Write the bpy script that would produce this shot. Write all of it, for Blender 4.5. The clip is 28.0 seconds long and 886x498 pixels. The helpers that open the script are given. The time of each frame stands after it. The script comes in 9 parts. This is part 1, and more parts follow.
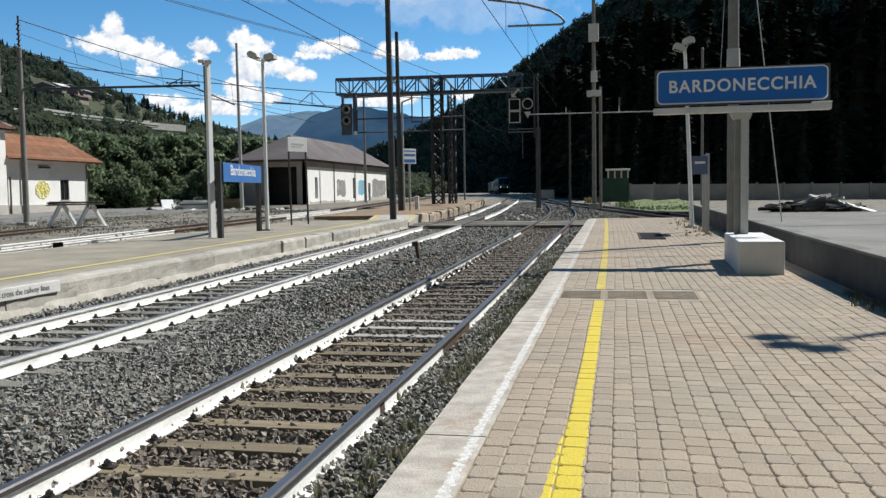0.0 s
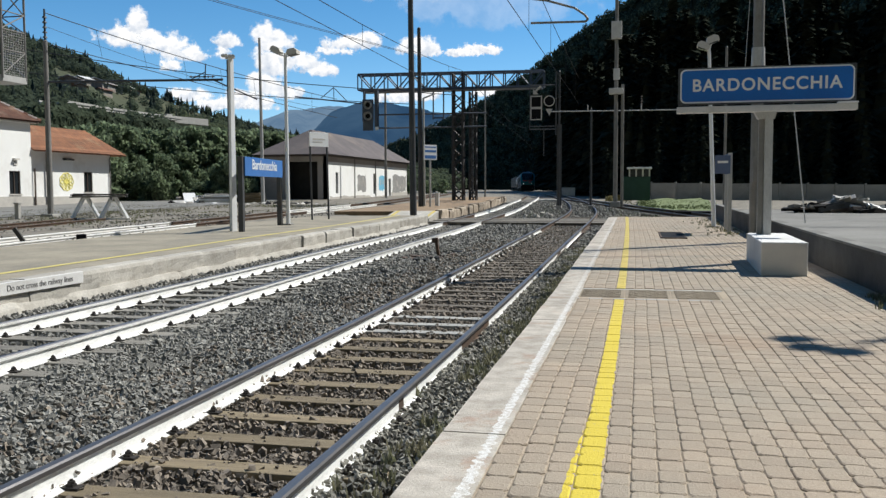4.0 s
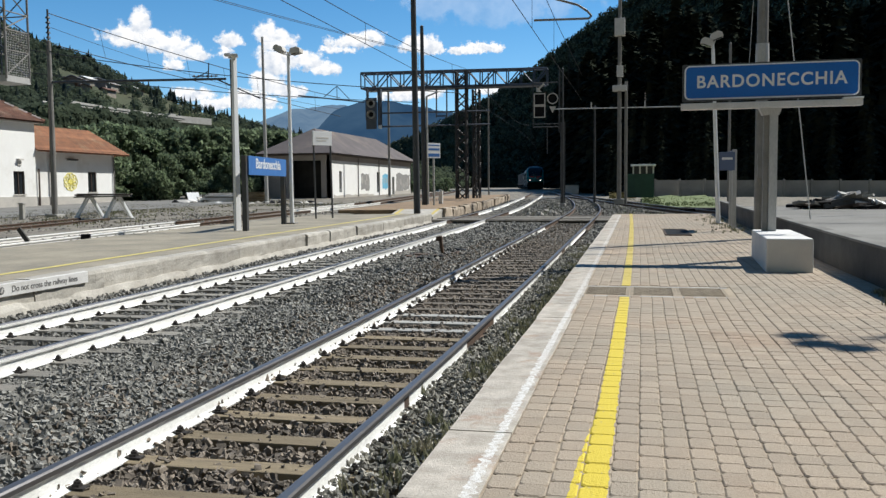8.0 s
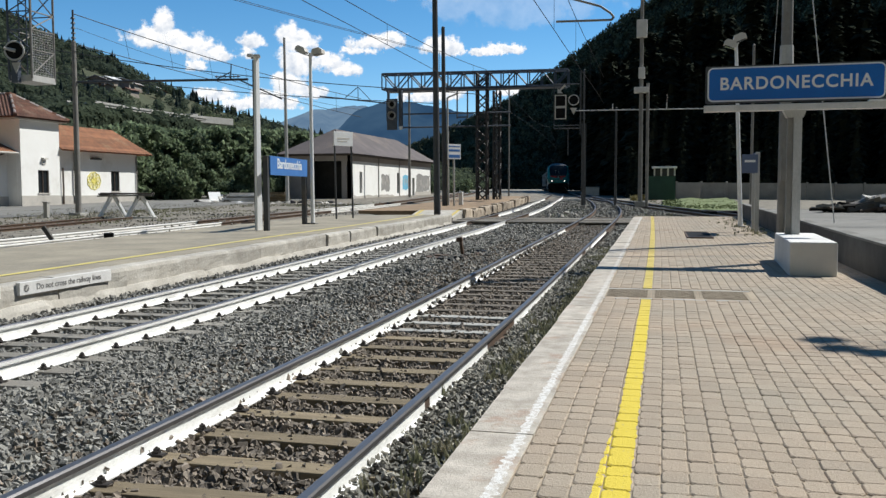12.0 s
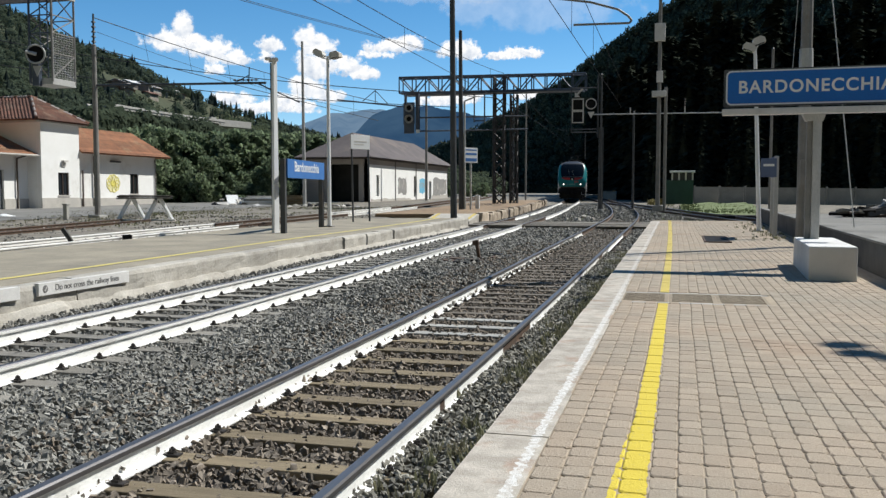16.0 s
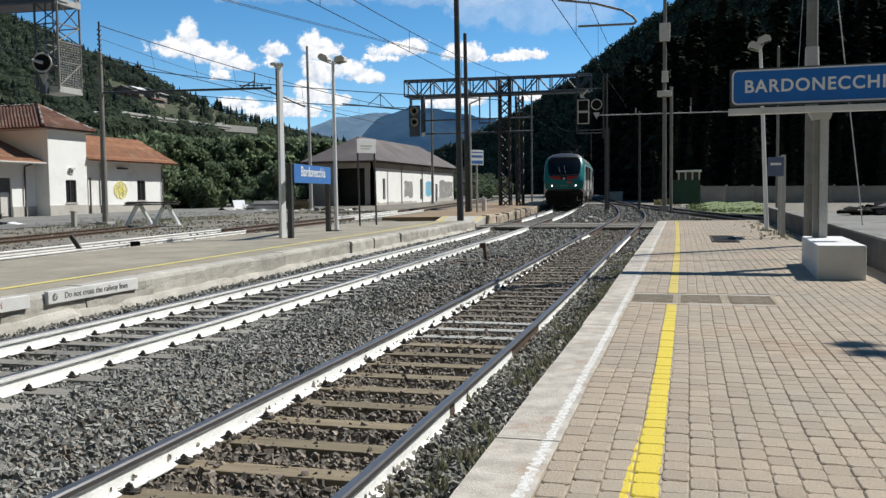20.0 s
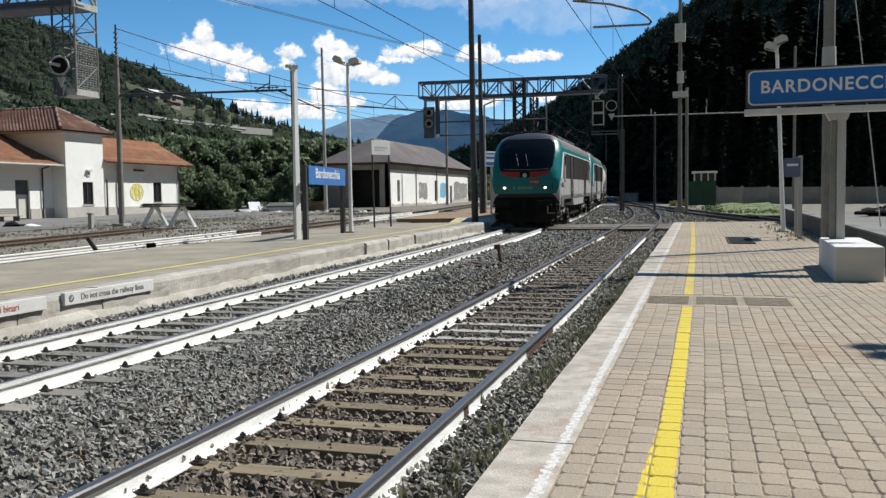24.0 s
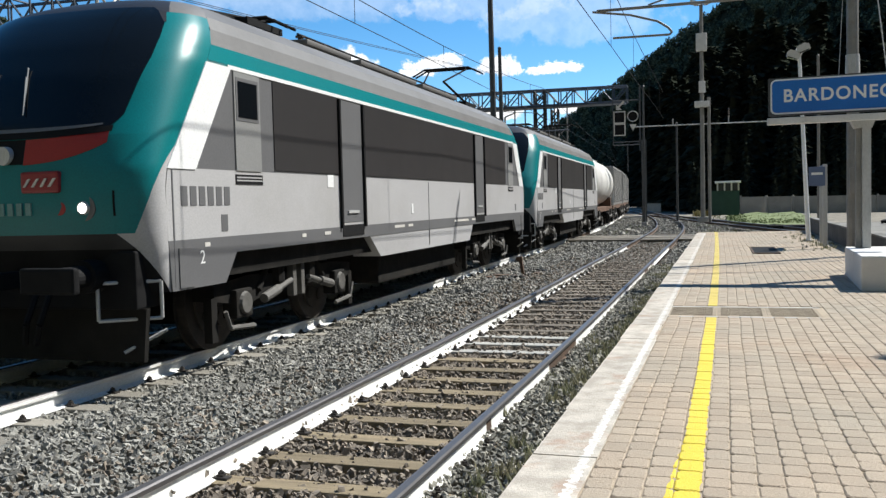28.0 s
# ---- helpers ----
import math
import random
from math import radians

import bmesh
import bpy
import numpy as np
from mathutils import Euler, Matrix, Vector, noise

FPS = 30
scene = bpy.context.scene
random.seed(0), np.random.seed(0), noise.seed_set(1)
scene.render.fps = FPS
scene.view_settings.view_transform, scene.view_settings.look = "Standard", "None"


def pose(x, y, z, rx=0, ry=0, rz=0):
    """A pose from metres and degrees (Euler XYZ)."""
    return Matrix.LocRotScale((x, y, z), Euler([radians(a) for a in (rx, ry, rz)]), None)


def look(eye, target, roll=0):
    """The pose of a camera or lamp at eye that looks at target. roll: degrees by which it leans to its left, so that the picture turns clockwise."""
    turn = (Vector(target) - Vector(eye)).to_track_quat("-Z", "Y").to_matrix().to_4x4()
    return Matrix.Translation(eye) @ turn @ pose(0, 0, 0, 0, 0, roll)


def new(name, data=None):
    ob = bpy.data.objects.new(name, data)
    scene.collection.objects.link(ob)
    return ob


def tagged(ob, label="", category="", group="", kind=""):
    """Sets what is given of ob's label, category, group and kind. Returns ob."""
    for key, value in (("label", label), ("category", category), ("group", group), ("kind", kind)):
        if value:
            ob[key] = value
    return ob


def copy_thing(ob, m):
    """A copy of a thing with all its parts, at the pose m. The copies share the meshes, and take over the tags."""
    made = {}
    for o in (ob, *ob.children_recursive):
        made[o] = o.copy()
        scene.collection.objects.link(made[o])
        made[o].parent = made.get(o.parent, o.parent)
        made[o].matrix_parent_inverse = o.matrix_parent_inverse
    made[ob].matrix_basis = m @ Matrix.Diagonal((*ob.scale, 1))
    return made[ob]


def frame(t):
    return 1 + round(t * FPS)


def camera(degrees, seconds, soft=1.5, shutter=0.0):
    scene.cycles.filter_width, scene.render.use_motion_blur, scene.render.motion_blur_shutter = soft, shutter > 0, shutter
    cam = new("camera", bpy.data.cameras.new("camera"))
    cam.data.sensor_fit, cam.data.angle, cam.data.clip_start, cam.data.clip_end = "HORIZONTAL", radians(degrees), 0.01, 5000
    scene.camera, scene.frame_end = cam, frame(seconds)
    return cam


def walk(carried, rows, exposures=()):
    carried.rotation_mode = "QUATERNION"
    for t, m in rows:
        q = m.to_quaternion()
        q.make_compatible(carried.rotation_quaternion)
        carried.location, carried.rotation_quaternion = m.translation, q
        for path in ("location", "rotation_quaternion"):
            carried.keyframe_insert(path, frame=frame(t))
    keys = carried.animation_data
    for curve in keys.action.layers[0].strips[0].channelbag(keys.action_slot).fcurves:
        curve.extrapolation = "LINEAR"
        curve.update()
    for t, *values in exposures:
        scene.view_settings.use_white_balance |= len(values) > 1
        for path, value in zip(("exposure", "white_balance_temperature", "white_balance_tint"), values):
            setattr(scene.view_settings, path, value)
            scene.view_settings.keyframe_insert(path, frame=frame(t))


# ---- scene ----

# The camera stands on the platform and turns slowly after the train.
cam = camera(53.0, 28.0, soft=1.4)
PATH = [
    (0.0, 0.000, 0.000, 1.280, -3.62, 0.85, 10.90),
    (0.5, 0.008, -0.025, 1.286, -3.85, 0.50, 11.17),
    (1.0, 0.004, -0.011, 1.280, -3.92, 0.52, 11.25),
    (1.5, -0.005, -0.011, 1.284, -4.05, 0.34, 11.32),
    (2.0, -0.001, 0.008, 1.287, -3.99, 0.26, 11.70),
    (2.5, -0.001, 0.005, 1.279, -3.94, 0.31, 11.87),
    (3.0, -0.000, 0.013, 1.281, -3.95, 0.39, 11.82),
    (3.5, -0.004, -0.004, 1.285, -3.72, 0.18, 12.19),
    (5.5, -0.023, 0.006, 1.282, -4.52, 0.25, 12.20),
    (6.0, -0.020, -0.006, 1.286, -4.25, 0.29, 12.40),
    (6.5, -0.024, -0.010, 1.282, -3.98, 0.27, 12.41),
    (7.0, -0.026, -0.006, 1.285, -3.97, 0.48, 12.41),
    (7.5, -0.027, -0.008, 1.281, -4.04, 0.37, 12.46),
    (8.0, -0.023, 0.014, 1.282, -3.96, 0.48, 12.42),
    (8.5, -0.023, -0.005, 1.280, -3.83, 0.27, 12.41),
    (9.0, -0.021, -0.012, 1.283, -4.02, 0.25, 12.42),
    (9.5, -0.021, 0.003, 1.279, -3.88, 0.35, 12.74),
    (10.0, -0.021, 0.006, 1.280, -3.93, 0.37, 12.79),
    (10.5, -0.028, 0.010, 1.284, -3.54, 0.28, 12.78),
    (11.0, -0.018, 0.009, 1.280, -3.63, 0.33, 13.07),
    (11.5, -0.032, -0.006, 1.284, -3.70, 0.28, 13.33),
    (12.0, -0.039, 0.009, 1.280, -3.88, 0.15, 13.70),
    (12.5, -0.031, -0.005, 1.276, -3.89, 0.21, 14.00),
    (14.5, -0.034, 0.009, 1.279, -3.89, 0.18, 14.71),
    (15.0, -0.038, -0.001, 1.278, -3.81, 0.19, 14.69),
    (15.5, -0.036, 0.010, 1.283, -3.89, 0.07, 14.75),
    (16.0, -0.036, 0.021, 1.267, -3.64, -0.03, 14.78),
    (16.5, -0.036, 0.023, 1.278, -3.81, 0.01, 14.83),
    (17.0, -0.041, 0.025, 1.278, -3.60, 0.15, 14.93),
    (17.5, -0.035, 0.001, 1.279, -3.62, 0.20, 14.85),
    (18.0, -0.037, 0.010, 1.278, -3.47, 0.26, 14.91),
    (18.5, -0.039, 0.023, 1.280, -3.56, 0.29, 14.99),
    (19.0, -0.034, 0.015, 1.274, -3.51, 0.50, 15.16),
    (19.5, -0.035, 0.013, 1.282, -3.41, 0.60, 15.19),
    (20.0, -0.043, 0.013, 1.282, -3.48, 0.68, 15.18),
    (20.5, -0.040, 0.010, 1.283, -3.62, 0.58, 15.25),
    (21.0, -0.045, 0.023, 1.283, -3.47, 0.63, 15.25),
    (21.5, -0.045, 0.007, 1.286, -3.58, 0.76, 15.34),
    (23.5, -0.044, 0.027, 1.279, -3.46, 0.57, 15.84),
    (24.0, -0.041, 0.028, 1.281, -3.37, 0.75, 16.12),
    (24.5, -0.053, 0.026, 1.282, -3.23, 0.80, 16.62),
    (25.0, -0.058, 0.024, 1.280, -3.23, 0.61, 17.06),
    (25.5, -0.054, 0.036, 1.289, -3.13, 1.05, 17.23),
    (26.0, -0.052, 0.055, 1.285, -3.04, 1.11, 17.14),
    (26.5, -0.056, 0.043, 1.286, -2.70, 1.22, 17.16),
    (27.0, -0.048, 0.038, 1.286, -2.50, 1.33, 17.24),
    (27.5, -0.048, 0.028, 1.288, -2.68, 1.45, 17.23),
    (28.0, -0.035, 0.036, 1.285, -2.54, 1.32, 17.52),
]
walk(cam, [(t, pose(x, y, z, 90 + pitch, roll, yaw)) for t, x, y, z, pitch, roll, yaw in PATH], exposures=((0, 0.27), (26.4, 0.27), (28.0, 0.66)))

# ---- world, sun, exposure ----
SUN_AZ, SUN_EL = 49.0, 50.0   # degrees right of the track's direction, and above the horizon
world = bpy.data.worlds.new("sky")
scene.world = world
world.use_nodes = True
wn, wl = world.node_tree.nodes, world.node_tree.links
sky = wn.new("ShaderNodeTexSky")
sky.sky_type, sky.sun_disc = "NISHITA", False
sky.sun_elevation, sky.sun_rotation = radians(SUN_EL), radians(SUN_AZ)
sky.altitude, sky.air_density, sky.dust_density, sky.ozone_density = 3000, 1.0, 0.0, 1.5
deep = wn.new("ShaderNodeHueSaturation")     # the clear mountain sky
deep.inputs["Saturation"].default_value = 1.32
deep.inputs["Hue"].default_value = 0.493
wn["Background"].inputs["Strength"].default_value = 0.113
wl.new(sky.outputs["Color"], deep.inputs["Color"])
wl.new(deep.outputs["Color"], wn["Background"].inputs["Color"])
sun_dir = Vector((math.sin(radians(SUN_AZ)) * math.cos(radians(SUN_EL)), math.cos(radians(SUN_AZ)) * math.cos(radians(SUN_EL)), math.sin(radians(SUN_EL))))
sun = new("sun", bpy.data.lights.new("sun", "SUN"))
sun.data.energy, sun.data.angle, sun.data.color = 5.0, radians(0.53), (0.965, 0.95, 0.885)
sun.matrix_world = look(sun_dir * 100, (0, 0, 0))


# ---- materials ----
def surf(name, c1, c2, scale=8.0, rough=0.7, bump=0.2, metal=0.0, fine=60.0, island=0.0, objrand=0.0, c3=None, spread=0.5, spec=None, stretch=None):
    """A procedural surface: two colours mixed by coarse noise, speckled by fine noise, with relief; c3 lies in stains."""
    m = bpy.data.materials.new(name)
    m.use_nodes = True
    n, l = m.node_tree.nodes, m.node_tree.links
    b = n["Principled BSDF"]
    tc = n.new("ShaderNodeTexCoord")
    src = n.new("ShaderNodeNewGeometry").outputs["Position"] if objrand else tc.outputs["Object"]     # alike pieces on one mesh differ by place
    if stretch:
        mp = n.new("ShaderNodeMapping")
        mp.inputs["Scale"].default_value = stretch
        l.new(src, mp.inputs["Vector"])
        src = mp.outputs["Vector"]

    def noise_at(s, detail=5.0, r=0.6):
        t = n.new("ShaderNodeTexNoise")
        t.inputs["Scale"].default_value, t.inputs["Detail"].default_value, t.inputs["Roughness"].default_value = s, detail, r
        l.new(src, t.inputs["Vector"])
        return t.outputs["Fac"]

    def mix(fac, a, c, mode="MIX"):
        x = n.new("ShaderNodeMix")
        x.data_type, x.blend_type = "RGBA", mode
        for sock, v in ((x.inputs[0], fac), (x.inputs[6], a), (x.inputs[7], c)):
            if hasattr(v, "is_linked"):
                l.new(v, sock)
            else:
                sock.default_value = v if isinstance(v, float) else (*v, 1)
        return x.outputs[2]

    def ramp(v, lo, hi):
        r = n.new("ShaderNodeMapRange")
        r.inputs["From Min"].default_value, r.inputs["From Max"].default_value = lo, hi
        l.new(v, r.inputs["Value"])
        return r.outputs["Result"]

    coarse, speck = noise_at(scale), noise_at(fine, 3.0, 0.7)
    col = mix(ramp(coarse, 0.5 - spread * 0.4, 0.5 + spread * 0.4), c1, c2)
    if c3:
        col = mix(ramp(noise_at(scale * 0.37, 6.0, 0.7), 0.55, 0.72), col, c3)
    vary = n.new("ShaderNodeHueSaturation")
    l.new(col, vary.inputs["Color"])
    val = ramp(speck, 0.2, 0.8)
    sc = n.new("ShaderNodeMapRange")
    sc.inputs["To Min"].default_value, sc.inputs["To Max"].default_value = 0.82, 1.18
    l.new(val, sc.inputs["Value"])
    out = sc.outputs["Result"]
    for amount, kind in ((island, "island"), (objrand, "object")):
        if amount:
            if kind == "island":
                rnd = n.new("ShaderNodeNewGeometry").outputs["Random Per Island"]
            else:
                rnd = n.new("ShaderNodeObjectInfo").outputs["Random"]
            q = n.new("ShaderNodeMapRange")
            q.inputs["To Min"].default_value, q.inputs["To Max"].default_value = 1 - amount, 1 + amount
            l.new(rnd, q.inputs["Value"])
            mul = n.new("ShaderNodeMath")
            mul.operation = "MULTIPLY"
            l.new(out, mul.inputs[0])
            l.new(q.outputs["Result"], mul.inputs[1])
            out = mul.outputs[0]
    l.new(out, vary.inputs["Value"])
    l.new(vary.outputs["Color"], b.inputs["Base Color"])
    rr = n.new("ShaderNodeMapRange")
    rr.inputs["To Min"].default_value, rr.inputs["To Max"].default_value = max(0.03, rough - 0.12), min(1, rough + 0.12)
    l.new(coarse, rr.inputs["Value"])
    l.new(rr.outputs["Result"], b.inputs["Roughness"])
    b.inputs["Metallic"].default_value = metal
    if spec is not None:
        b.inputs["Specular IOR Level"].default_value = spec
    if bump:
        bp = n.new("ShaderNodeBump")
        bp.inputs["Strength"].default_value, bp.inputs["Distance"].default_value = bump, 0.01
        l.new(speck, bp.inputs["Height"])
        l.new(bp.outputs["Normal"], b.inputs["Normal"])
    return m


def glow(name, color, strength):
    m = bpy.data.materials.new(name)
    m.use_nodes = True
    b = m.node_tree.nodes["Principled BSDF"]
    b.inputs["Base Color"].default_value = (*color, 1)
    b.inputs["Emission Color"].default_value, b.inputs["Emission Strength"].default_value = (*color, 1), strength
    return m


def striped(name, base, paint, x0, x1, edge=0.03, wear=0.5, flare=0.0, fade=1.0, wander=9.0, bow=0.0):
    """A copy of a surface with a painted, worn line between the world's x0 and x1 laid over it; an older coat spreads by flare to lower x at the line's start, the paint thins to fade further on, and the line bows gently."""
    m = base.copy()
    m.name = name
    n, l = m.node_tree.nodes, m.node_tree.links
    b = n["Principled BSDF"]
    under = b.inputs["Base Color"].links[0].from_socket
    pos = n.new("ShaderNodeNewGeometry").outputs["Position"]
    sep = n.new("ShaderNodeSeparateXYZ")
    l.new(pos, sep.inputs[0])
    nz = n.new("ShaderNodeTexNoise")
    nz.inputs["Scale"].default_value, nz.inputs["Detail"].default_value = wander, 6.0
    l.new(pos, nz.inputs["Vector"])

    def math_node(op, a, c):
        q = n.new("ShaderNodeMath")
        q.operation = op
        for k, v in enumerate((a, c)):
            if isinstance(v, float):
                q.inputs[k].default_value = v
            else:
                l.new(v, q.inputs[k])
        return q.outputs[0]
    off = math_node("MULTIPLY", math_node("SUBTRACT", nz.outputs["Fac"], 0.5), edge * 2)
    if bow:
        along = math_node("SUBTRACT", sep.outputs["Y"], 13.0)
        off = math_node("ADD", off, math_node("MULTIPLY", math_node("MULTIPLY", along, along), bow))
    d = math_node("ABSOLUTE", math_node("SUBTRACT", math_node("ADD", sep.outputs["X"], off), (x0 + x1) / 2), 0.0)
    inside = math_node("LESS_THAN", d, (x1 - x0) / 2)
    nz2 = n.new("ShaderNodeTexNoise")
    nz2.inputs["Scale"].default_value, nz2.inputs["Detail"].default_value, nz2.inputs["Roughness"].default_value = 26.0, 5.0, 0.75
    l.new(pos, nz2.inputs["Vector"])
    keep = math_node("LESS_THAN", nz2.outputs["Fac"], 0.5 + 0.25 * (1 - wear))
    if flare:
        grow = n.new("ShaderNodeMapRange")
        grow.inputs["From Min"].default_value, grow.inputs["From Max"].default_value = 5.2, 3.4
        grow.inputs["To Min"].default_value, grow.inputs["To Max"].default_value = 0.0, flare
        l.new(sep.outputs["Y"], grow.inputs["Value"])
        d2 = math_node("ADD", math_node("SUBTRACT", math_node("ADD", sep.outputs["X"], off), x1), grow.outputs["Result"])
        older = math_node("MULTIPLY", math_node("GREATER_THAN", math_node("ADD", d2, x1 - x0), 0.0), math_node("LESS_THAN", math_node("ADD", sep.outputs["X"], off), x1))
        inside = math_node("MAXIMUM", inside, older)
    thin = n.new("ShaderNodeMapRange")
    thin.inputs["From Min"].default_value, thin.inputs["From Max"].default_value = 8.5, 13.0
    thin.inputs["To Min"].default_value, thin.inputs["To Max"].default_value = 1.0, fade
    l.new(sep.outputs["Y"], thin.inputs["Value"])
    fac = math_node("MULTIPLY", math_node("MULTIPLY", inside, thin.outputs["Result"]), math_node("ADD", math_node("MULTIPLY", keep, 0.6), 0.38))
    mx = n.new("ShaderNodeMix")
    mx.data_type = "RGBA"
    l.new(fac, mx.inputs[0])
    l.new(under, mx.inputs[6])
    mx.inputs[7].default_value = (*paint, 1)
    l.new(mx.outputs[2], b.inputs["Base Color"])
    return m


M_PAVER = surf("yellow_paver", (0.395, 0.302, 0.218), (0.308, 0.273, 0.218), 0.5, 0.85, 0.9, fine=70, island=0.09, c3=(0.315, 0.212, 0.142), spread=0.6)
M_PAVER_P = surf("yellow_paver_single", (0.395, 0.302, 0.218), (0.308, 0.273, 0.218), 0.5, 0.85, 0.9, fine=70, objrand=0.09, c3=(0.315, 0.212, 0.142), spread=0.6)
YEL = (0.66, 0.51, 0.05)
M_PAVER_Y = striped("painted_paver", M_PAVER, YEL, -0.232, -0.122, 0.018, 0.5, 0.06, 0.62, 9.0, 0.0003)
M_PAVER_PY = striped("painted_paver_single", M_PAVER_P, YEL, -0.232, -0.122, 0.018, 0.5, 0.06, 0.62, 9.0, 0.0003)
M_JOINT = surf("joint_sand", (0.40, 0.325, 0.235), (0.30, 0.245, 0.18), 2.2, 0.95, 0.5, c3=(0.19, 0.165, 0.11))
M_COPING0 = surf("coping_concrete", (0.475, 0.43, 0.37), (0.335, 0.298, 0.252), 5.5, 0.85, 0.6, fine=60, objrand=0.12, c3=(0.33, 0.215, 0.15), spread=0.3)
M_COPING = striped("coping_painted", M_COPING0, (0.66, 0.645, 0.62), -0.745, -0.695, 0.04, 0.95, 0.0, 0.45, 20.0)
M_CONC = surf("concrete", (0.42, 0.41, 0.385), (0.33, 0.32, 0.30), 1.1, 0.85, 0.4, fine=90, c3=(0.26, 0.25, 0.235))
M_CONC_L = surf("pale_concrete", (0.70, 0.69, 0.67), (0.60, 0.59, 0.575), 2.2, 0.8, 0.35, fine=90, c3=(0.46, 0.45, 0.43))
# Base colour lowered to carry the shade on the retaining wall's platform side.
M_CONC_D = surf("shade_darkened_concrete", (0.085, 0.08, 0.073), (0.048, 0.045, 0.041), 1.4, 0.9, 0.8, fine=25, c3=(0.13, 0.122, 0.107), spread=0.4)
M_STONE = surf("platform_stone", (0.455, 0.43, 0.385), (0.34, 0.315, 0.275), 2.2, 0.9, 1.0, fine=25, objrand=0.16, c3=(0.29, 0.262, 0.222), spread=0.4)
M_STONE_W = surf("warm_island_stone", (0.44, 0.365, 0.285), (0.29, 0.235, 0.178), 1.2, 0.9, 1.0, fine=25, objrand=0.25, c3=(0.20, 0.145, 0.10), spread=0.4)
M_XBOARD = surf("crossing_boards", (0.185, 0.165, 0.135), (0.12, 0.108, 0.09), 0.9, 0.9, 0.6, fine=30, objrand=0.2, c3=(0.24, 0.22, 0.19))
M_FARPLAT0 = surf("far_platform_asphalt", (0.33, 0.29, 0.22), (0.235, 0.21, 0.165), 0.8, 0.9, 1.0, fine=13, c3=(0.14, 0.13, 0.09), spread=0.35)
M_ROAD = surf("grey_road", (0.215, 0.208, 0.192), (0.145, 0.14, 0.128), 0.5, 0.9, 0.7, fine=30, c3=(0.13, 0.127, 0.115), spread=0.4)
M_GROUND = surf("yard_gravel", (0.255, 0.23, 0.185), (0.115, 0.10, 0.082), 1.3, 0.95, 1.0, fine=12, c3=(0.085, 0.082, 0.05), spread=0.35)
M_BALLAST_FAR = surf("ballast_far", (0.17, 0.15, 0.12), (0.055, 0.048, 0.04), 16, 0.95, 1.0, fine=34, spread=0.5)
M_PEBBLE = surf("ballast_stone", (0.285, 0.275, 0.248), (0.16, 0.154, 0.139), 12, 0.9, 0.4, fine=120, island=0.52)
M_PEBBLE_B = surf("ballast_stone_rusty", (0.245, 0.205, 0.162), (0.130, 0.108, 0.088), 12, 0.9, 0.4, fine=120, island=0.5)
M_PEBBLE_D = surf("ballast_stone_dark", (0.285, 0.272, 0.235), (0.15, 0.143, 0.12), 12, 0.9, 0.4, fine=120, island=0.7)
M_WOOD_M = surf("sleeper_brown_grey_wood", (0.165, 0.138, 0.108), (0.10, 0.085, 0.068), 5, 0.85, 0.6, fine=50, objrand=0.3, stretch=(0.25, 3, 3))
M_WOOD = surf("sleeper_wood", (0.238, 0.188, 0.116), (0.138, 0.108, 0.068), 5, 0.85, 0.6, fine=50, objrand=0.25, stretch=(0.25, 3, 3), c3=(0.26, 0.2, 0.125))
M_WOOD_G = surf("sleeper_grey_wood", (0.27, 0.25, 0.215), (0.18, 0.165, 0.14), 5, 0.85, 0.6, fine=50, objrand=0.22, stretch=(0.25, 3, 3))
M_SLEEPC = surf("sleeper_concrete", (0.40, 0.39, 0.36), (0.31, 0.30, 0.28), 3, 0.85, 0.4, objrand=0.12)
M_RAILTOP = surf("rail_steel", (0.20, 0.195, 0.20), (0.14, 0.135, 0.138), 3, 0.42, 0.08, metal=0.7, stretch=(1, 0.1, 1))
M_RAILWHITE = surf("rail_whitewash", (0.84, 0.84, 0.82), (0.74, 0.735, 0.71), 3.5, 0.75, 0.25, fine=40, c3=(0.52, 0.50, 0.47), stretch=(1, 0.6, 2))
M_RUST = surf("rusty_steel", (0.115, 0.07, 0.045), (0.065, 0.045, 0.035), 6, 0.8, 0.3, metal=0.2, c3=(0.12, 0.075, 0.048))
M_CLIP = surf("clip_iron", (0.045, 0.038, 0.034), (0.028, 0.025, 0.024), 20, 0.7, 0.3, metal=0.3)
M_STEEL = surf("galvanised_steel", (0.52, 0.52, 0.51), (0.41, 0.41, 0.405), 3, 0.55, 0.12, metal=0.15, stretch=(1, 1, 0.3))
M_STEEL_D = surf("dark_painted_steel", (0.075, 0.08, 0.088), (0.05, 0.054, 0.06), 2, 0.55, 0.12, metal=0.2, c3=(0.10, 0.075, 0.055))
M_STEEL_M = surf("grey_mast_steel", (0.27, 0.26, 0.245), (0.18, 0.175, 0.167), 2, 0.6, 0.15, metal=0.15, c3=(0.16, 0.11, 0.075))
M_GANTRY = surf("blue_grey_gantry_paint", (0.085, 0.105, 0.145), (0.058, 0.075, 0.105), 2, 0.55, 0.12, metal=0.1)
M_GANTRY_D = surf("dark_column_paint", (0.045, 0.043, 0.045), (0.03, 0.029, 0.031), 2, 0.65, 0.15, c3=(0.06, 0.045, 0.035))
M_WIRE = surf("overhead_wire", (0.03, 0.033, 0.04), (0.018, 0.02, 0.025), 2, 0.6, 0.0, spec=0.2)
M_WHITE = surf("white_plaster", (0.84, 0.84, 0.83), (0.78, 0.775, 0.755), 0.6, 0.85, 0.25, fine=40, c3=(0.66, 0.64, 0.6))
M_GREYPL = surf("grey_plaster_base", (0.50, 0.47, 0.43), (0.42, 0.40, 0.37), 1.2, 0.9, 0.4, c3=(0.36, 0.34, 0.31))
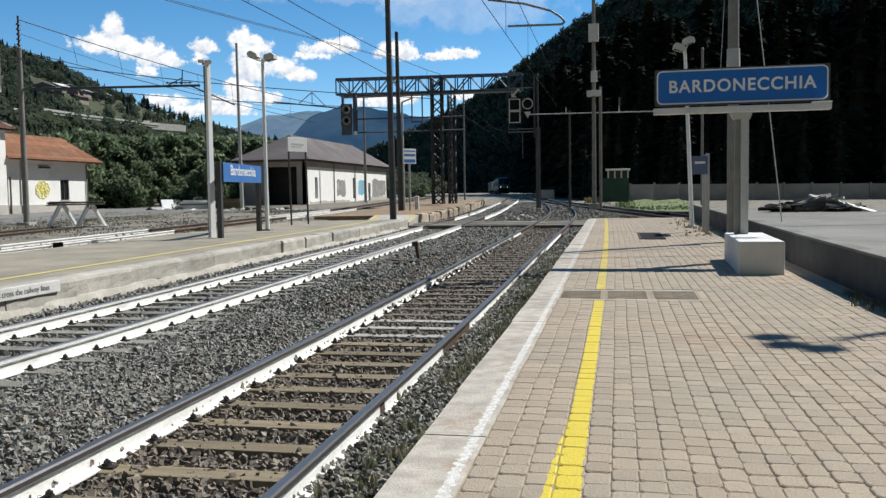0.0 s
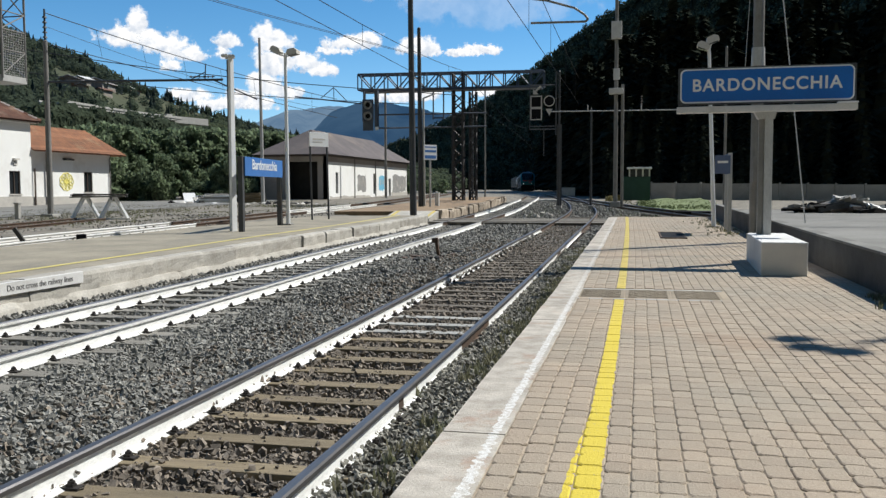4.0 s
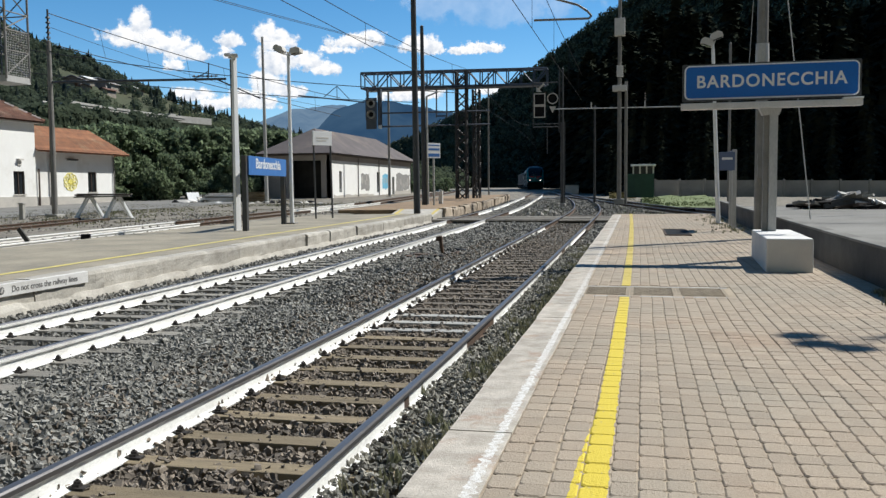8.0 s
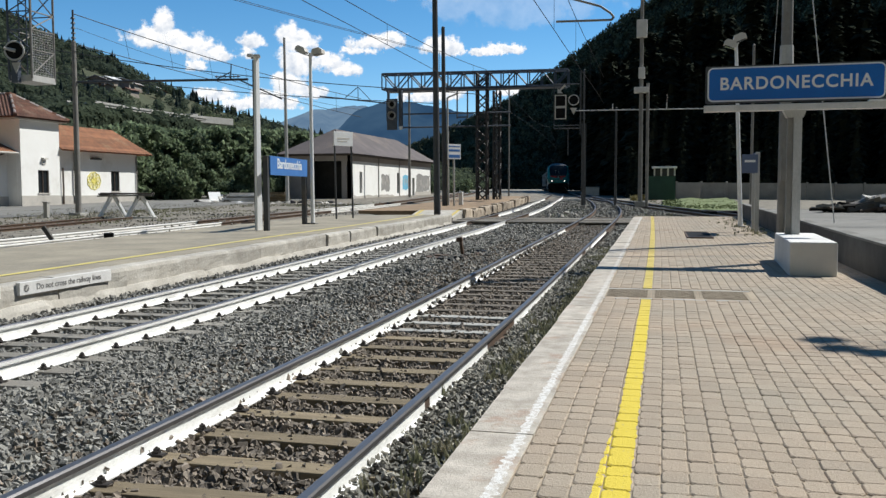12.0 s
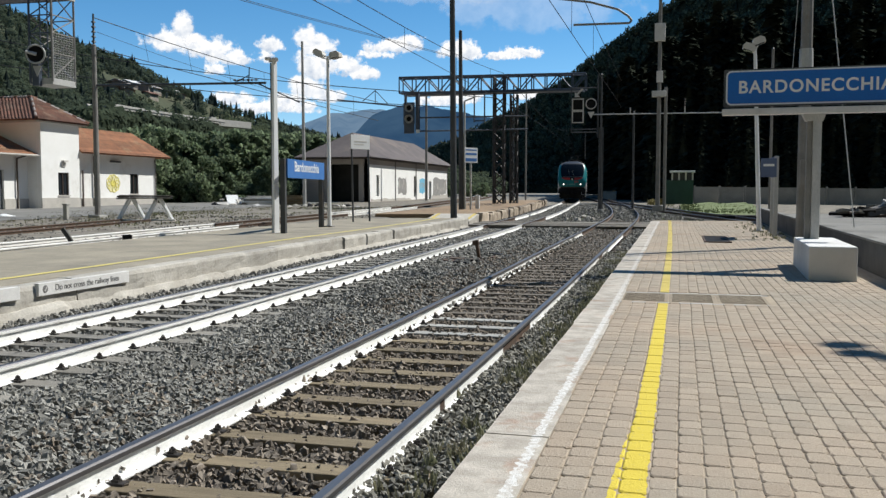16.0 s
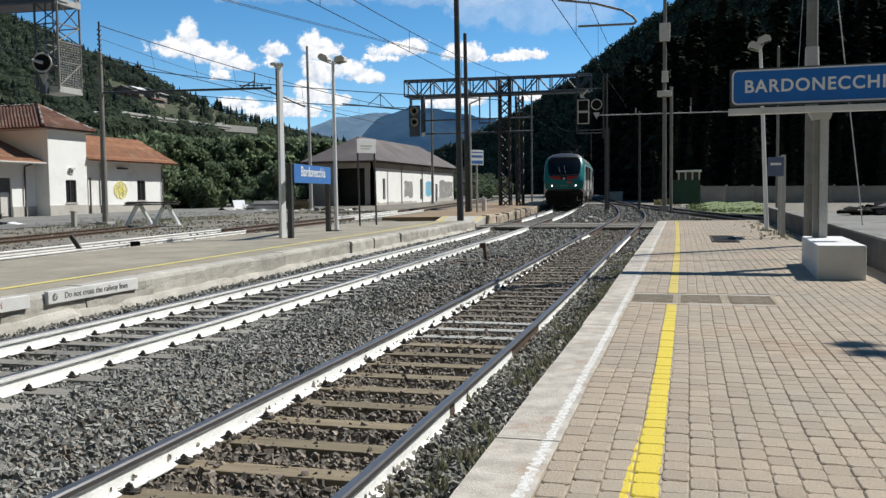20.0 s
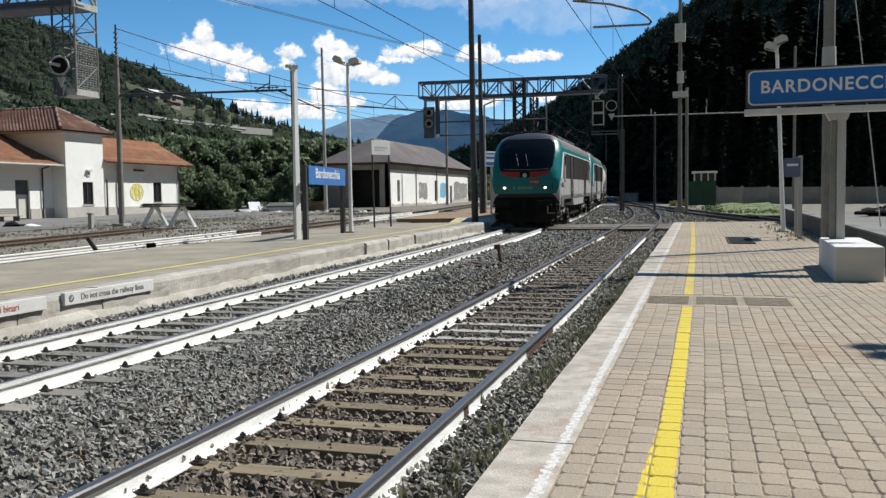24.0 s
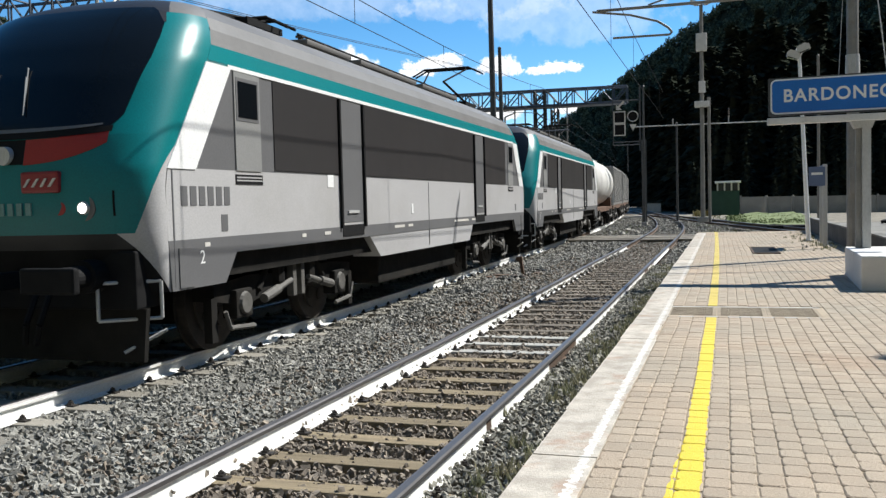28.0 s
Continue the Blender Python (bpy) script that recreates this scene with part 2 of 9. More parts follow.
M_TILE = surf("roof_tile", (0.345, 0.148, 0.072), (0.225, 0.108, 0.064), 1.6, 0.85, 0.35, fine=9, objrand=0.2, c3=(0.36, 0.24, 0.14), spread=0.4)
M_TILE_B = surf("roof_tile_brown", (0.185, 0.082, 0.052), (0.105, 0.054, 0.040), 1.6, 0.85, 0.35, fine=9, objrand=0.24, c3=(0.30, 0.22, 0.16), spread=0.4)
M_SLATE = surf("shed_roof", (0.118, 0.098, 0.096), (0.085, 0.073, 0.074), 0.5, 0.85, 0.3, fine=18, c3=(0.2, 0.16, 0.13))
M_PINKPL = surf("grey_pink_plaster", (0.40, 0.36, 0.34), (0.32, 0.29, 0.275), 0.8, 0.9, 0.3, c3=(0.27, 0.245, 0.235))
M_DARKIN = surf("dark_interior", (0.02, 0.019, 0.018), (0.012, 0.012, 0.011), 1, 0.9, 0.0)
M_BROWNW = surf("brown_woodwork", (0.085, 0.06, 0.045), (0.06, 0.043, 0.035), 4, 0.6, 0.2)
M_GLASS_D = surf("dark_window_glass", (0.022, 0.026, 0.03), (0.015, 0.018, 0.021), 1, 0.12, 0.0, spec=0.6)
M_BLUE = surf("sign_blue", (0.003, 0.145, 0.52), (0.003, 0.13, 0.48), 1.5, 0.42, 0.03)
M_BLUE_L = surf("faded_sign_blue", (0.055, 0.18, 0.47), (0.045, 0.15, 0.41), 1.5, 0.5, 0.03)
M_BLUE_P = surf("pale_sign_blue", (0.105, 0.145, 0.25), (0.085, 0.12, 0.22), 1.5, 0.5, 0.03)
M_DOORG = surf("grey_door_paint", (0.085, 0.095, 0.105), (0.065, 0.073, 0.082), 2, 0.5, 0.1)
M_GRAFF_P = surf("pale_yellow_spray", (0.76, 0.72, 0.42), (0.72, 0.70, 0.52), 2.5, 0.8, 0.0)
M_SIGNW = surf("sign_white", (0.82, 0.83, 0.84), (0.77, 0.78, 0.79), 2, 0.45, 0.03)
M_SIGNP = surf("faded_white_panel", (0.62, 0.59, 0.55), (0.54, 0.52, 0.485), 2, 0.6, 0.05)
M_BLACK = surf("matt_black", (0.012, 0.012, 0.013), (0.008, 0.008, 0.009), 3, 0.75, 0.1, spec=0.15)
M_TEXT = surf("sign_lettering_dark", (0.17, 0.165, 0.16), (0.13, 0.127, 0.123), 6, 0.8, 0.0)
M_REDTXT = surf("faded_red_lettering", (0.48, 0.10, 0.07), (0.40, 0.09, 0.065), 6, 0.8, 0.0)
M_GREENBOX = surf("green_cabin_paint", (0.022, 0.075, 0.055), (0.016, 0.055, 0.042), 1.5, 0.6, 0.1)
M_ORANGE = surf("orange_marker", (0.55, 0.17, 0.045), (0.45, 0.14, 0.05), 5, 0.7, 0.1)
M_GRAFF_Y = surf("yellow_graffiti", (0.72, 0.64, 0.14), (0.62, 0.55, 0.15), 2, 0.8, 0.05)
M_GRAFF_B = surf("blue_graffiti", (0.10, 0.38, 0.58), (0.18, 0.48, 0.66), 1.5, 0.8, 0.05)
M_GRAFF_G = surf("grey_graffiti", (0.29, 0.285, 0.28), (0.22, 0.215, 0.21), 1.2, 0.8, 0.05)
# the train
M_TEAL = surf("teal_lacquer", (0.0, 0.168, 0.182), (0.0, 0.150, 0.162), 0.5, 0.36, 0.02, spec=0.4)
M_TGREY = surf("light_grey_lacquer", (0.47, 0.462, 0.47), (0.42, 0.413, 0.418), 0.4, 0.36, 0.03, c3=(0.36, 0.35, 0.345))
M_TDGREY = surf("mid_grey_lacquer", (0.145, 0.145, 0.15), (0.115, 0.115, 0.12), 0.4, 0.45, 0.03)
M_TPANEL = surf("anthracite_lacquer", (0.033, 0.030, 0.031), (0.026, 0.024, 0.025), 0.4, 0.42, 0.03)
# Roof lacquer's dark twin: the shade on the roof's front put into colour.
M_TBROW = surf("shaded_brow_lacquer", (0.016, 0.016, 0.018), (0.012, 0.012, 0.014), 0.5, 0.5, 0.04)
M_TROOF = surf("grey_roof_lacquer", (0.15, 0.145, 0.14), (0.11, 0.107, 0.105), 0.5, 0.55, 0.06, c3=(0.085, 0.08, 0.077))
M_TWHITE = surf("white_lacquer", (0.83, 0.83, 0.83), (0.79, 0.79, 0.79), 0.6, 0.35, 0.02)
M_TRED = surf("red_lacquer", (0.33, 0.018, 0.020), (0.28, 0.015, 0.017), 0.6, 0.4, 0.02)
M_TREDD = surf("dark_red_lacquer", (0.26, 0.018, 0.024), (0.21, 0.015, 0.02), 0.6, 0.4, 0.02)
M_TGLASS = surf("windscreen_glass", (0.006, 0.008, 0.010), (0.005, 0.006, 0.008), 0.5, 0.10, 0.0, spec=0.22)
M_TMID = surf("door_grey_lacquer", (0.27, 0.27, 0.268), (0.235, 0.235, 0.233), 0.4, 0.42, 0.03)
M_CHASSIS = surf("grimy_chassis", (0.020, 0.0185, 0.017), (0.011, 0.0105, 0.010), 3, 0.8, 0.3, c3=(0.036, 0.030, 0.025), spec=0.15)
M_DAMPER = surf("grey_running_gear", (0.132, 0.126, 0.117), (0.066, 0.062, 0.057), 5, 0.7, 0.3, c3=(0.05, 0.045, 0.04))
M_WHEEL = surf("wheel_steel", (0.07, 0.06, 0.055), (0.045, 0.04, 0.037), 5, 0.6, 0.2, metal=0.4)
M_TANK = surf("white_tank_paint", (0.72, 0.71, 0.69), (0.62, 0.61, 0.59), 0.6, 0.45, 0.05, c3=(0.5, 0.48, 0.45))
M_BOXGREY = surf("grey_container", (0.25, 0.245, 0.24), (0.2, 0.196, 0.192), 0.6, 0.6, 0.1)
M_BROWNW2 = surf("brown_wagon", (0.16, 0.09, 0.06), (0.11, 0.065, 0.045), 0.8, 0.7, 0.1)
M_LIGHT = glow("headlight", (1.0, 0.97, 0.9), 3.5)
# plants
M_LEAF = surf("broad_leaves", (0.22, 0.275, 0.165), (0.125, 0.168, 0.10), 0.35, 0.7, 0.0, fine=3, island=0.45, spec=0.2)
# Distance haze is mixed into both hillside tones: greyer, bluer leaves.
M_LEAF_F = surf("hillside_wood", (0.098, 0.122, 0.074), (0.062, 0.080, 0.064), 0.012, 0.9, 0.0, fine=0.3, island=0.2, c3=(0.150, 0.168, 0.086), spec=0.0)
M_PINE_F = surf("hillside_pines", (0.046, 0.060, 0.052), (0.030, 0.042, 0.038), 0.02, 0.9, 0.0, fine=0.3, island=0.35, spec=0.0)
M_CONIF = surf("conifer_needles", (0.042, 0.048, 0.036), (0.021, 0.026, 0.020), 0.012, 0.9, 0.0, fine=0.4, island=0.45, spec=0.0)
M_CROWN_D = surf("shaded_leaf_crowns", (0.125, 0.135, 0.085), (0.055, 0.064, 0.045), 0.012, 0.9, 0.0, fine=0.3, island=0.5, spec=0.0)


def translucent(m, share_):
    """Leaves let part of the light through."""
    n, l = m.node_tree.nodes, m.node_tree.links
    b = n["Principled BSDF"]
    t, x = n.new("ShaderNodeBsdfTranslucent"), n.new("ShaderNodeMixShader")
    l.new(b.inputs["Base Color"].links[0].from_socket, t.inputs["Color"])
    x.inputs[0].default_value = share_
    l.new(b.outputs[0], x.inputs[1])
    l.new(t.outputs[0], x.inputs[2])
    l.new(x.outputs[0], n["Material Output"].inputs["Surface"])


translucent(M_LEAF, 0.6)
translucent(M_LEAF_F, 0.5)
translucent(M_PINE_F, 0.4)
M_BARK = surf("bark", (0.09, 0.07, 0.052), (0.055, 0.043, 0.034), 5, 0.9, 0.5)
M_WEED = surf("dry_weeds", (0.125, 0.135, 0.078), (0.20, 0.18, 0.115), 3, 0.85, 0.0, island=0.5)
translucent(M_WEED, 0.4)
M_YWEED = surf("yellowed_weeds", (0.27, 0.225, 0.08), (0.20, 0.17, 0.07), 1.5, 0.85, 0.0, island=0.3)
M_YGRASS = surf("dull_yard_grass", (0.14, 0.145, 0.07), (0.09, 0.10, 0.045), 0.6, 0.9, 0.0, island=0.4)
M_GRASS = surf("meadow_grass", (0.155, 0.195, 0.072), (0.105, 0.13, 0.054), 0.5, 0.9, 0.5, fine=20)
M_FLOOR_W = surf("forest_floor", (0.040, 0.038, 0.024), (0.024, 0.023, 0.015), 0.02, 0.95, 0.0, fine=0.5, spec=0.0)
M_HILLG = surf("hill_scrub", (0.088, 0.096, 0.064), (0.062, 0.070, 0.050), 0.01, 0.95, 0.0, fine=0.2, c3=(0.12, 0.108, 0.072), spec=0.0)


# ---- building helpers ----
GY = (10, 15, 18.6, 22, 26, 30, 37, 58, 78, 98, 130, 165, 215)
GZ = (0, .03, .06, .09, .12, .15, .21, .38, .60, .76, .93, 1.0, 1.0)


def g(y):
    """The gentle rise of the whole station ground along the line."""
    return float(np.interp(y, GY, GZ))


def part(name, bm, material, parent=None, label="", smooth=False):
    me = bpy.data.meshes.new(name)
    bm.to_mesh(me)
    bm.free()
    for mm in (material if isinstance(material, (list, tuple)) else [material]):
        me.materials.append(mm)
    if smooth:
        for p in me.polygons:
            p.use_smooth = True
    ob = new(name, me)
    if parent is not None:
        ob.parent = parent
    if label:
        ob["label"] = label
    return ob


def share(name, ob, parent, m):
    """Another object on the same mesh."""
    o = new(name, ob.data)
    o.parent = parent
    o.matrix_basis = m
    return o


def empty(name, label, category, m=None, group="", kind=""):
    e = new(name)
    e.empty_display_size = 0.2
    if m is not None:
        e.matrix_basis = m
    return tagged(e, label, category, group, kind)


def box(bm, x0, x1, y0, y1, z0, z1, bev=0.0, mi=0):
    vs = [bm.verts.new(p) for p in ((x0, y0, z0), (x1, y0, z0), (x1, y1, z0), (x0, y1, z0), (x0, y0, z1), (x1, y0, z1), (x1, y1, z1), (x0, y1, z1))]
    fs = [bm.faces.new([vs[i] for i in q]) for q in ((3, 2, 1, 0), (4, 5, 6, 7), (0, 1, 5, 4), (1, 2, 6, 5), (2, 3, 7, 6), (3, 0, 4, 7))]
    for f in fs:
        f.material_index = mi
    if bev:
        es = list({e for f in fs for e in f.edges})
        bmesh.ops.bevel(bm, geom=es, offset=bev, segments=2, affect="EDGES", profile=0.6)
    return bm


def boxes(*dims, bev=0.0):
    bm = bmesh.new()
    for d in dims:
        box(bm, *d, bev=bev)
    return bm


def tube(bm, p, q, r0, r1=None, n=8, caps=True):
    p, q = Vector(p), Vector(q)
    r1 = r0 if r1 is None else r1
    d = (q - p).normalized()
    u = d.orthogonal().normalized()
    v = d.cross(u)
    a, b = [], []
    for i in range(n):
        w = u * math.cos(2 * math.pi * i / n) + v * math.sin(2 * math.pi * i / n)
        a.append(bm.verts.new(p + w * r0))
        b.append(bm.verts.new(q + w * r1))
    for i in range(n):
        j = (i + 1) % n
        bm.faces.new((a[i], a[j], b[j], b[i]))
    if caps:
        bm.faces.new(a[::-1])
        bm.faces.new(b)
    return bm


def rope(bm, pts, r, n=6):
    """One unbroken round cable through the points."""
    rings = []
    for k, p in enumerate(pts):
        d = (Vector(pts[min(k + 1, len(pts) - 1)]) - Vector(pts[max(k - 1, 0)])).normalized()
        u = d.cross(Vector((0.13, 0.21, 0.97))).normalized()
        v = d.cross(u)
        rings.append([bm.verts.new(Vector(p) + u * (r * math.cos(2 * math.pi * i / n)) + v * (r * math.sin(2 * math.pi * i / n))) for i in range(n)])
    for a, b in zip(rings, rings[1:]):
        for i in range(n):
            bm.faces.new((a[i], a[(i + 1) % n], b[(i + 1) % n], b[i]))
    return bm


def tubes(segs, n=8):
    bm = bmesh.new()
    for s in segs:
        tube(bm, s[0], s[1], s[2], s[3] if len(s) > 3 else None, n)
    return bm


def prism(bm, pts, axis, a, b, mi=0):
    """Extrudes an outline of two coordinates along the third axis from a to b."""
    def place(p, t):
        return {"x": (t, p[0], p[1]), "y": (p[0], t, p[1]), "z": (p[0], p[1], t)}[axis]
    va, vb = [bm.verts.new(place(p, a)) for p in pts], [bm.verts.new(place(p, b)) for p in pts]
    k = len(pts)
    fs = [bm.faces.new(va), bm.faces.new(vb[::-1])]
    for i in range(k):
        fs.append(bm.faces.new((va[i], vb[i], vb[(i + 1) % k], va[(i + 1) % k])))
    for f in fs:
        f.material_index = mi
    bmesh.ops.recalc_face_normals(bm, faces=fs)
    return bm


def sheet(name, xs, ys, zf, material, thick=0.0):
    bm = bmesh.new()
    vv = [[bm.verts.new((x, y, zf(x, y))) for x in xs] for y in ys]
    for j in range(len(ys) - 1):
        for i in range(len(xs) - 1):
            bm.faces.new((vv[j][i], vv[j][i + 1], vv[j + 1][i + 1], vv[j + 1][i]))
    return part(name, bm, material, smooth=True)


def raw_mesh(name, verts, faces, material, smooth=False):
    me = bpy.data.meshes.new(name)
    verts, faces = np.asarray(verts, np.float32), np.asarray(faces, np.int32)
    k = faces.shape[1]
    me.vertices.add(len(verts))
    me.vertices.foreach_set("co", verts.ravel())
    me.loops.add(faces.size)
    me.loops.foreach_set("vertex_index", faces.ravel())
    me.polygons.add(len(faces))
    me.polygons.foreach_set("loop_start", np.arange(0, faces.size, k, dtype=np.int32))
    me.polygons.foreach_set("loop_total", np.full(len(faces), k, np.int32))
    me.update(calc_edges=True)
    me.validate()
    me.materials.append(material)
    me.polygons.foreach_set("use_smooth", np.full(len(faces), smooth, bool))
    return new(name, me)


def lettering(name, text, size, material, parent, m, label="", depth=0.004, align="CENTER", squeeze=1.0, bold=0.0, spacing=1.0):
    cu = bpy.data.curves.new(name, "FONT")
    cu.body, cu.size, cu.extrude, cu.align_x, cu.align_y = text, size, depth, align, "CENTER"
    cu.offset, cu.space_character = bold, spacing
    tmp = new(name, cu)
    bpy.context.view_layer.update()
    me = bpy.data.meshes.new_from_object(tmp.evaluated_get(bpy.context.evaluated_depsgraph_get()))
    bpy.data.objects.remove(tmp)
    me.transform(Matrix.Diagonal((squeeze, 1, 1, 1)))
    me.materials.clear()
    me.materials.append(material)
    ob = new(name, me)
    ob.parent, ob.matrix_basis = parent, m
    if label:
        ob["label"] = label
    return ob


rng = np.random.default_rng(7)
# ---- the plan: lines of the tracks ----
MAIN = np.array([(-60, -6.66), (-30, -6.66), (0, -6.66), (10, -6.68), (20, -6.8), (30, -7.0), (38, -7.2), (46.5, -7.5), (59, -8.15), (68, -8.75), (85, -10.0), (100, -11.3), (120, -13.3), (160, -18.4), (215, -26.4), (320, -44.0)])
NEAR = np.array([(-60, -2.55), (15, -2.56), (24, -2.62), (34, -2.66), (43, -2.6), (54, -2.95), (60, -3.4), (72, -4.6), (76, -5.0), (99, -7.8), (130, -12.4), (160, -17.2), (215, -25.6)])
SIDING = np.array([(38, 5.2), (43, 4.1), (47, 2.95), (49.5, 2.2), (55.7, 0.8), (64, -1.05), (75, -3.7), (87, -6.3), (99, -8.6)])


def line_x(table, y):
    y = np.asarray(y, float)
    return np.mean([np.interp(y + d, table[:, 0], table[:, 1]) for d in np.linspace(-9, 9, 13)], axis=0)


def main_x(y):
    return float(line_x(MAIN, y))


def near_x(y):
    return float(line_x(NEAR, y))

# ---- ground ----
gx = sorted({-1800, -1200, -800, -500, -300, -200, -140, -100, -75, -60, -50, -42, -36, -30, -26, -22, -18, -14, -11, -8.6, -5, -1.2, 3.1, 6, 12, 20, 30, 45, 70, 110, 200, 400, 800, 1800})
gy = sorted({-300, -60, -20, -8, 0, 5, *GY, 45, 52, 66, 88, 112, 148, 190, 260, 350, 500, 800, 1300, 2500, 4500})
ground = sheet("ground", gx, gy, lambda x, y: g(y) - 0.62 + (0.41 if -20 < x < -13 else 0.32 if x < -13 else 0.0), M_GROUND)
tagged(ground, "brown gravel and dirt ground of the station yard", "ground", kind="structure")
road = sheet("road", (3.05, 5, 8, 14, 24, 40, 70), (-20, -8, 0, 10, 15, 20, 24, 28.2), lambda x, y: g(y) + 0.5, M_ROAD)
bm = boxes((3.13, 70, 28.2, 28.5, -0.6, g(28.2) + 0.5))
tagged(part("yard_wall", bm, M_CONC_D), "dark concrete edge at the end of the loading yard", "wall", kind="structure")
tagged(road, "grey sunlit asphalt of the raised loading yard", "road", kind="structure")

ys_bed = [-10, -4, 0, 3, 6, 9, 12, 15, 18, 21, 24, 28, 32, 36, 40, 46, 52, 58, 66, 75, 85, 100, 115, 130, 150, 175, 200, 230, 260, 320]
bm = bmesh.new()
rows_ = []
for y in ys_bed:
    xm, xn = main_x(y), near_x(y)
    xs_ = [xm - 2.6, xm - 1.9, xm, (xm + xn) / 2, xn, xn + 1.2, xn + 1.75]
    zs_ = [-0.62, -0.56, -0.555, -0.50, -0.555, -0.55, -0.55]
    rows_.append([bm.verts.new((x, y, z + g(y))) for x, z in zip(xs_, zs_)])
for a, b in zip(rows_, rows_[1:]):
    for i in range(6):
        bm.faces.new((a[i], a[i + 1], b[i + 1], b[i]))
ballast = part("ballast_bed", bm, M_BALLAST_FAR, smooth=True)
tagged(ballast, "grey crushed-stone ballast bed under both tracks", "ballast", kind="structure")


def pebbles(name, x0, x1, y0, y1, n, size, material, label, skip=None, zf=None):
    """Loose crushed stones, each a chipped eight-cornered lump."""
    base = np.array([(sx, sy, sz) for sz in (-1, 1) for sy in (-1, 1) for sx in (-1, 1)], float)
    quads = np.array([(0, 2, 3, 1), (4, 5, 7, 6), (0, 1, 5, 4), (1, 3, 7, 5), (3, 2, 6, 7), (2, 0, 4, 6)])
    y = y0 + (y1 - y0) * rng.random(n) ** 1.25
    x = x0 + (x1 - x0) * rng.random(n)
    if skip is not None:
        keep = ~skip(x, y)
        x, y = x[keep], y[keep]
    n = len(x)
    grow = size * (0.6 + 0.8 * rng.random(n)) * (1 + 0.035 * np.maximum(0, y - max(y0, 1.6)))
    v = base[None] * (0.35 + 0.65 * rng.random((n, 8, 3))) * np.array([1.0, 0.75, 0.5])
    ang = rng.random((n, 3)) * 2 * np.pi
    for i, (p, q) in enumerate(((0, 1), (1, 2), (0, 2))):
        c, s = np.cos(ang[:, i])[:, None], np.sin(ang[:, i])[:, None]
        a, b = v[..., p].copy(), v[..., q].copy()
        v[..., p], v[..., q] = a * c - b * s, a * s + b * c
    v *= grow[:, None, None] * 0.5
    z = np.interp(y, GY, GZ) + (zf(x, y) if zf else -0.48)
    v += np.stack([x, y, z + rng.normal(0, 0.012, n) + grow * 0.12], -1)[:, None, :]
    f = quads[None] + (np.arange(n) * 8)[:, None, None]
    ob = raw_mesh(name, v.reshape(-1, 3), f.reshape(-1, 4), material)
    return tagged(ob, label, "ballast", kind="stuff")


pebbles("ballast_stones", -6.0, -3.3, 1.6, 12, 34000, 0.052, M_PEBBLE, "loose grey crushed stones between the two tracks", zf=lambda x, y: -0.455 - 0.035 * (np.abs(x + 2.55) < 0.98) - 0.062 * (x < -5.32))
pebbles("ballast_stones", -9.0, -3.3, 6.5, 30, 34000, 0.058, M_PEBBLE, "loose grey crushed stones round the far track", skip=lambda x, y: (y < 12) & (x > -6.0), zf=lambda x, y: np.where(np.abs(x - line_x(MAIN, y)) < 0.85, -0.515, np.where(np.abs(x - line_x(MAIN, y)) < 1.32, -0.512, -0.455)))
pebbles("ballast_stones", -3.35, -1.75, 1.6, 26, 20000, 0.048, M_PEBBLE_B, "rust-stained crushed stones between the rails", zf=lambda x, y: -0.503 + 0.012 * ((x < -2.95) & (y < 9)) - 0.0007 * (y - 2))
pebbles("ballast_stones", -1.85, -1.05, 1.6, 24, 15000, 0.040, M_PEBBLE_D, "dark fine gravel along the platform edge", zf=lambda x, y: -0.468 + 0.03 * (x + 1.85))

pebbles("ballast_stones", -1.74, -1.45, 7.5, 21, 3600, 0.045, M_PEBBLE_D, "dark stones heaped against the rail by the platform", zf=lambda x, y: -0.425 - 0.10 * (x + 1.74) / 0.29)
pebbles("ballast_stones", -4.5, -3.3, 2.2, 27, 4000, 0.052, M_PEBBLE_B, "rust-stained stones scattered along the near rail", zf=lambda x, y: -0.445 + 0 * x)
pebbles("ballast_stones", -3.4, -1.7, 24.0, 37.0, 4500, 0.06, M_PEBBLE_B, "rust-brown stones between the rails before the crossing", zf=lambda x, y: -0.50 + 0 * x)
pebbles("ballast_stones", -9.3, -1.2, 25.0, 37.2, 11000, 0.075, M_PEBBLE, "loose grey crushed stones before the crossing", skip=lambda x, y: (y < 30) & (x < -3.4), zf=lambda x, y: np.where((np.abs(x - line_x(MAIN, y)) < 0.95) | (np.abs(x - line_x(NEAR, y)) < 0.95), -0.515, -0.465))
pebbles("ballast_stones", -10.5, 0.5, 41.6, 78, 12000, 0.075, M_PEBBLE, "loose grey crushed stones beyond the crossing", skip=lambda x, y: (x < line_x(MAIN, y) - 1.5) | (x > line_x(SIDING, y) + 1.6), zf=lambda x, y: np.where((np.abs(x - line_x(MAIN, y)) < 0.95) | (np.abs(x - line_x(NEAR, y)) < 0.95) | (np.abs(x - line_x(SIDING, y)) < 0.95), -0.52, -0.47))
pebbles("yard_stones", -30.0, -14.6, 20, 44, 4200, 0.05, M_PEBBLE, "coarse stones and rubble strewn along the yard tracks", skip=lambda x, y: np.sin(x * 0.9 + y * 0.35) + np.sin(y * 0.8 - x * 0.5) < -0.2, zf=lambda x, y: np.where(x > -20, -0.2, -0.29))
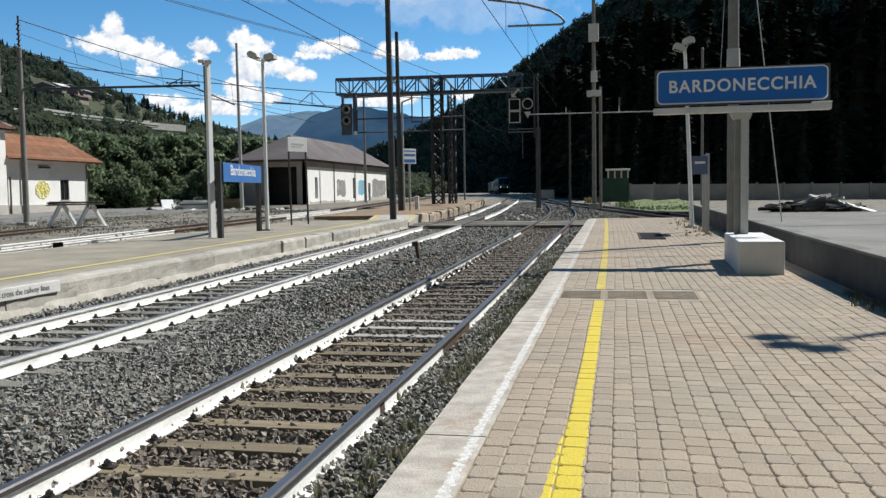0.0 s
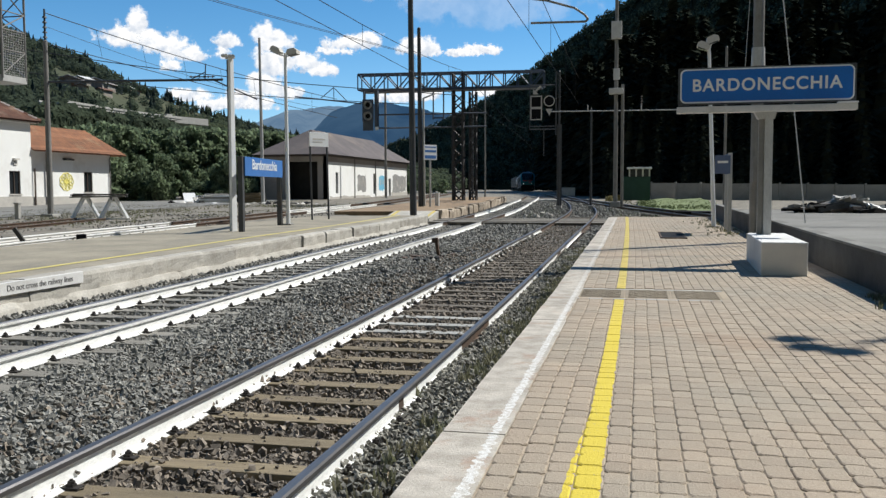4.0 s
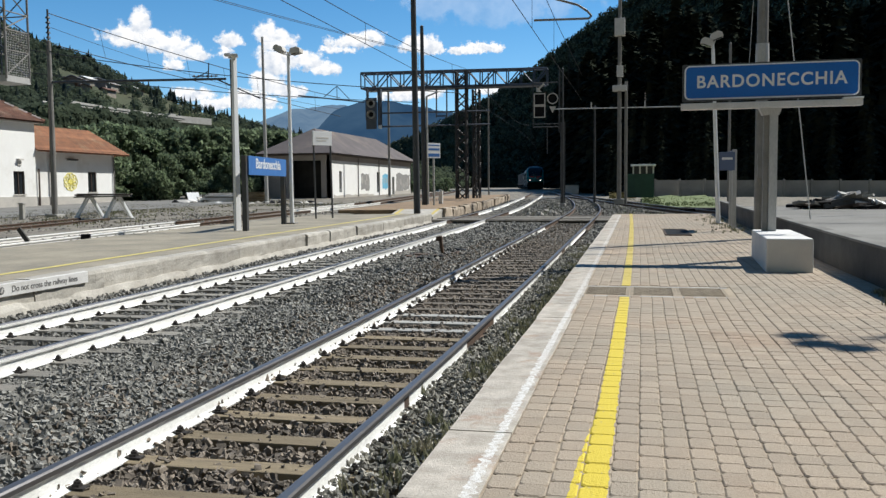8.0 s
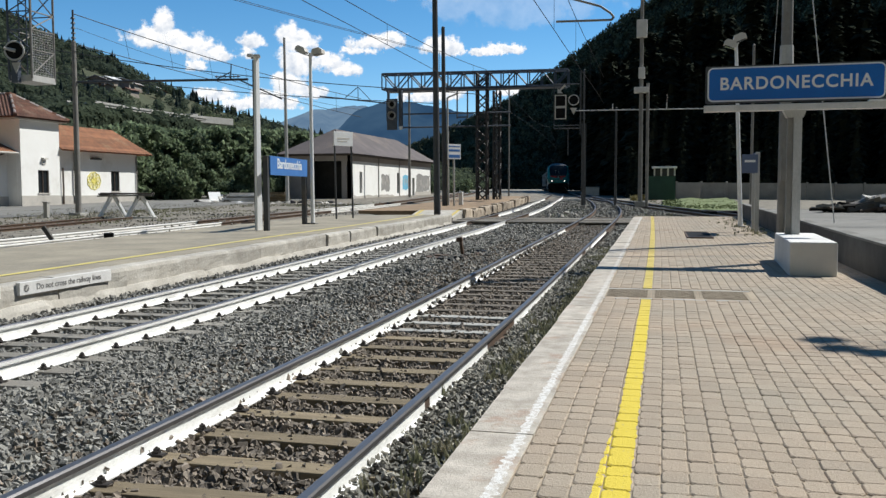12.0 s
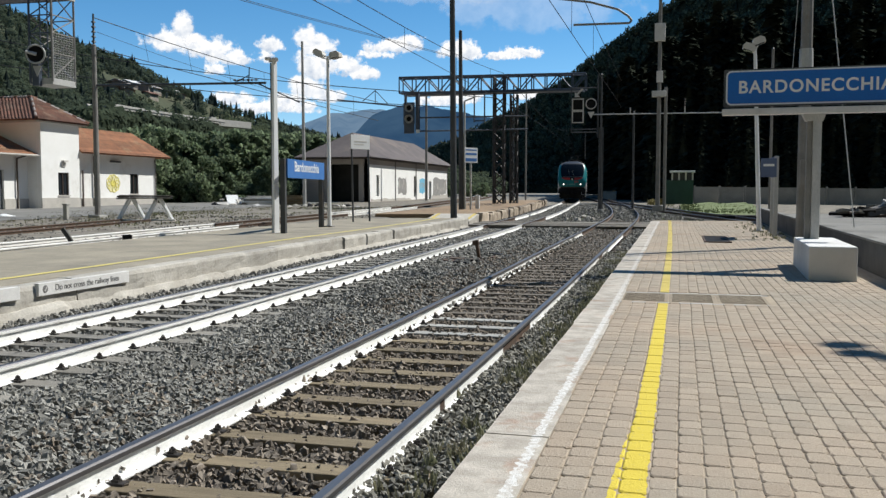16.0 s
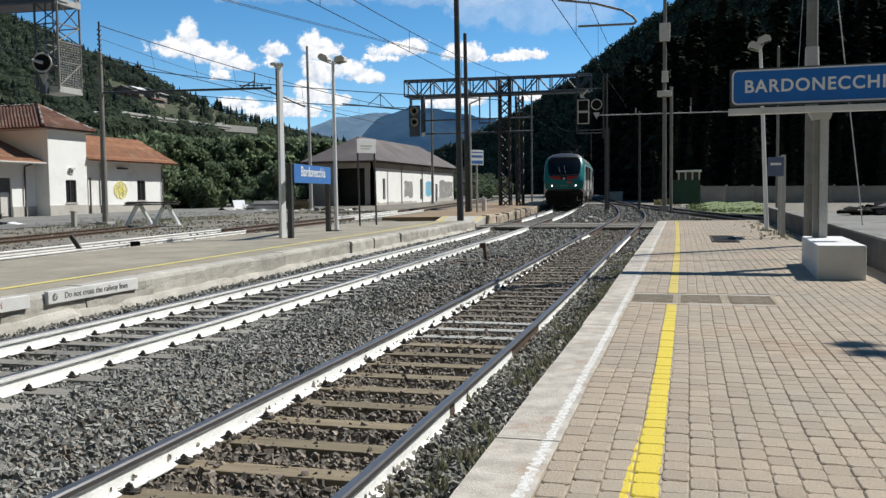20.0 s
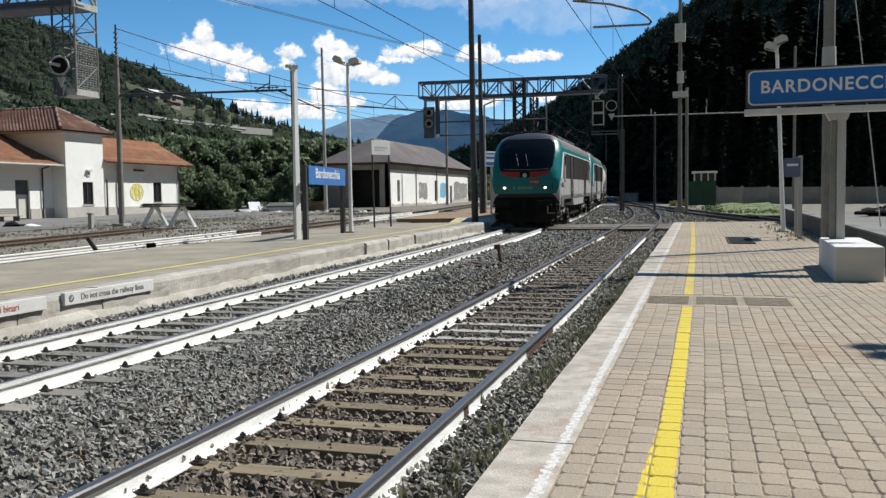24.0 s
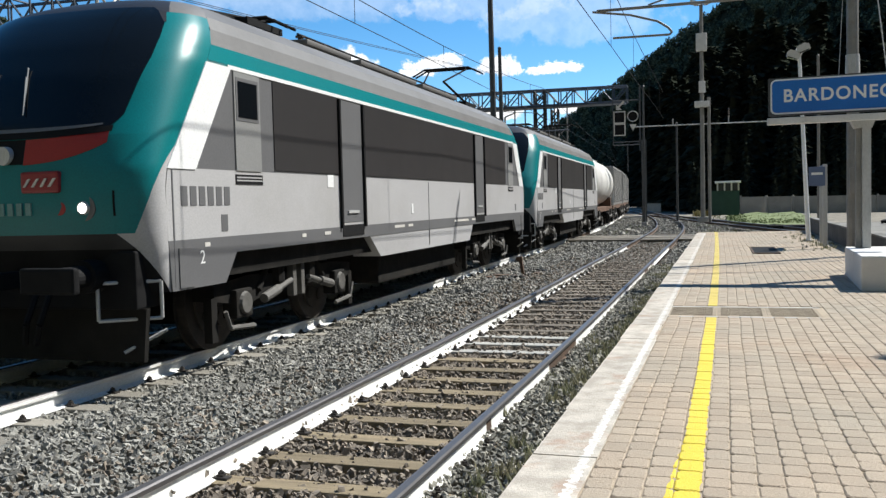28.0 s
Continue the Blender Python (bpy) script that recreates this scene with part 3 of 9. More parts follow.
pebbles("ballast_stones", -9.0, -1.1, -9.5, 6.5, 42000, 0.058, M_PEBBLE, "loose grey crushed stones behind the viewpoint", skip=lambda x, y: (y > 1.6) & (x > -6.0), zf=lambda x, y: np.where((np.abs(x + 6.66) < 1.2) | (np.abs(x + 2.55) < 1.2), -0.51, -0.465))


# ---- tracks ----
def rail_mesh(name, table, off, y0, y1, material, parent, step=2.0, up=0.0):
    """One length of rail: foot, web and head swept along the line, with the running surface in bare steel."""
    prof = [(-0.068, -0.172), (0.068, -0.172), (0.068, -0.162), (0.012, -0.142), (0.009, -0.052), (0.035, -0.040), (0.036, -0.012), (0.026, 0.0), (-0.026, 0.0), (-0.036, -0.012), (-0.035, -0.040), (-0.009, -0.052), (-0.012, -0.142), (-0.068, -0.162)]
    bm = bmesh.new()
    ys = list(np.arange(y0, y1, step)) + [y1]
    rings = []
    for y in ys:
        x = float(line_x(table, y)) + off
        rings.append([bm.verts.new((x + px, y, -0.3 + up + g(y) + pz)) for px, pz in prof])
    k = len(prof)
    for a, b in zip(rings, rings[1:]):
        for i in range(k):
            f = bm.faces.new((a[i], a[(i + 1) % k], b[(i + 1) % k], b[i]))
            f.material_index = 1 if ((6 <= i <= 8 if table is MAIN else 5 <= i <= 9) if not up else i == 7) else 0
    bm.faces.new(rings[0])
    bm.faces.new(rings[-1][::-1])
    bmesh.ops.recalc_face_normals(bm, faces=bm.faces[:])
    return part(name, bm, [material, M_RAILTOP], parent)


def sleeper_block(name, w, l, h, material):
    bm = boxes((-l / 2, l / 2, -w / 2, w / 2, -h, 0), bev=0.012)
    return part(name, bm, material)


def clip_mesh():
    bm = boxes((-0.065, 0.05, -0.035, 0.035, 0.0, 0.016), (-0.035, 0.012, -0.02, 0.02, 0.016, 0.032))
    tube(bm, (-0.01, 0, 0.02), (-0.01, 0, 0.06), 0.011, 0.010, 6)
    tube(bm, (-0.01, 0, 0.034), (-0.01, 0, 0.05), 0.024, 0.022, 6)
    return part("rail_clip", bm, M_CLIP)


def railway(name, label, table, whites, total, y0, y1, pitch, mats, wide=0.24, clips=20.0, phase=0.0, up=0.0):
    t = empty(name, label, "railway track", kind="structure")
    for off in (-0.7525, 0.7525):
        cuts = whites[off > 0]
        y = total[0]
        for a, b in cuts:
            if a > y:
                rail_mesh("rail", table, off, y, a, M_RUST, t, 2.0, up)["label"] = "rusty steel rail"
            rail_mesh("rail", table, off, a, b, M_RAILWHITE, t, 2.0, up)["label"] = "steel rail with whitewashed sides"
            y = b
        if total[1] > y:
            rail_mesh("rail", table, off, y, total[1], M_RUST, t, 4.0, up)["label"] = "rusty steel rail"
    blocks = [sleeper_block("sleeper", wide, 2.6, 0.15, m) for m in mats[0]]
    for b in blocks:
        b.parent = t
    used = set()
    clip = None
    y, i = y0 + phase, 0
    while y < y1:
        m = mats[1](y, i)
        x = float(line_x(table, y))
        turn = math.atan2(float(line_x(table, y + 1)) - float(line_x(table, y - 1)), 2)
        mm = Matrix.Translation((x, y, -0.3 + up + g(y) - 0.172 + 0.008)) @ Matrix.Rotation(-turn + random.uniform(-0.02, 0.02), 4, "Z")
        if m not in used:
            blocks[m].matrix_basis = mm
            used.add(m)
        else:
            share("sleeper", blocks[m], t, mm)
        if y < clips:
            for sx in (-0.7525, 0.7525):
                for side in (-1, 1):
                    cm = Matrix.Translation((x + sx + side * 0.095, y, -0.3 + g(y) - 0.164)) @ Matrix.Rotation(0 if side > 0 else math.pi, 4, "Z")
                    if clip is None:
                        clip = clip_mesh()
                        clip.parent, clip.matrix_basis = t, cm
                    else:
                        share("rail_clip", clip, t, cm)
        y += pitch
        i += 1
    for k, b in enumerate(blocks):
        if k not in used:
            bpy.data.objects.remove(b)
    return t


near_track = railway("railway_track", "railway track with whitewashed rails on worn wooden sleepers beside the platform", NEAR,
                     (((-10, 32.5),), ((-10, 6.6), (6.75, 9.2), (11.0, 21.5), (22.6, 31.8))), (-10, 215), -9.6, 46, 0.6,
                     ((M_WOOD, M_WOOD_M, M_SLEEPC), lambda y, i: (2 if 10.4 < y < 12.2 else (0 if y < 10.3 else 1))), wide=0.2, clips=32, phase=0.33)
far_track = railway("railway_track", "railway track with whitewashed rails on grey sleepers, used by the train", MAIN,
                    (((-10, 36.5), (46, 86)), ((-10, 37.5), (47, 96))), (-10, 318), -9.4, 60, 0.6,
                    ((M_WOOD_G,), lambda y, i: 0), clips=30)
TRACK3 = np.array([(-30, -15.5), (5, -15.6), (20, -16.0), (30, -16.6), (43, -17.2), (58, -17.9), (90, -21.0), (130, -27.0)])
TRACK4 = np.array([(0, -19.2), (15, -21.2), (23.5, -22.5), (31, -23.7), (37, -24.6), (45, -25.8)])
yard_track = railway("railway_track", "yard track with partly whitewashed rails behind the far platform", TRACK3,
                     (((5, 31), (44, 57)), ((5, 30), (43, 58.5))), (-5, 120), 10, 60, 0.65, ((M_WOOD_G,), lambda y, i: 0), clips=0, up=0.215)
stub_track = railway("railway_track", "rusty stub track ending at the buffer stop", TRACK4, ((), ()), (6, 36.6), 12, 36.6, 0.65, ((M_WOOD_G,), lambda y, i: 0), clips=0, up=0.12)
siding = railway("railway_track", "rusty dark siding curving across behind the platform end", SIDING, ((), ()), (39, 96), 40, 70, 0.65, ((M_WOOD_G,), lambda y, i: 0), clips=0)

# ---- near platform ----
PX0, PX1, PY0, PY1 = -1.0, 2.9, -8.0, 35.4
platform = empty("platform", "station platform paved in worn yellowish blocks with a pale stone edge", "platform", kind="structure")
bm = bmesh.new()
ysp = [PY0, 0, 5, *[y for y in GY if y < PY1], PY1]
for a, b in zip(ysp, ysp[1:]):
    v = [bm.verts.new((x, y, g(y) + z)) for y in (a, b) for x in (PX0 + 0.02, PX1) for z in (-0.7, -0.0095)]
    for q in ((0, 1, 5, 4), (2, 6, 7, 3), (1, 3, 7, 5)):
        bm.faces.new([v[i] for i in q])
    if b == PY1:
        bm.faces.new([v[i] for i in (4, 5, 7, 6)])
bmesh.ops.remove_doubles(bm, verts=bm.verts[:], dist=0.001)
part("platform_body", bm, [M_JOINT], platform, "sand bed and rubble core of the platform")

# coping slabs
def coping(y0, y1):
    bm = bmesh.new()
    box(bm, 0, 0.335, 0.0008, y1 - y0 - 0.0008, -0.16, 0.0, bev=0.003)
    return bm
slab = part("coping_slab", coping(0, 1.04), M_COPING, platform)
y = -7.94
first = True
while y < PY1 - 1:
    rise = math.atan2(g(y + 1) - g(y), 1)
    m = Matrix.Translation((PX0 + random.uniform(-0.012, 0.006), y, g(y) + 0.002 + random.uniform(-0.003, 0.003))) @ Matrix.Rotation(rise, 4, "X") @ Matrix.Rotation(random.uniform(-0.003, 0.003), 4, "Z")
    if first:
        slab.matrix_basis, first = m, False
    else:
        share("coping_slab", slab, platform, m)
    y += 1.04
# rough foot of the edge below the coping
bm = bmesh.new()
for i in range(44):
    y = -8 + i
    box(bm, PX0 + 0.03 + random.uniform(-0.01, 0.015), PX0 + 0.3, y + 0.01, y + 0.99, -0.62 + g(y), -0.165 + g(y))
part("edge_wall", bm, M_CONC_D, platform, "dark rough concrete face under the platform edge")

# paving blocks, laid in columns along the platform
PITCH = 0.12
LENGTHS = (0.146, 0.164, 0.164, 0.182)


def paver_outline():
    a, c = 0.0592, 0.019
    return [(-a + c, -a), (a - c, -a), (a, -a + c), (a, a - c), (a - c, a), (-a + c, a), (-a, a - c), (-a, -a + c)]


out = np.array(paver_outline())
LONG = 0.164      # usual length of a block along the platform
out[:, 1] += np.sign(out[:, 1]) * (LONG - PITCH) / 2
tmpl = np.concatenate([np.c_[out - np.sign(out) * 0.0065, np.zeros(8)], np.c_[out, np.full(8, -0.006)], np.c_[out, np.full(8, -0.045)]])
pf = [[0, 1, 2, 3], [0, 3, 4, 7], [4, 5, 6, 7]]
for i in range(8):
    j = (i + 1) % 8
    pf += [[i, j, 8 + j, 8 + i][::-1], [8 + i, 8 + j, 16 + j, 16 + i][::-1]]
pf = np.array(pf)
cols = [(-0.6 + PITCH * i) for i in range(0, 30)]
plain, painted, singles = [], [], []
for ci, cx in enumerate(cols):
    if cx > PX1 - 0.115:
        break
    shift = random.random() * LONG
    y = -7.9 + shift
    while y < PY1 - 0.08:
        ln = random.choice(LENGTHS)
        drain = -0.70 < cx < 1.02 and 10.56 < y < 11.5
        hole = 0.58 < cx < 1.24 and 21.8 < y < 24.9
        if not (drain or hole):
            sway = 0.062 - 0.0003 * (y - 13) ** 2 if y < 30 else -0.025
            wx = 1 + sway / 0.42 if cx < -0.2 else 1.0
            rec = (cx + sway * min(1.0, (cx + 0.66) / 0.42) + random.uniform(-.0025, .0025) + 0.011 * noise.noise(Vector((ci * 0.16, y * 0.75, 0.3))), y, random.uniform(-0.35, 0.35) * 0.01, random.uniform(-0.022, 0.022), random.uniform(-.0035, .002), ln, wx)
            if 2.5 < y < 4.65 and -0.45 < cx < 1.95:
                singles.append((rec, -0.50 < cx < -0.10))
            else:
                (painted if -0.50 < cx < -0.10 else plain).append(rec)
        y += ln


def lay(recs, name, material, label):
    r = np.array(recs)
    n = len(r)
    v = np.repeat(tmpl[None], n, 0).copy()
    v[..., 1] += np.sign(tmpl[:, 1])[None] * (r[:, 5][:, None] - LONG) / 2
    v[..., 0] *= r[:, 6][:, None]
    c, s = np.cos(r[:, 3])[:, None], np.sin(r[:, 3])[:, None]
    x, yy = v[..., 0].copy(), v[..., 1].copy()
    v[..., 0], v[..., 1] = x * c - yy * s, x * s + yy * c
    v[..., 2] += v[..., 0] * r[:, 2][:, None] * 2
    v[..., 0] += r[:, 0][:, None]
    v[..., 1] += r[:, 1][:, None] + r[:, 5][:, None] / 2
    v[..., 2] += np.interp(v[..., 1], GY, GZ) + r[:, 4][:, None]
    f = pf[None] + (np.arange(n) * 24)[:, None, None]
    ob = raw_mesh(name, v.reshape(-1, 3), f.reshape(-1, 4), material)
    ob.parent = platform
    return tagged(ob, label, kind="stuff")


lay(plain, "paving_blocks", M_PAVER, "sand-yellow concrete paving blocks with rounded corners")
lay(painted, "painted_blocks", M_PAVER_Y, "paving blocks under the worn yellow safety line")
block_mesh = {}
for ln in sorted(set(LENGTHS)):
    tv = tmpl.copy()
    tv[:, 1] += np.sign(tv[:, 1]) * (ln - LONG) / 2
    for yel in (False, True):
        me = bpy.data.meshes.new("paving_block")
        me.from_pydata([tuple(p) for p in tv], [], [tuple(f) for f in pf])
        me.update()
        me.materials.append(M_PAVER_PY if yel else M_PAVER_P)
        block_mesh[ln, yel] = me
for rec, yel in singles[:330]:
    o = new("paving_block", block_mesh[rec[5], yel])
    o.parent = platform
    o.matrix_basis = Matrix.Translation((rec[0], rec[1] + rec[5] / 2, rec[4])) @ Matrix.Rotation(rec[3], 4, "Z") @ Matrix.Rotation(rec[2], 4, "Y") @ Matrix.Diagonal((rec[6], 1, 1, 1))
if len(singles) > 330:
    for yel in (False, True):
        rest = [r for r, k in singles[330:] if k == yel]
        if rest:
            lay(rest, "paving_blocks", M_PAVER_Y if yel else M_PAVER, "sand-yellow concrete paving blocks with rounded corners")

# drain covers let into the paving
for i, (a, b) in enumerate(((-0.68, -0.13), (-0.12, 0.42), (0.43, 1.0))):
    bm = boxes((a, b, 10.58, 11.46, -0.03, 0.002))
    c = part("drain_cover", bm, surf("drain_iron_%d" % i, (0.31, 0.255, 0.185), (0.22, 0.18, 0.13), 4, 0.85, 0.4, c3=(0.20, 0.13, 0.08)))
    tagged(c, "rust-brown ribbed drain cover let into the platform paving", "drain cover", "drain covers")
    rib = part("rib", boxes((a + 0.04, b - 0.04, 0.0, 0.03, 0.0015, 0.008)), c.data.materials[0], c)
    rib.matrix_basis = Matrix.Translation((0, 10.64, 0))
    for k in range(1, 14):
        share("rib", rib, c, Matrix.Translation((0, 10.64 + k * 0.058, 0)))
bm = boxes((-0.68, 1.05, 11.47, 11.56, -0.03, 0.003), (-0.68, 1.05, 10.48, 10.57, -0.03, 0.003), bev=0.002)
tagged(part("drain_kerb", bm, M_CONC), "pale concrete frame round the drain covers", "drain frame")
mh = empty("manhole", "dark sunk service hatch with a rusty iron rim in the platform", "manhole", pose(0.91, 23.4, g(23.4)))
# Flat black plate at paving level paints the darkness of the hole.
part("pit", boxes((-0.29, 0.29, -1.42, 1.42, -0.03, 0.004)), M_BLACK, mh, "black plate standing in for the hatch's dark depth")
for bb in ((-0.31, -0.27, -1.45, 1.45, -0.09, 0.012), (0.27, 0.31, -1.45, 1.45, -0.09, 0.012), (-0.27, 0.27, -1.45, -1.40, -0.09, 0.012), (-0.27, 0.27, 1.40, 1.45, -0.09, 0.012)):
    part("rim", boxes(bb, bev=0.004), M_RUST, mh)

# retaining wall along the platform's back
wall = empty("retaining_wall", "low concrete wall behind the platform, darkened as shade, with a worn top", "wall", kind="structure")
bm = bmesh.new()
for a, b in zip(ysp, ysp[1:]):
    v = [bm.verts.new((x, y, g(y) + z)) for y in (a, b) for x in (2.9, 3.08) for z in (-0.7, 0.49)]
    for q in ((0, 4, 5, 1), (2, 3, 7, 6), (1, 5, 7, 3)):
        bm.faces.new([v[i] for i in q])
    if b == PY1:
        bm.faces.new([v[i] for i in (4, 6, 7, 5)])
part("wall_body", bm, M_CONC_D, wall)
y = -8.0
while y < PY1 - 0.5:
    l = min(1.96, PY1 - y)
    o = part("coping_slab", boxes((2.89, 3.10, 0.004, l - 0.004, 0.47, 0.508 + random.uniform(-0.004, 0.004)), bev=0.01), M_ROAD, wall)
    o.matrix_basis = Matrix.Translation((random.uniform(-0.01, 0.01), y, g(y))) @ Matrix.Rotation(math.atan2(g(y + l) - g(y), l), 4, "X")
    y += 1.96

# ---- far platform ----
def rough_block(x0, x1, y1, z0, z1, rough=0.014, cut=(3, 7, 4)):
    """A hewn edge stone: a block of small facets, uneven on the faces and worn round at the edges."""
    nx, ny, nz_ = cut
    seed = Vector((random.uniform(0, 50), random.uniform(0, 50), random.uniform(0, 50)))
    bm = boxes((x0, x1, 0.008, y1 - 0.008, z0, z1))
    bmesh.ops.subdivide_edges(bm, edges=[e for e in bm.edges if abs((e.verts[0].co - e.verts[1].co).y) > 0.1], cuts=ny, use_grid_fill=True)
    bmesh.ops.subdivide_edges(bm, edges=[e for e in bm.edges if abs((e.verts[0].co - e.verts[1].co).z) > 0.1], cuts=nz_, use_grid_fill=True)
    bmesh.ops.subdivide_edges(bm, edges=[e for e in bm.edges if abs((e.verts[0].co - e.verts[1].co).x) > 0.1], cuts=nx, use_grid_fill=True)
    for v in bm.verts:
        n1 = noise.noise_vector(v.co * 3.1 + seed)
        n2 = noise.noise_vector(v.co * 9.0 + seed)
        near_top = max(0.0, 1 - (z1 - v.co.z) / 0.05) * max(0.0, 1 - (x1 - v.co.x) / 0.06)
        v.co += Vector((n1.x * rough * 1.6 + n2.x * rough * 0.8 - 0.02 * near_top, n1.y * rough * 0.5, n1.z * rough * 0.5 - 0.018 * near_top))
    return bm


far_platform = empty("far_platform", "asphalt island platform with a stone-block edge and a yellow line", "platform", kind="structure")
FE = np.array([(-10, -8.5), (11, -8.55), (20, -8.6), (27, -8.5), (33.5, -8.6), (36, -8.7)])
FB = np.array([(-10, -13.9), (10, -13.9), (20, -13.9), (30, -13.7), (36, -13.3)])
ysf = [-10, 0, 6, 10, 13, 16, 19, 22, 26, 30, 33, 36]
bm = bmesh.new()
for a, b in zip(ysf, ysf[1:]):
    v = []
    for y in (a, b):
        e, w = np.interp(y, FE[:, 0], FE[:, 1]), np.interp(y, FB[:, 0], FB[:, 1])
        v += [bm.verts.new(p) for p in ((w, y, g(y) - 0.7), (w, y, g(y) - 0.03), (e - 0.32, y, g(y)), (e - 0.32, y, g(y) - 0.7))]
    for q in ((0, 1, 5, 4), (1, 2, 6, 5), (2, 3, 7, 6)):
        bm.faces.new([v[i] for i in q])
    if b == 36:
        bm.faces.new([v[i] for i in (4, 5, 6, 7)])
bmesh.ops.remove_doubles(bm, verts=bm.verts[:], dist=0.001)
bmesh.ops.recalc_face_normals(bm, faces=bm.faces[:])
part("platform_body", bm, M_FARPLAT0, far_platform)
bm = bmesh.new()
for a, b in zip(ysf, ysf[1:]):
    va = []
    for y in (a, b):
        e = np.interp(y, FE[:, 0], FE[:, 1]) - 0.98
        va += [bm.verts.new((e - 0.075, y, g(y) + 0.004)), bm.verts.new((e + 0.075, y, g(y) + 0.004))]
    bm.faces.new((va[0], va[1], va[3], va[2]))
part("yellow_line", bm, surf("far_line_paint", (0.64, 0.53, 0.15), (0.52, 0.45, 0.18), 3, 0.8, 0.1, c3=(0.42, 0.36, 0.16)), far_platform, "worn yellow safety line")
y = -6.0
i = 0
while y < 35.6:
    l = random.choice((1.2, 1.5, 1.7, 2.0))
    e = np.interp(y, FE[:, 0], FE[:, 1])
    bm = rough_block(-0.33, random.uniform(-0.025, 0.025), l, -0.34 + random.uniform(-0.06, 0.03), 0.0)
    o = part("edge_stone", bm, M_STONE, far_platform)
    o.matrix_basis = Matrix.Translation((e, y, g(y) + random.uniform(-0.01, 0.004))) @ Matrix.Rotation(math.atan2(g(y + 1) - g(y), 1), 4, "X")
    y += l
    i += 1
bm = bmesh.new()
prev = None
for k in range(0, 226):
    y = -8.0 + 0.2 * k
    e = float(np.interp(y, FE[:, 0], FE[:, 1]))
    n1, n2 = noise.noise(Vector((y * 0.9, 0, 7))), noise.noise(Vector((y * 3.3, 2, 1)))
    top = g(y) - 0.30 + 0.05 * n1 + 0.025 * n2
    out_x = 0.07 + 0.06 * n1 + 0.03 * n2
    cur = [bm.verts.new(p) for p in ((e - 0.3, y, top), (e + out_x * 0.55, y, top - 0.015), (e + out_x, y, top - 0.10 + 0.02 * n2), (e + out_x * 1.1 + 0.05, y, g(y) - 0.7))]
    if prev:
        for i in range(3):
            bm.faces.new((prev[i], prev[i + 1], cur[i + 1], cur[i]))
    prev = cur
bmesh.ops.recalc_face_normals(bm, faces=bm.faces[:])
part("edge_footing", bm, M_STONE, far_platform, "crumbling concrete footing under the edge stones")

# level crossing boards over both tracks
crossing = empty("track_crossing", "grey boarded foot crossing laid over both tracks", "crossing", kind="structure")
for k in range(5):
    y = 37.0 + k * 0.85
    xs_ = [near_x(y) + 1.9, near_x(y) + 0.84, near_x(y) + 0.66, near_x(y) - 0.66, near_x(y) - 0.84, main_x(y) + 0.84, main_x(y) + 0.66, main_x(y) - 0.66, main_x(y) - 0.84, main_x(y) - 1.6]
    for a, b in zip(xs_[::2], xs_[1::2]):
        pl = boxes((b, a, y + 0.01, y + 0.83, g(y) - 0.40, g(y) - 0.32 + random.uniform(-.01, .01)), bev=0.01)
        part("crossing_board", pl, M_XBOARD, crossing)

# island beyond the crossing with a stone face
island = empty("island_platform", "low island of trodden earth behind a rough stone-block face", "platform", kind="structure")
bm = bmesh.new()
ysi = [42, 46, 50, 55, 60, 66, 72, 80]
for a, b in zip(ysi, ysi[1:]):
    v = []
    for y in (a, b):
        e = main_x(y) - 1.75
        v += [bm.verts.new(p) for p in ((e - 5.5, y, g(y) - 0.7), (e - 5.5, y, g(y) - 0.05), (e - 0.4, y, g(y) - 0.02), (e - 0.4, y, g(y) - 0.7))]
    for q in ((0, 1, 5, 4), (1, 2, 6, 5), (2, 3, 7, 6)):
        bm.faces.new([v[i] for i in q])
    if a == 42:
        bm.faces.new([v[i] for i in (3, 2, 1, 0)])
bmesh.ops.recalc_face_normals(bm, faces=bm.faces[:])
part("island_body", bm, surf("trodden_earth", (0.33, 0.225, 0.135), (0.19, 0.135, 0.085), 1.2, 0.95, 0.6, fine=30, c3=(0.15, 0.13, 0.085)), island)
y = 42.0
while y < 79:
    l = random.choice((1.0, 1.4, 1.9))
    e = main_x(y) - 1.75
    bm = rough_block(-0.4, random.uniform(-0.08, 0.05), l, -0.5, random.uniform(-0.08, 0.04), 0.035)
    o = part("edge_stone", bm, M_STONE_W, island)
    o.matrix_basis = Matrix.Translation((e, y, g(y))) @ Matrix.Rotation(math.atan2(main_x(y) - main_x(y + 1), 1), 4, "Z")
    y += l
# short ramp up to the island between two yellow lines
M_YKERB = surf("yellow_kerb_paint", (0.66, 0.50, 0.10), (0.50, 0.40, 0.14), 3, 0.8, 0.3, c3=(0.36, 0.29, 0.16))
bm = bmesh.new()
prism(bm, [(39.9, -0.5), (42.2, -0.5), (42.2, 0.235), (42.0, 0.235), (39.9, -0.06)], "x", -11.5, -9.3)
part("end_ramp", bm, M_STONE, island, "short worn concrete ramp")
for xa, xb in ((-9.58, -9.44), (-11.38, -11.22)):
    bm = bmesh.new()
    prism(bm, [(39.95, -0.06), (42.0, 0.23), (42.0, 0.248), (39.95, -0.035)], "x", xa, xb)
    part("painted_kerb", bm, M_YKERB, island, "worn yellow line along the ramp's edge")

# ---- the train ----
M_NUMBER = surf("faded_number_paint", (0.17, 0.30, 0.29), (0.13, 0.25, 0.24), 4, 0.6, 0.0)


def smooth_table(h, hs, vs, d=0.06):
    return float(np.mean([np.interp(h + k * d, hs, vs) for k in (-1, -0.5, 0, 0.5, 1)]))


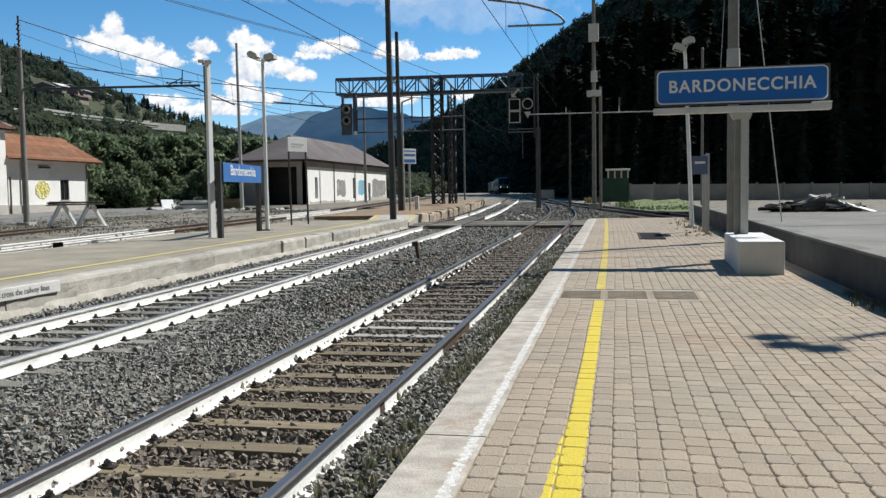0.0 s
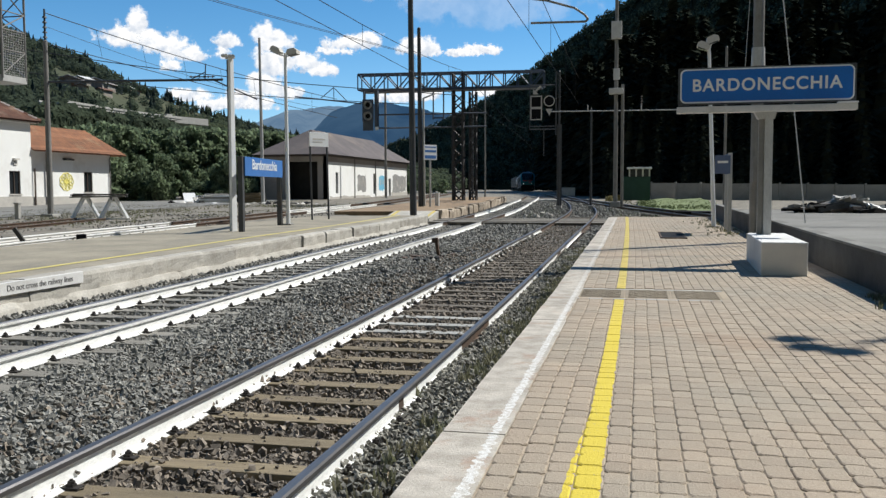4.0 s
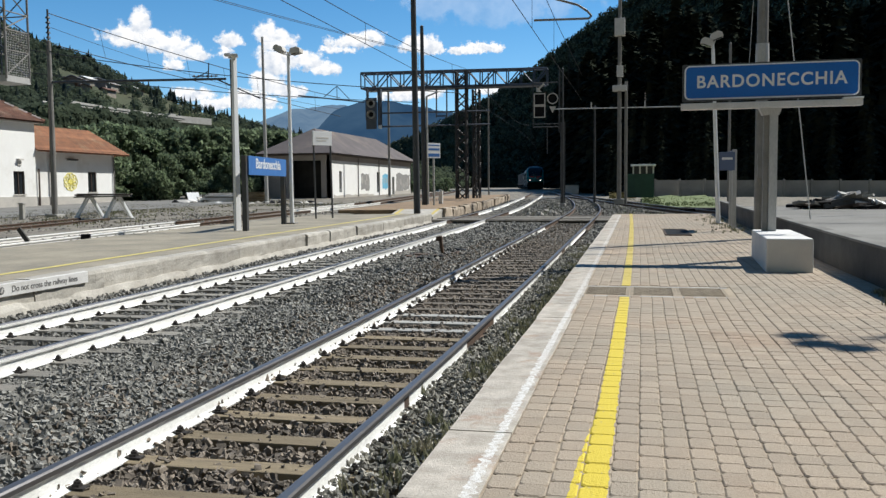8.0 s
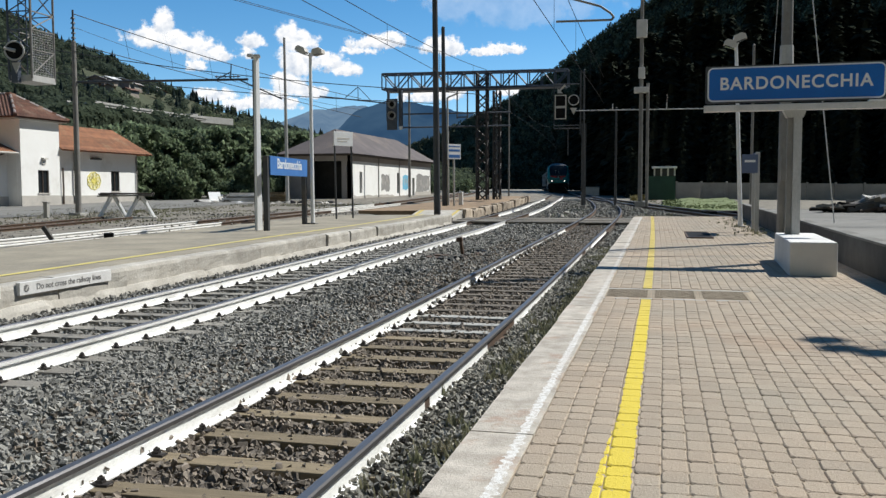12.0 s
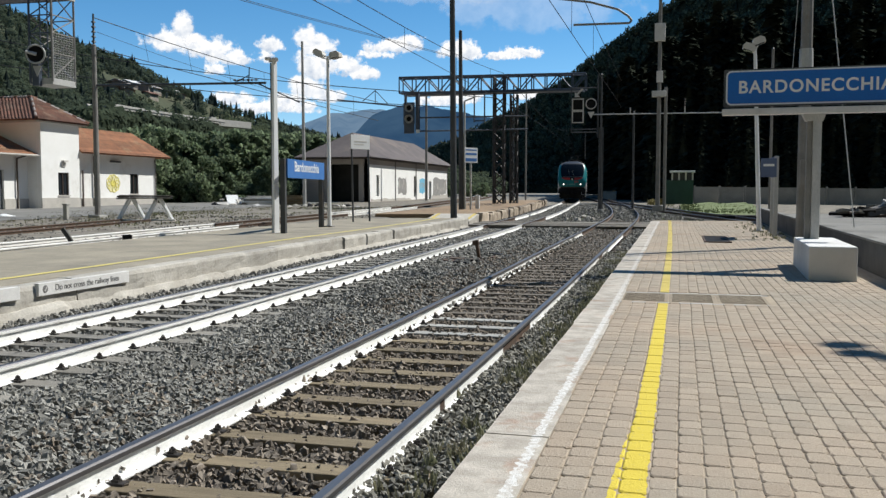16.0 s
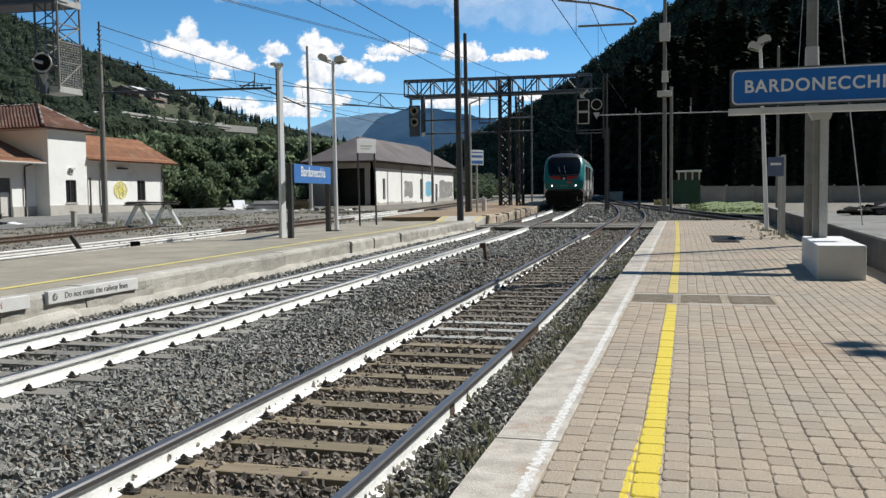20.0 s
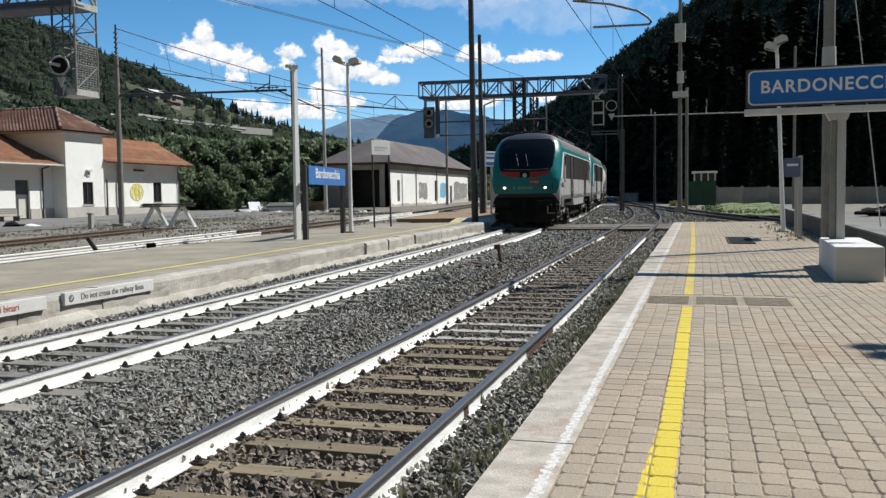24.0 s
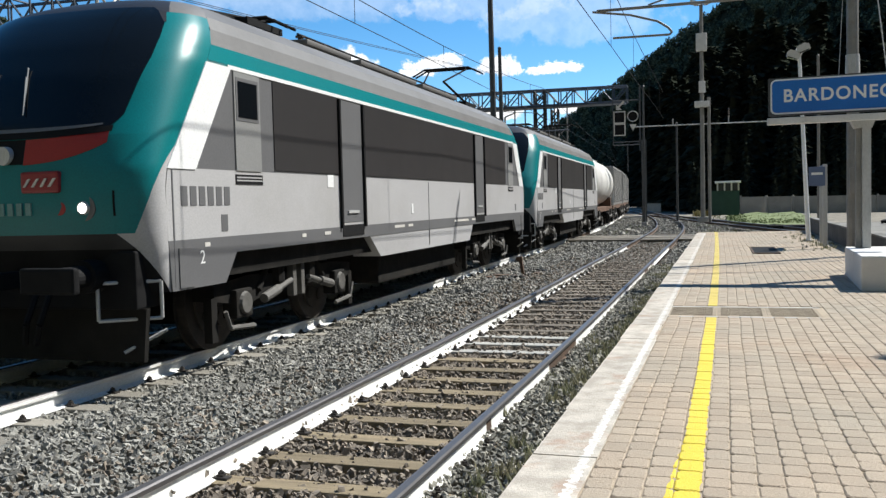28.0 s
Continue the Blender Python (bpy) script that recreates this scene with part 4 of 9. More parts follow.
NOSE_H = (0.86, 1.05, 1.45, 1.7, 2.06, 2.4, 3.0, 3.42, 3.68, 3.8, 3.9, 3.95)
NOSE_F = (-8.72, -8.85, -9.0, -9.03, -9.01, -8.93, -8.66, -8.38, -8.05, -7.78, -7.3, -6.7)


def crown(z):
    """The roof's crown stands higher than a plain arc."""
    return z if z < 3.42 else 3.42 + (z - 3.42) * 1.32


def under_lip(h):
    """Where the grey cab corner cuts back to the flank under the nose."""
    return float(np.interp(h, (0.86, 1.30, 1.45), (86, 57, 46)))


def nose_point(h, a, sgn, lift=0.0):
    """The nose's surface at height h and turn a (degrees, 0 ahead, 90 along a flank), lifted off it by some millimetres."""
    def raw(h, a):
        f = smooth_table(h, NOSE_H, NOSE_F)
        s_ = float(np.interp(h, (0.86, 1.36, 1.87, 2.06, 3.2, 3.42, 3.68, 3.8, 3.95), (-8.48, -8.52, -8.56, -8.52, -7.72, -7.55, -7.35, -7.1, -6.3)))
        w = float(np.interp(h, (0.86, 1.3, 3.2, 3.42, 3.56, 3.68, 3.78, 3.86, 3.92, 3.95), (1.46, 1.48, 1.48, 1.435, 1.37, 1.27, 1.12, 0.9, 0.62, 0.35)))
        s, c = abs(math.sin(radians(a))), abs(math.cos(radians(a)))
        return Vector((math.copysign(w * s ** (2 / 2.6), a), f + (s_ - f) * (1 - c ** (2 / 2.6)), h))
    p = raw(h, a)
    if lift:
        e = 1.0 if abs(a) < 88 else -1.0
        n = (raw(h, a + e) - p).cross(raw(h + 0.02, a) - p) * e
        if n.length > 1e-9:
            p = p + n.normalized() * lift
    return Vector((p.x * (1 if sgn < 0 else -1), p.y if sgn < 0 else -p.y, crown(p.z)))


def nose_shell(name, parent, sgn, h0, h1, a0, a1, material, label="", rows=8, cols=12, lift=0.0):
    """A panel of the nose: between the heights h0 and h1 and the turns a0 and a1; a bound may be a function (h of the share across, a of the height)."""
    bm = bmesh.new()
    grid = []
    for j in range(rows + 1):
        row = []
        for i in range(cols + 1):
            u, v = i / cols, j / rows
            lo = h0(u) if callable(h0) else h0
            hi = h1(u) if callable(h1) else h1
            h = lo + (hi - lo) * v
            left = a0(h) if callable(a0) else a0
            right = a1(h) if callable(a1) else a1
            row.append(bm.verts.new(nose_point(h, left + (right - left) * u, sgn, lift)))
        grid.append(row)
    for p, q in zip(grid, grid[1:]):
        for i in range(cols):
            bm.faces.new((p[i], p[i + 1], q[i + 1], q[i]))
    return part(name, bm, material, parent, label, smooth=True)


def loco_nose(parent, sgn):
    def corner(h):
        return float(np.interp(h, (1.45, 2.06, 2.32), (58, 84, 90)))

    def pane(h):
        return float(np.interp(h, (2.42, 3.3, 3.66), (44, 51, 54)))
    nose_shell("lower_front", parent, sgn, 0.86, 1.30, lambda h: -under_lip(h), under_lip, M_BLACK, "black recessed lower front", 4, 16)
    nose_shell("bumper_lip", parent, sgn, 1.30, 1.45, lambda h: -under_lip(h), under_lip, M_TBROW, "dark grey lip under the nose", 3, 20)
    nose_shell("nose_panel", parent, sgn, 1.45, 2.40, lambda h: -corner(h), corner, M_TEAL, "teal green nose shell", 14, 36)
    nose_shell("brow_panel", parent, sgn, 2.40, 3.66, -90, 90, M_TEAL, "teal green window surround", 20, 40)
    for lo, hi, mt, nm in ((-90, -56, M_TROOF, "roof_cap"), (-56, 56, M_TBROW, "brow_cap"), (56, 90, M_TROOF, "roof_cap")):
        nose_shell(nm, parent, sgn, 3.66, 3.95, lo, hi, mt, "rounded roof brow over the windscreen, darkened as shade" if nm == "brow_cap" else "grey rounded roof corner", 8, 16)
    nose_shell("brow_strip", parent, sgn, 3.56, 3.662, -54, 54, M_TBROW, "", 4, 20, 0.004)
    for s in (-1, 1):
        nose_shell("cab_corner", parent, sgn, 0.86, 1.45, *((-90, lambda h: -under_lip(h)) if s < 0 else (under_lip, 90)), M_TGREY, "light grey cab corner", 8, 8)
        nose_shell("cab_corner", parent, sgn, 1.45, 2.32, *((-90, lambda h: -corner(h)) if s < 0 else (corner, 90)), M_TGREY, "light grey cab corner", 12, 8)
        lo, hi = (-40, -4.6) if s < 0 else (4.6, 40)
        nose_shell("red_band", parent, sgn, lambda u: 2.12 + 0.20 * (abs(lo + (hi - lo) * u) / 40) ** 2, lambda u: 2.37 + 0.075 * (abs(lo + (hi - lo) * u) / 40) ** 2, lo, hi, M_TRED, "red band below the windscreen", 4, 12, 0.005)
        nose_shell("grab_slot", parent, sgn, 1.62, 1.86, *((-47, -45.6) if s < 0 else (45.6, 47)), M_BLACK, "", 2, 2, 0.004)
    nose_shell("badge_field", parent, sgn, 2.13, 2.37, -4.5, 4.5, M_BLACK, "dark field round the badge", 3, 6, 0.005)
    nose_shell("windscreen_sill", parent, sgn, lambda u: 2.375 + 0.05 * (2 * u - 1) ** 2, lambda u: 2.435 + 0.05 * (2 * u - 1) ** 2, -41.5, 41.5, M_BLACK, "", 2, 24, 0.012)
    nose_shell("wiper_tray", parent, sgn, lambda u: 2.438 + 0.05 * (2 * u - 1) ** 2, lambda u: 2.475 + 0.03 * (2 * u - 1) ** 2, -33, 36, M_TDGREY, "", 1, 20, 0.016)
    nose_shell("windscreen", parent, sgn, lambda u: 2.438 + 0.05 * (2 * u - 1) ** 2 + 0.10 * max(0, abs(2 * u - 1) - 0.9) * 10, lambda u: 3.70 - 0.16 * max(0, abs(2 * u - 1) - 0.86) * 7, lambda h: -pane(h), pane, M_TGLASS, "large dark wrap-round windscreen", 22, 36, 0.006)


def loco_side(parent, s):
    """One flank: bands of colour, cab doors, machine-room doors and dark panels, between the noses."""
    X = 1.48 * s
    d = 0.012 * s

    def slab(name, pts, material, x_in, x_out, label=""):
        bm = bmesh.new()
        prism(bm, pts, "x", x_in, x_out)
        return part(name, bm, material, parent, label)

    slab("flank_panel", [(-8.54, 1.36), (8.54, 1.36), (8.55, 1.87), (8.50, 2.08), (-8.50, 2.08), (-8.55, 1.87)], M_TGREY, X - 0.06 * s, X, "light grey lower flank")
    slab("sole_band", [(-8.5, 0.86), (-7.5, 0.86), (-7.25, 1.18), (7.25, 1.18), (7.5, 0.86), (8.5, 0.86), (8.54, 1.36), (-8.54, 1.36)], M_TDGREY, X - 0.06 * s, X + 0.003 * s, "mid grey sole bar with lettering")
    slab("upper_flank", [(-8.50, 2.08), (8.50, 2.08), (7.72, 3.2), (-7.72, 3.2)], M_TDGREY, X - 0.07 * s, X - 0.004 * s)
    for a, b in ((-6.28, -4.36), (-3.38, 3.1), (4.16, 6.32)):
        slab("dark_panel", [(a, 2.11), (b, 2.11), (b, 3.18), (a, 3.18)], M_TPANEL, X - 0.03 * s, X + d * 0.6, "anthracite side panel")
    slab("white_strip", [(-7.3, 3.19), (7.3, 3.19), (7.3, 3.235), (-7.3, 3.235)], M_TWHITE, X - 0.05 * s, X + d * 0.7)
    for (xa, za, ya), (xb, zb, yb), nm, mt in (((1.48, 3.235, 7.7), (1.435, 3.42, 7.55), "shoulder_panel", M_TEAL), ((1.435, 3.42, 7.55), (1.37, 3.56, 7.45), "roof_edge", M_TROOF), ((1.37, 3.56, 7.45), (1.27, 3.68, 7.35), "roof_slope", M_TROOF), ((1.27, 3.68, 7.35), (0.9, 3.86, 6.8), "roof_slope", M_TROOF), ((0.9, 3.86, 6.8), (0.0, 3.95, 6.3), "roof_panel", M_TROOF)):
        bm = bmesh.new()
        v = [bm.verts.new((x * s, y * e, crown(z))) for x, z, y in ((xa, za, ya), (xb, zb, yb)) for e in (-1, 1)]
        v += [bm.verts.new((x * s, y * e, crown(z) - 0.04)) for x, z, y in ((xa - 0.03, za, ya), (xb - 0.03, zb, yb)) for e in (-1, 1)]
        for q in ((0, 1, 3, 2), (4, 6, 7, 5), (0, 4, 5, 1), (2, 3, 7, 6), (0, 2, 6, 4), (1, 5, 7, 3)):
            bm.faces.new([v[i] for i in q])
        bmesh.ops.recalc_face_normals(bm, faces=bm.faces[:])
        part(nm, bm, mt, parent)
    for e in (-1, 1):
        slab("white_stripe", [(e * 8.52, 2.07), (e * 8.02, 2.07), (e * 7.24, 3.21), (e * 7.74, 3.21)], M_TWHITE, X - 0.05 * s, X + d * 0.8, "slanting white stripe")
        door = slab("cab_door", [(e * 7.2, 2.08), (e * 6.62, 2.08), (e * 6.62, 3.18), (e * 7.2, 3.18)], M_TMID, X - 0.03 * s, X + d * 0.9, "grey cab door")
        bm = bmesh.new()
        prism(bm, [(e * 7.13, 2.68), (e * 6.70, 2.68), (e * 6.70, 3.08), (e * 7.13, 3.08)], "x", X, X + d * 1.7)
        part("door_window", bm, M_TGLASS, door)
        bm = bmesh.new()
        prism(bm, [(e * 7.17, 2.64), (e * 6.66, 2.64), (e * 6.66, 3.12), (e * 7.17, 3.12)], "x", X, X + d * 1.3)
        part("window_frame", bm, M_TDGREY, door)
        bm = bmesh.new()
        prism(bm, [(e * 7.22, 1.93), (e * 6.60, 1.93), (e * 6.60, 2.04), (e * 7.22, 2.04)], "x", X, X + d * 0.6)
        part("step_recess", bm, M_BLACK, door)
        bm = bmesh.new()
        for z in (1.965, 2.0):
            box(bm, min(X, X + d), max(X, X + d), min(e * 7.2, e * 6.62), max(e * 7.2, e * 6.62), z, z + 0.015)
        part("step_slats", bm, M_TGREY, door)
        slab("tool_hatch", [(e * 8.38, 0.88), (e * 8.12, 0.88), (e * 8.12, 1.28), (e * 8.38, 1.28)], M_TDGREY, X, X + d * 1.2, "grey hatch in the sole bar")
        slab("filler_flap", [(e * 7.55, 1.42), (e * 7.42, 1.42), (e * 7.42, 1.60), (e * 7.55, 1.60)], M_TDGREY, X, X + d * 0.4)
    for yc, w in ((-3.87, 0.40), (3.63, 0.40)):
        door = slab("machine_door", [(yc - w, 1.42), (yc + w, 1.42), (yc + w, 3.14), (yc - w, 3.14)], M_TDGREY, X - 0.03 * s, X + d * 0.5, "dark grey machine-room door")
        for a in (yc - w - 0.07, yc + w + 0.02):
            part("door_jamb", boxes((min(X, X + 0.04 * s), max(X, X + 0.04 * s), a, a + 0.05, 1.34, 3.17)), M_BLACK, door)
        part("door_step", boxes((min(X, X + d), max(X, X + d), yc - w, yc + w, 1.22, 1.38)), M_BLACK, door)
        part("door_handle", boxes((min(X, X + d * 2), max(X, X + d * 2), yc - 0.2, yc + 0.2, 1.55, 1.59)), M_STEEL, door)
    for a in (-0.2, -8.45):
        slab("panel_seam", [(a, 0.9), (a + 0.02, 0.9), (a + 0.02, 2.06), (a, 2.06)], M_TDGREY, X, X + d * 0.5)
    for k in range(6):
        a = -8.3 + k * 0.165 if s > 0 else 7.3 + k * 0.165
        part("number_bar", boxes((min(X, X + d * 0.4), max(X, X + d * 0.4), a, a + 0.115, 1.70, 1.90)), M_TDGREY, parent)
    lettering("cab_numeral", "2", 0.2, M_TWHITE, parent, Matrix.Translation((X + d * 0.6, -7.95 * s, 1.16)) @ Matrix.Rotation(radians(90 * s), 4, "Z") @ Matrix.Rotation(radians(90), 4, "X"), depth=0.001)
    for a, z, w in ((-4.75, 1.92, 0.2), (-1.2, 1.5, 0.1)):
        slab("data_plate", [(a, z), (a + w, z), (a + w, z + 0.17), (a, z + 0.17)], M_TWHITE, X, X + d * 0.5)
    for a, w in ((-2.1, 0.5), (-1.4, 0.25), (1.5, 1.1), (2.9, 0.3), (-4.9, 0.2), (-5.6, 0.12), (-7.9, 0.1)):
        part("marking_bar", boxes((min(X + 0.004 * s, X + d * 0.7), max(X + 0.004 * s, X + d * 0.7), a, a + w, 1.27, 1.315)), M_SIGNP, parent)


def bogie(parent, yc):
    """Bogie frame with springs, axle boxes and brake gear."""
    b = empty_part("bogie", parent)
    for s in (-1, 1):
        bm = bmesh.new()
        prism(bm, [(yc - 1.95, 0.62), (yc - 1.2, 0.50), (yc - 0.6, 0.62), (yc, 0.56), (yc + 0.6, 0.62), (yc + 1.2, 0.50), (yc + 1.95, 0.62), (yc + 1.95, 0.80), (yc + 1.2, 0.86), (yc, 0.80), (yc - 1.2, 0.86), (yc - 1.95, 0.80)], "x", 0.92 * s, 1.2 * s)
        part("bogie_frame", bm, M_CHASSIS, b)
        for e in (-1, 1):
            bm = boxes((min(1.08 * s, 1.28 * s), max(1.08 * s, 1.28 * s), yc + e * 1.4 - 0.19, yc + e * 1.4 + 0.19, 0.38, 0.72), bev=0.03)
            part("axle_box", bm, M_CHASSIS, b)
            bm = tubes([((1.2 * s, yc + e * 0.45, 0.72), (1.2 * s, yc + e * 0.45, 1.02), 0.11), ((1.2 * s, yc + e * 0.95, 0.66), (1.2 * s, yc + e * 0.62, 1.05), 0.05), ], 8)
            part("spring", bm, M_CHASSIS, b)
            bm = tubes([((1.31 * s, yc + e * 1.0, 0.56), (1.31 * s, yc + e * 0.62, 0.64), 0.06), ((1.31 * s, yc + e * 0.62, 0.64), (1.31 * s, yc + e * 0.25, 0.72), 0.035)], 10)
            part("damper", bm, M_DAMPER, b, "grey damper")
            bm = tubes([((1.26 * s, yc + e * 1.4, 0.555), (1.31 * s, yc + e * 1.4, 0.555), 0.15, 0.12)], 16)
            part("axle_cap", bm, M_DAMPER, b)
            bm = boxes((min(1.2 * s, 1.3 * s), max(1.2 * s, 1.3 * s), yc + e * 0.12 - 0.05, yc + e * 0.12 + 0.05, 0.5, 1.0), bev=0.01)
            part("bracket", bm, M_DAMPER, b)
            bm = tubes([((1.28 * s, yc + e * 1.75, 0.30), (1.28 * s, yc + e * 1.2, 0.26), 0.03), ((1.28 * s, yc + e * 1.75, 0.30), (1.28 * s, yc + e * 1.85, 0.5), 0.025)], 6)
            part("brake_rod", bm, M_DAMPER, b)
            bm = boxes((min(1.1 * s, 1.2 * s), max(1.1 * s, 1.2 * s), yc + e * 1.95 - 0.06, yc + e * 1.95 + 0.06, 0.16, 0.66))
            part("sand_pipe", bm, M_CHASSIS, b)
    part("bogie_beam", boxes((-1.0, 1.0, yc - 0.3, yc + 0.3, 0.5, 0.85)), M_CHASSIS, b)
    part("traction_motor", boxes((-0.62, 0.62, yc - 1.7, yc + 1.7, 0.32, 0.9), bev=0.05), M_CHASSIS, b)
    return b


def empty_part(name, parent):
    bm = boxes((-0.9, 0.9, -0.05, 0.05, 0.7, 0.75))
    return part(name, bm, M_CHASSIS, parent)


def wheelset(parent, y, r):
    """Axle with two flanged wheels, turning about its own middle."""
    bm = tubes([((-0.95, 0, 0), (0.95, 0, 0), 0.08)], 10)
    for s in (-1, 1):
        for a, b, ra in ((0.70, 0.725, r + 0.03), (0.725, 0.84, r), (0.84, 0.87, r * 0.72)):
            tube(bm, (a * s, 0, 0), (b * s, 0, 0), ra, ra, 28)
        for k in range(5):
            w = 2 * math.pi * k / 5
            tube(bm, (0.86 * s, math.cos(w) * r * 0.45, math.sin(w) * r * 0.45), (0.885 * s, math.cos(w) * r * 0.45, math.sin(w) * r * 0.45), 0.09, 0.09, 8)
    o = part("wheelset", bm, M_WHEEL, parent)
    o.matrix_basis = Matrix.Translation((0, y, r))
    return o


def coupler(parent, s, ye):
    """Buffers, hook, hoses and pilot under a headstock at the end ye, facing s."""
    for x in (-0.87, 0.87):
        bm = tubes([((x, ye - s * 0.75, 1.05), (x, ye - s * 0.5, 1.05), 0.16), ((x, ye - s * 0.5, 1.05), (x, ye - s * 0.06, 1.05), 0.11)], 20)
        bf_ = part("buffer", bm, M_BLACK, parent, "black buffer with a broad plate")
        bm = boxes((x - 0.30, x + 0.30, min(ye - s * 0.08, ye), max(ye - s * 0.08, ye), 0.88, 1.22), bev=0.03)
        for v in bm.verts:
            v.co.y -= s * 0.35 * (v.co.x - x) ** 2
            if abs(v.co.x - x) > 0.2 and abs(v.co.z - 1.05) > 0.1:
                v.co.z -= math.copysign(0.05, v.co.z - 1.05)
        part("buffer_plate", bm, M_BLACK, bf_)
    bm = boxes((-0.07, 0.07, min(ye - s * 0.7, ye - s * 0.12), max(ye - s * 0.7, ye - s * 0.12), 0.93, 1.1), bev=0.02)
    tube(bm, (0, ye - s * 0.16, 1.0), (0, ye - s * 0.2, 0.55), 0.04)
    part("coupling_hook", bm, M_BLACK, parent)
    for x in (-0.5, -0.35, 0.35, 0.5):
        bm = tubes([((x, ye - s * 0.5, 0.9), (x * 1.05, ye - s * 0.32, 0.62), 0.03), ((x * 1.05, ye - s * 0.32, 0.62), (x * 0.8, ye - s * 0.4, 0.42), 0.03)], 6)
        part("brake_hose", bm, M_BLACK, parent)


def locomotive(label):
    L = empty("locomotive", label, "locomotive", group="locomotives of the train")
    for sgn in (-1, 1):
        loco_nose(L, sgn)
    for s in (-1, 1):
        loco_side(L, s)
    part("underframe", boxes((-1.36, 1.36, -8.55, 8.55, 0.92, 1.26)), M_CHASSIS, L, "black underframe")
    for s in (-1, 1):
        bm = bmesh.new()
        prism(bm, [(-3.2, 1.18), (3.0, 1.18), (2.7, 0.84), (-2.75, 0.84)], "x", 1.0 * s, 1.475 * s)
        part("equipment_box", bm, M_TGREY, L, "light grey equipment cover between the bogies")
    part("equipment_sill", boxes((-1.25, 1.25, -2.3, 2.3, 0.36, 0.92), bev=0.03), M_CHASSIS, L)
    wheels = []
    for yc in (-5.35, 5.35):
        bogie(L, yc)
        for e in (-1.4, 1.4):
            wheels.append(wheelset(L, yc + e, 0.575))
    for sgn in (-1, 1):
        ye = sgn * 9.55
        part("headstock", boxes((-1.32, 1.32, min(sgn * 8.5, sgn * 8.85), max(sgn * 8.5, sgn * 8.85), 0.72, 1.28), bev=0.02), M_BLACK, L)
        coupler(L, sgn, ye)
        bm = bmesh.new()
        yy = sgn * 8.75
        prism(bm, [(-1.3, 0.2), (1.3, 0.2), (1.35, 0.72), (-1.35, 0.72)], "y", yy, yy - sgn * 0.06)
        part("snow_plough", bm, M_CHASSIS, L)
        for x in (-1.22, 1.22):
            segs = [((x - 0.26, sgn * 8.95, 0.98), (x + 0.2, sgn * 8.6, 0.98), 0.018), ((x - 0.26, sgn * 8.95, 0.62), (x + 0.2, sgn * 8.6, 0.62), 0.018), ((x - 0.26, sgn * 8.95, 0.62), (x - 0.26, sgn * 8.95, 0.98), 0.018), ((x + 0.2, sgn * 8.6, 0.62), (x + 0.2, sgn * 8.6, 0.98), 0.018), ((x - 0.1, sgn * 8.8, 0.3), (x + 0.22, sgn * 8.55, 0.5), 0.018)]
            part("shunter_step", tubes(segs, 6), M_STEEL, L, "bare metal shunter's step and rail")
        # head and tail lamps
        for x in (-0.86, 0.86):
            yl = sgn * 8.90
            bm = bmesh.new()
            tube(bm, (x, yl + (-sgn) * 0.12, 1.70), (x, yl + sgn * 0.065, 1.70), 0.125, 0.125, 20)
            lamp = part("lamp_housing", bm, M_TDGREY, L)
            bm = bmesh.new()
            tube(bm, (x, yl + sgn * 0.05, 1.70), (x, yl + sgn * 0.09, 1.70), 0.075, 0.06, 18)
            part("headlight", bm, M_STEEL, lamp, "round headlight reflector")
            if sgn < 0 and "leading" in label:
                bm = bmesh.new()
                tube(bm, (x, yl + sgn * 0.085, 1.70), (x, yl + sgn * 0.102, 1.70), 0.054, 0.04, 14)
                part("lit_bulb", bm, M_LIGHT, lamp, "lit bulb of the headlight")
            bm = bmesh.new()
            xi = x * 0.72
            tube(bm, (xi, yl + sgn * 0.0, 1.70), (xi, yl + sgn * 0.105, 1.70), 0.075, 0.065, 14)
            part("tail_lamp", bm, M_TRED, L)
        bm = bmesh.new()
        tube(bm, (0, sgn * 8.8, 2.22), (0, sgn * 9.03, 2.22), 0.10, 0.09, 18)
        part("round_badge", bm, M_STEEL, L)
        bm = boxes((min(-sgn * 0.20, -sgn * 0.64), max(-sgn * 0.20, -sgn * 0.64), min(sgn * 8.8, sgn * 9.035), max(sgn * 8.8, sgn * 9.035), 1.85, 2.06), bev=0.03)
        part("nose_emblem", bm, M_TREDD, L, "plain dark red emblem field")
        for x0, x1 in ((0.24, 0.31), (0.335, 0.41), (0.435, 0.50), (0.525, 0.60)):
            bm = bmesh.new()
            prism(bm, [(-sgn * x0, 1.91), (-sgn * (x0 + 0.03), 1.91), (-sgn * (x1 + 0.02), 1.99), (-sgn * (x1 - 0.01), 1.99)], "y", sgn * 8.95, sgn * 9.047)
            part("emblem_bar", bm, M_SIGNP, L)
        for k in (0, 2, 3, 4, 5, 6, 7):
            xk = -0.48 + k * 0.105
            part("number_bar", boxes((min(-sgn * xk, -sgn * (xk + 0.06)), max(-sgn * xk, -sgn * (xk + 0.06)), min(sgn * 8.93, sgn * 9.042), max(sgn * 8.93, sgn * 9.042), 1.64, 1.76)), M_NUMBER, L)
        # wipers at rest on the windscreen
        for x in (-0.28, 0.12):
            segs = [((x, sgn * 8.86, 2.62), (x - 0.10, sgn * 8.68, 3.02), 0.007), ((x - 0.03, sgn * 8.80, 2.72), (x - 0.12, sgn * 8.62, 3.12), 0.008)]
            part("wiper", tubes(segs, 6), M_TMID, L)
    # roof gear
    for a, b in ((-3.9, -2.2), (-1.8, 1.2), (1.6, 4.2)):
        part("roof_hatch", boxes((-0.85, 0.85, a, b, 4.06, 4.145), bev=0.03), M_TROOF, L)
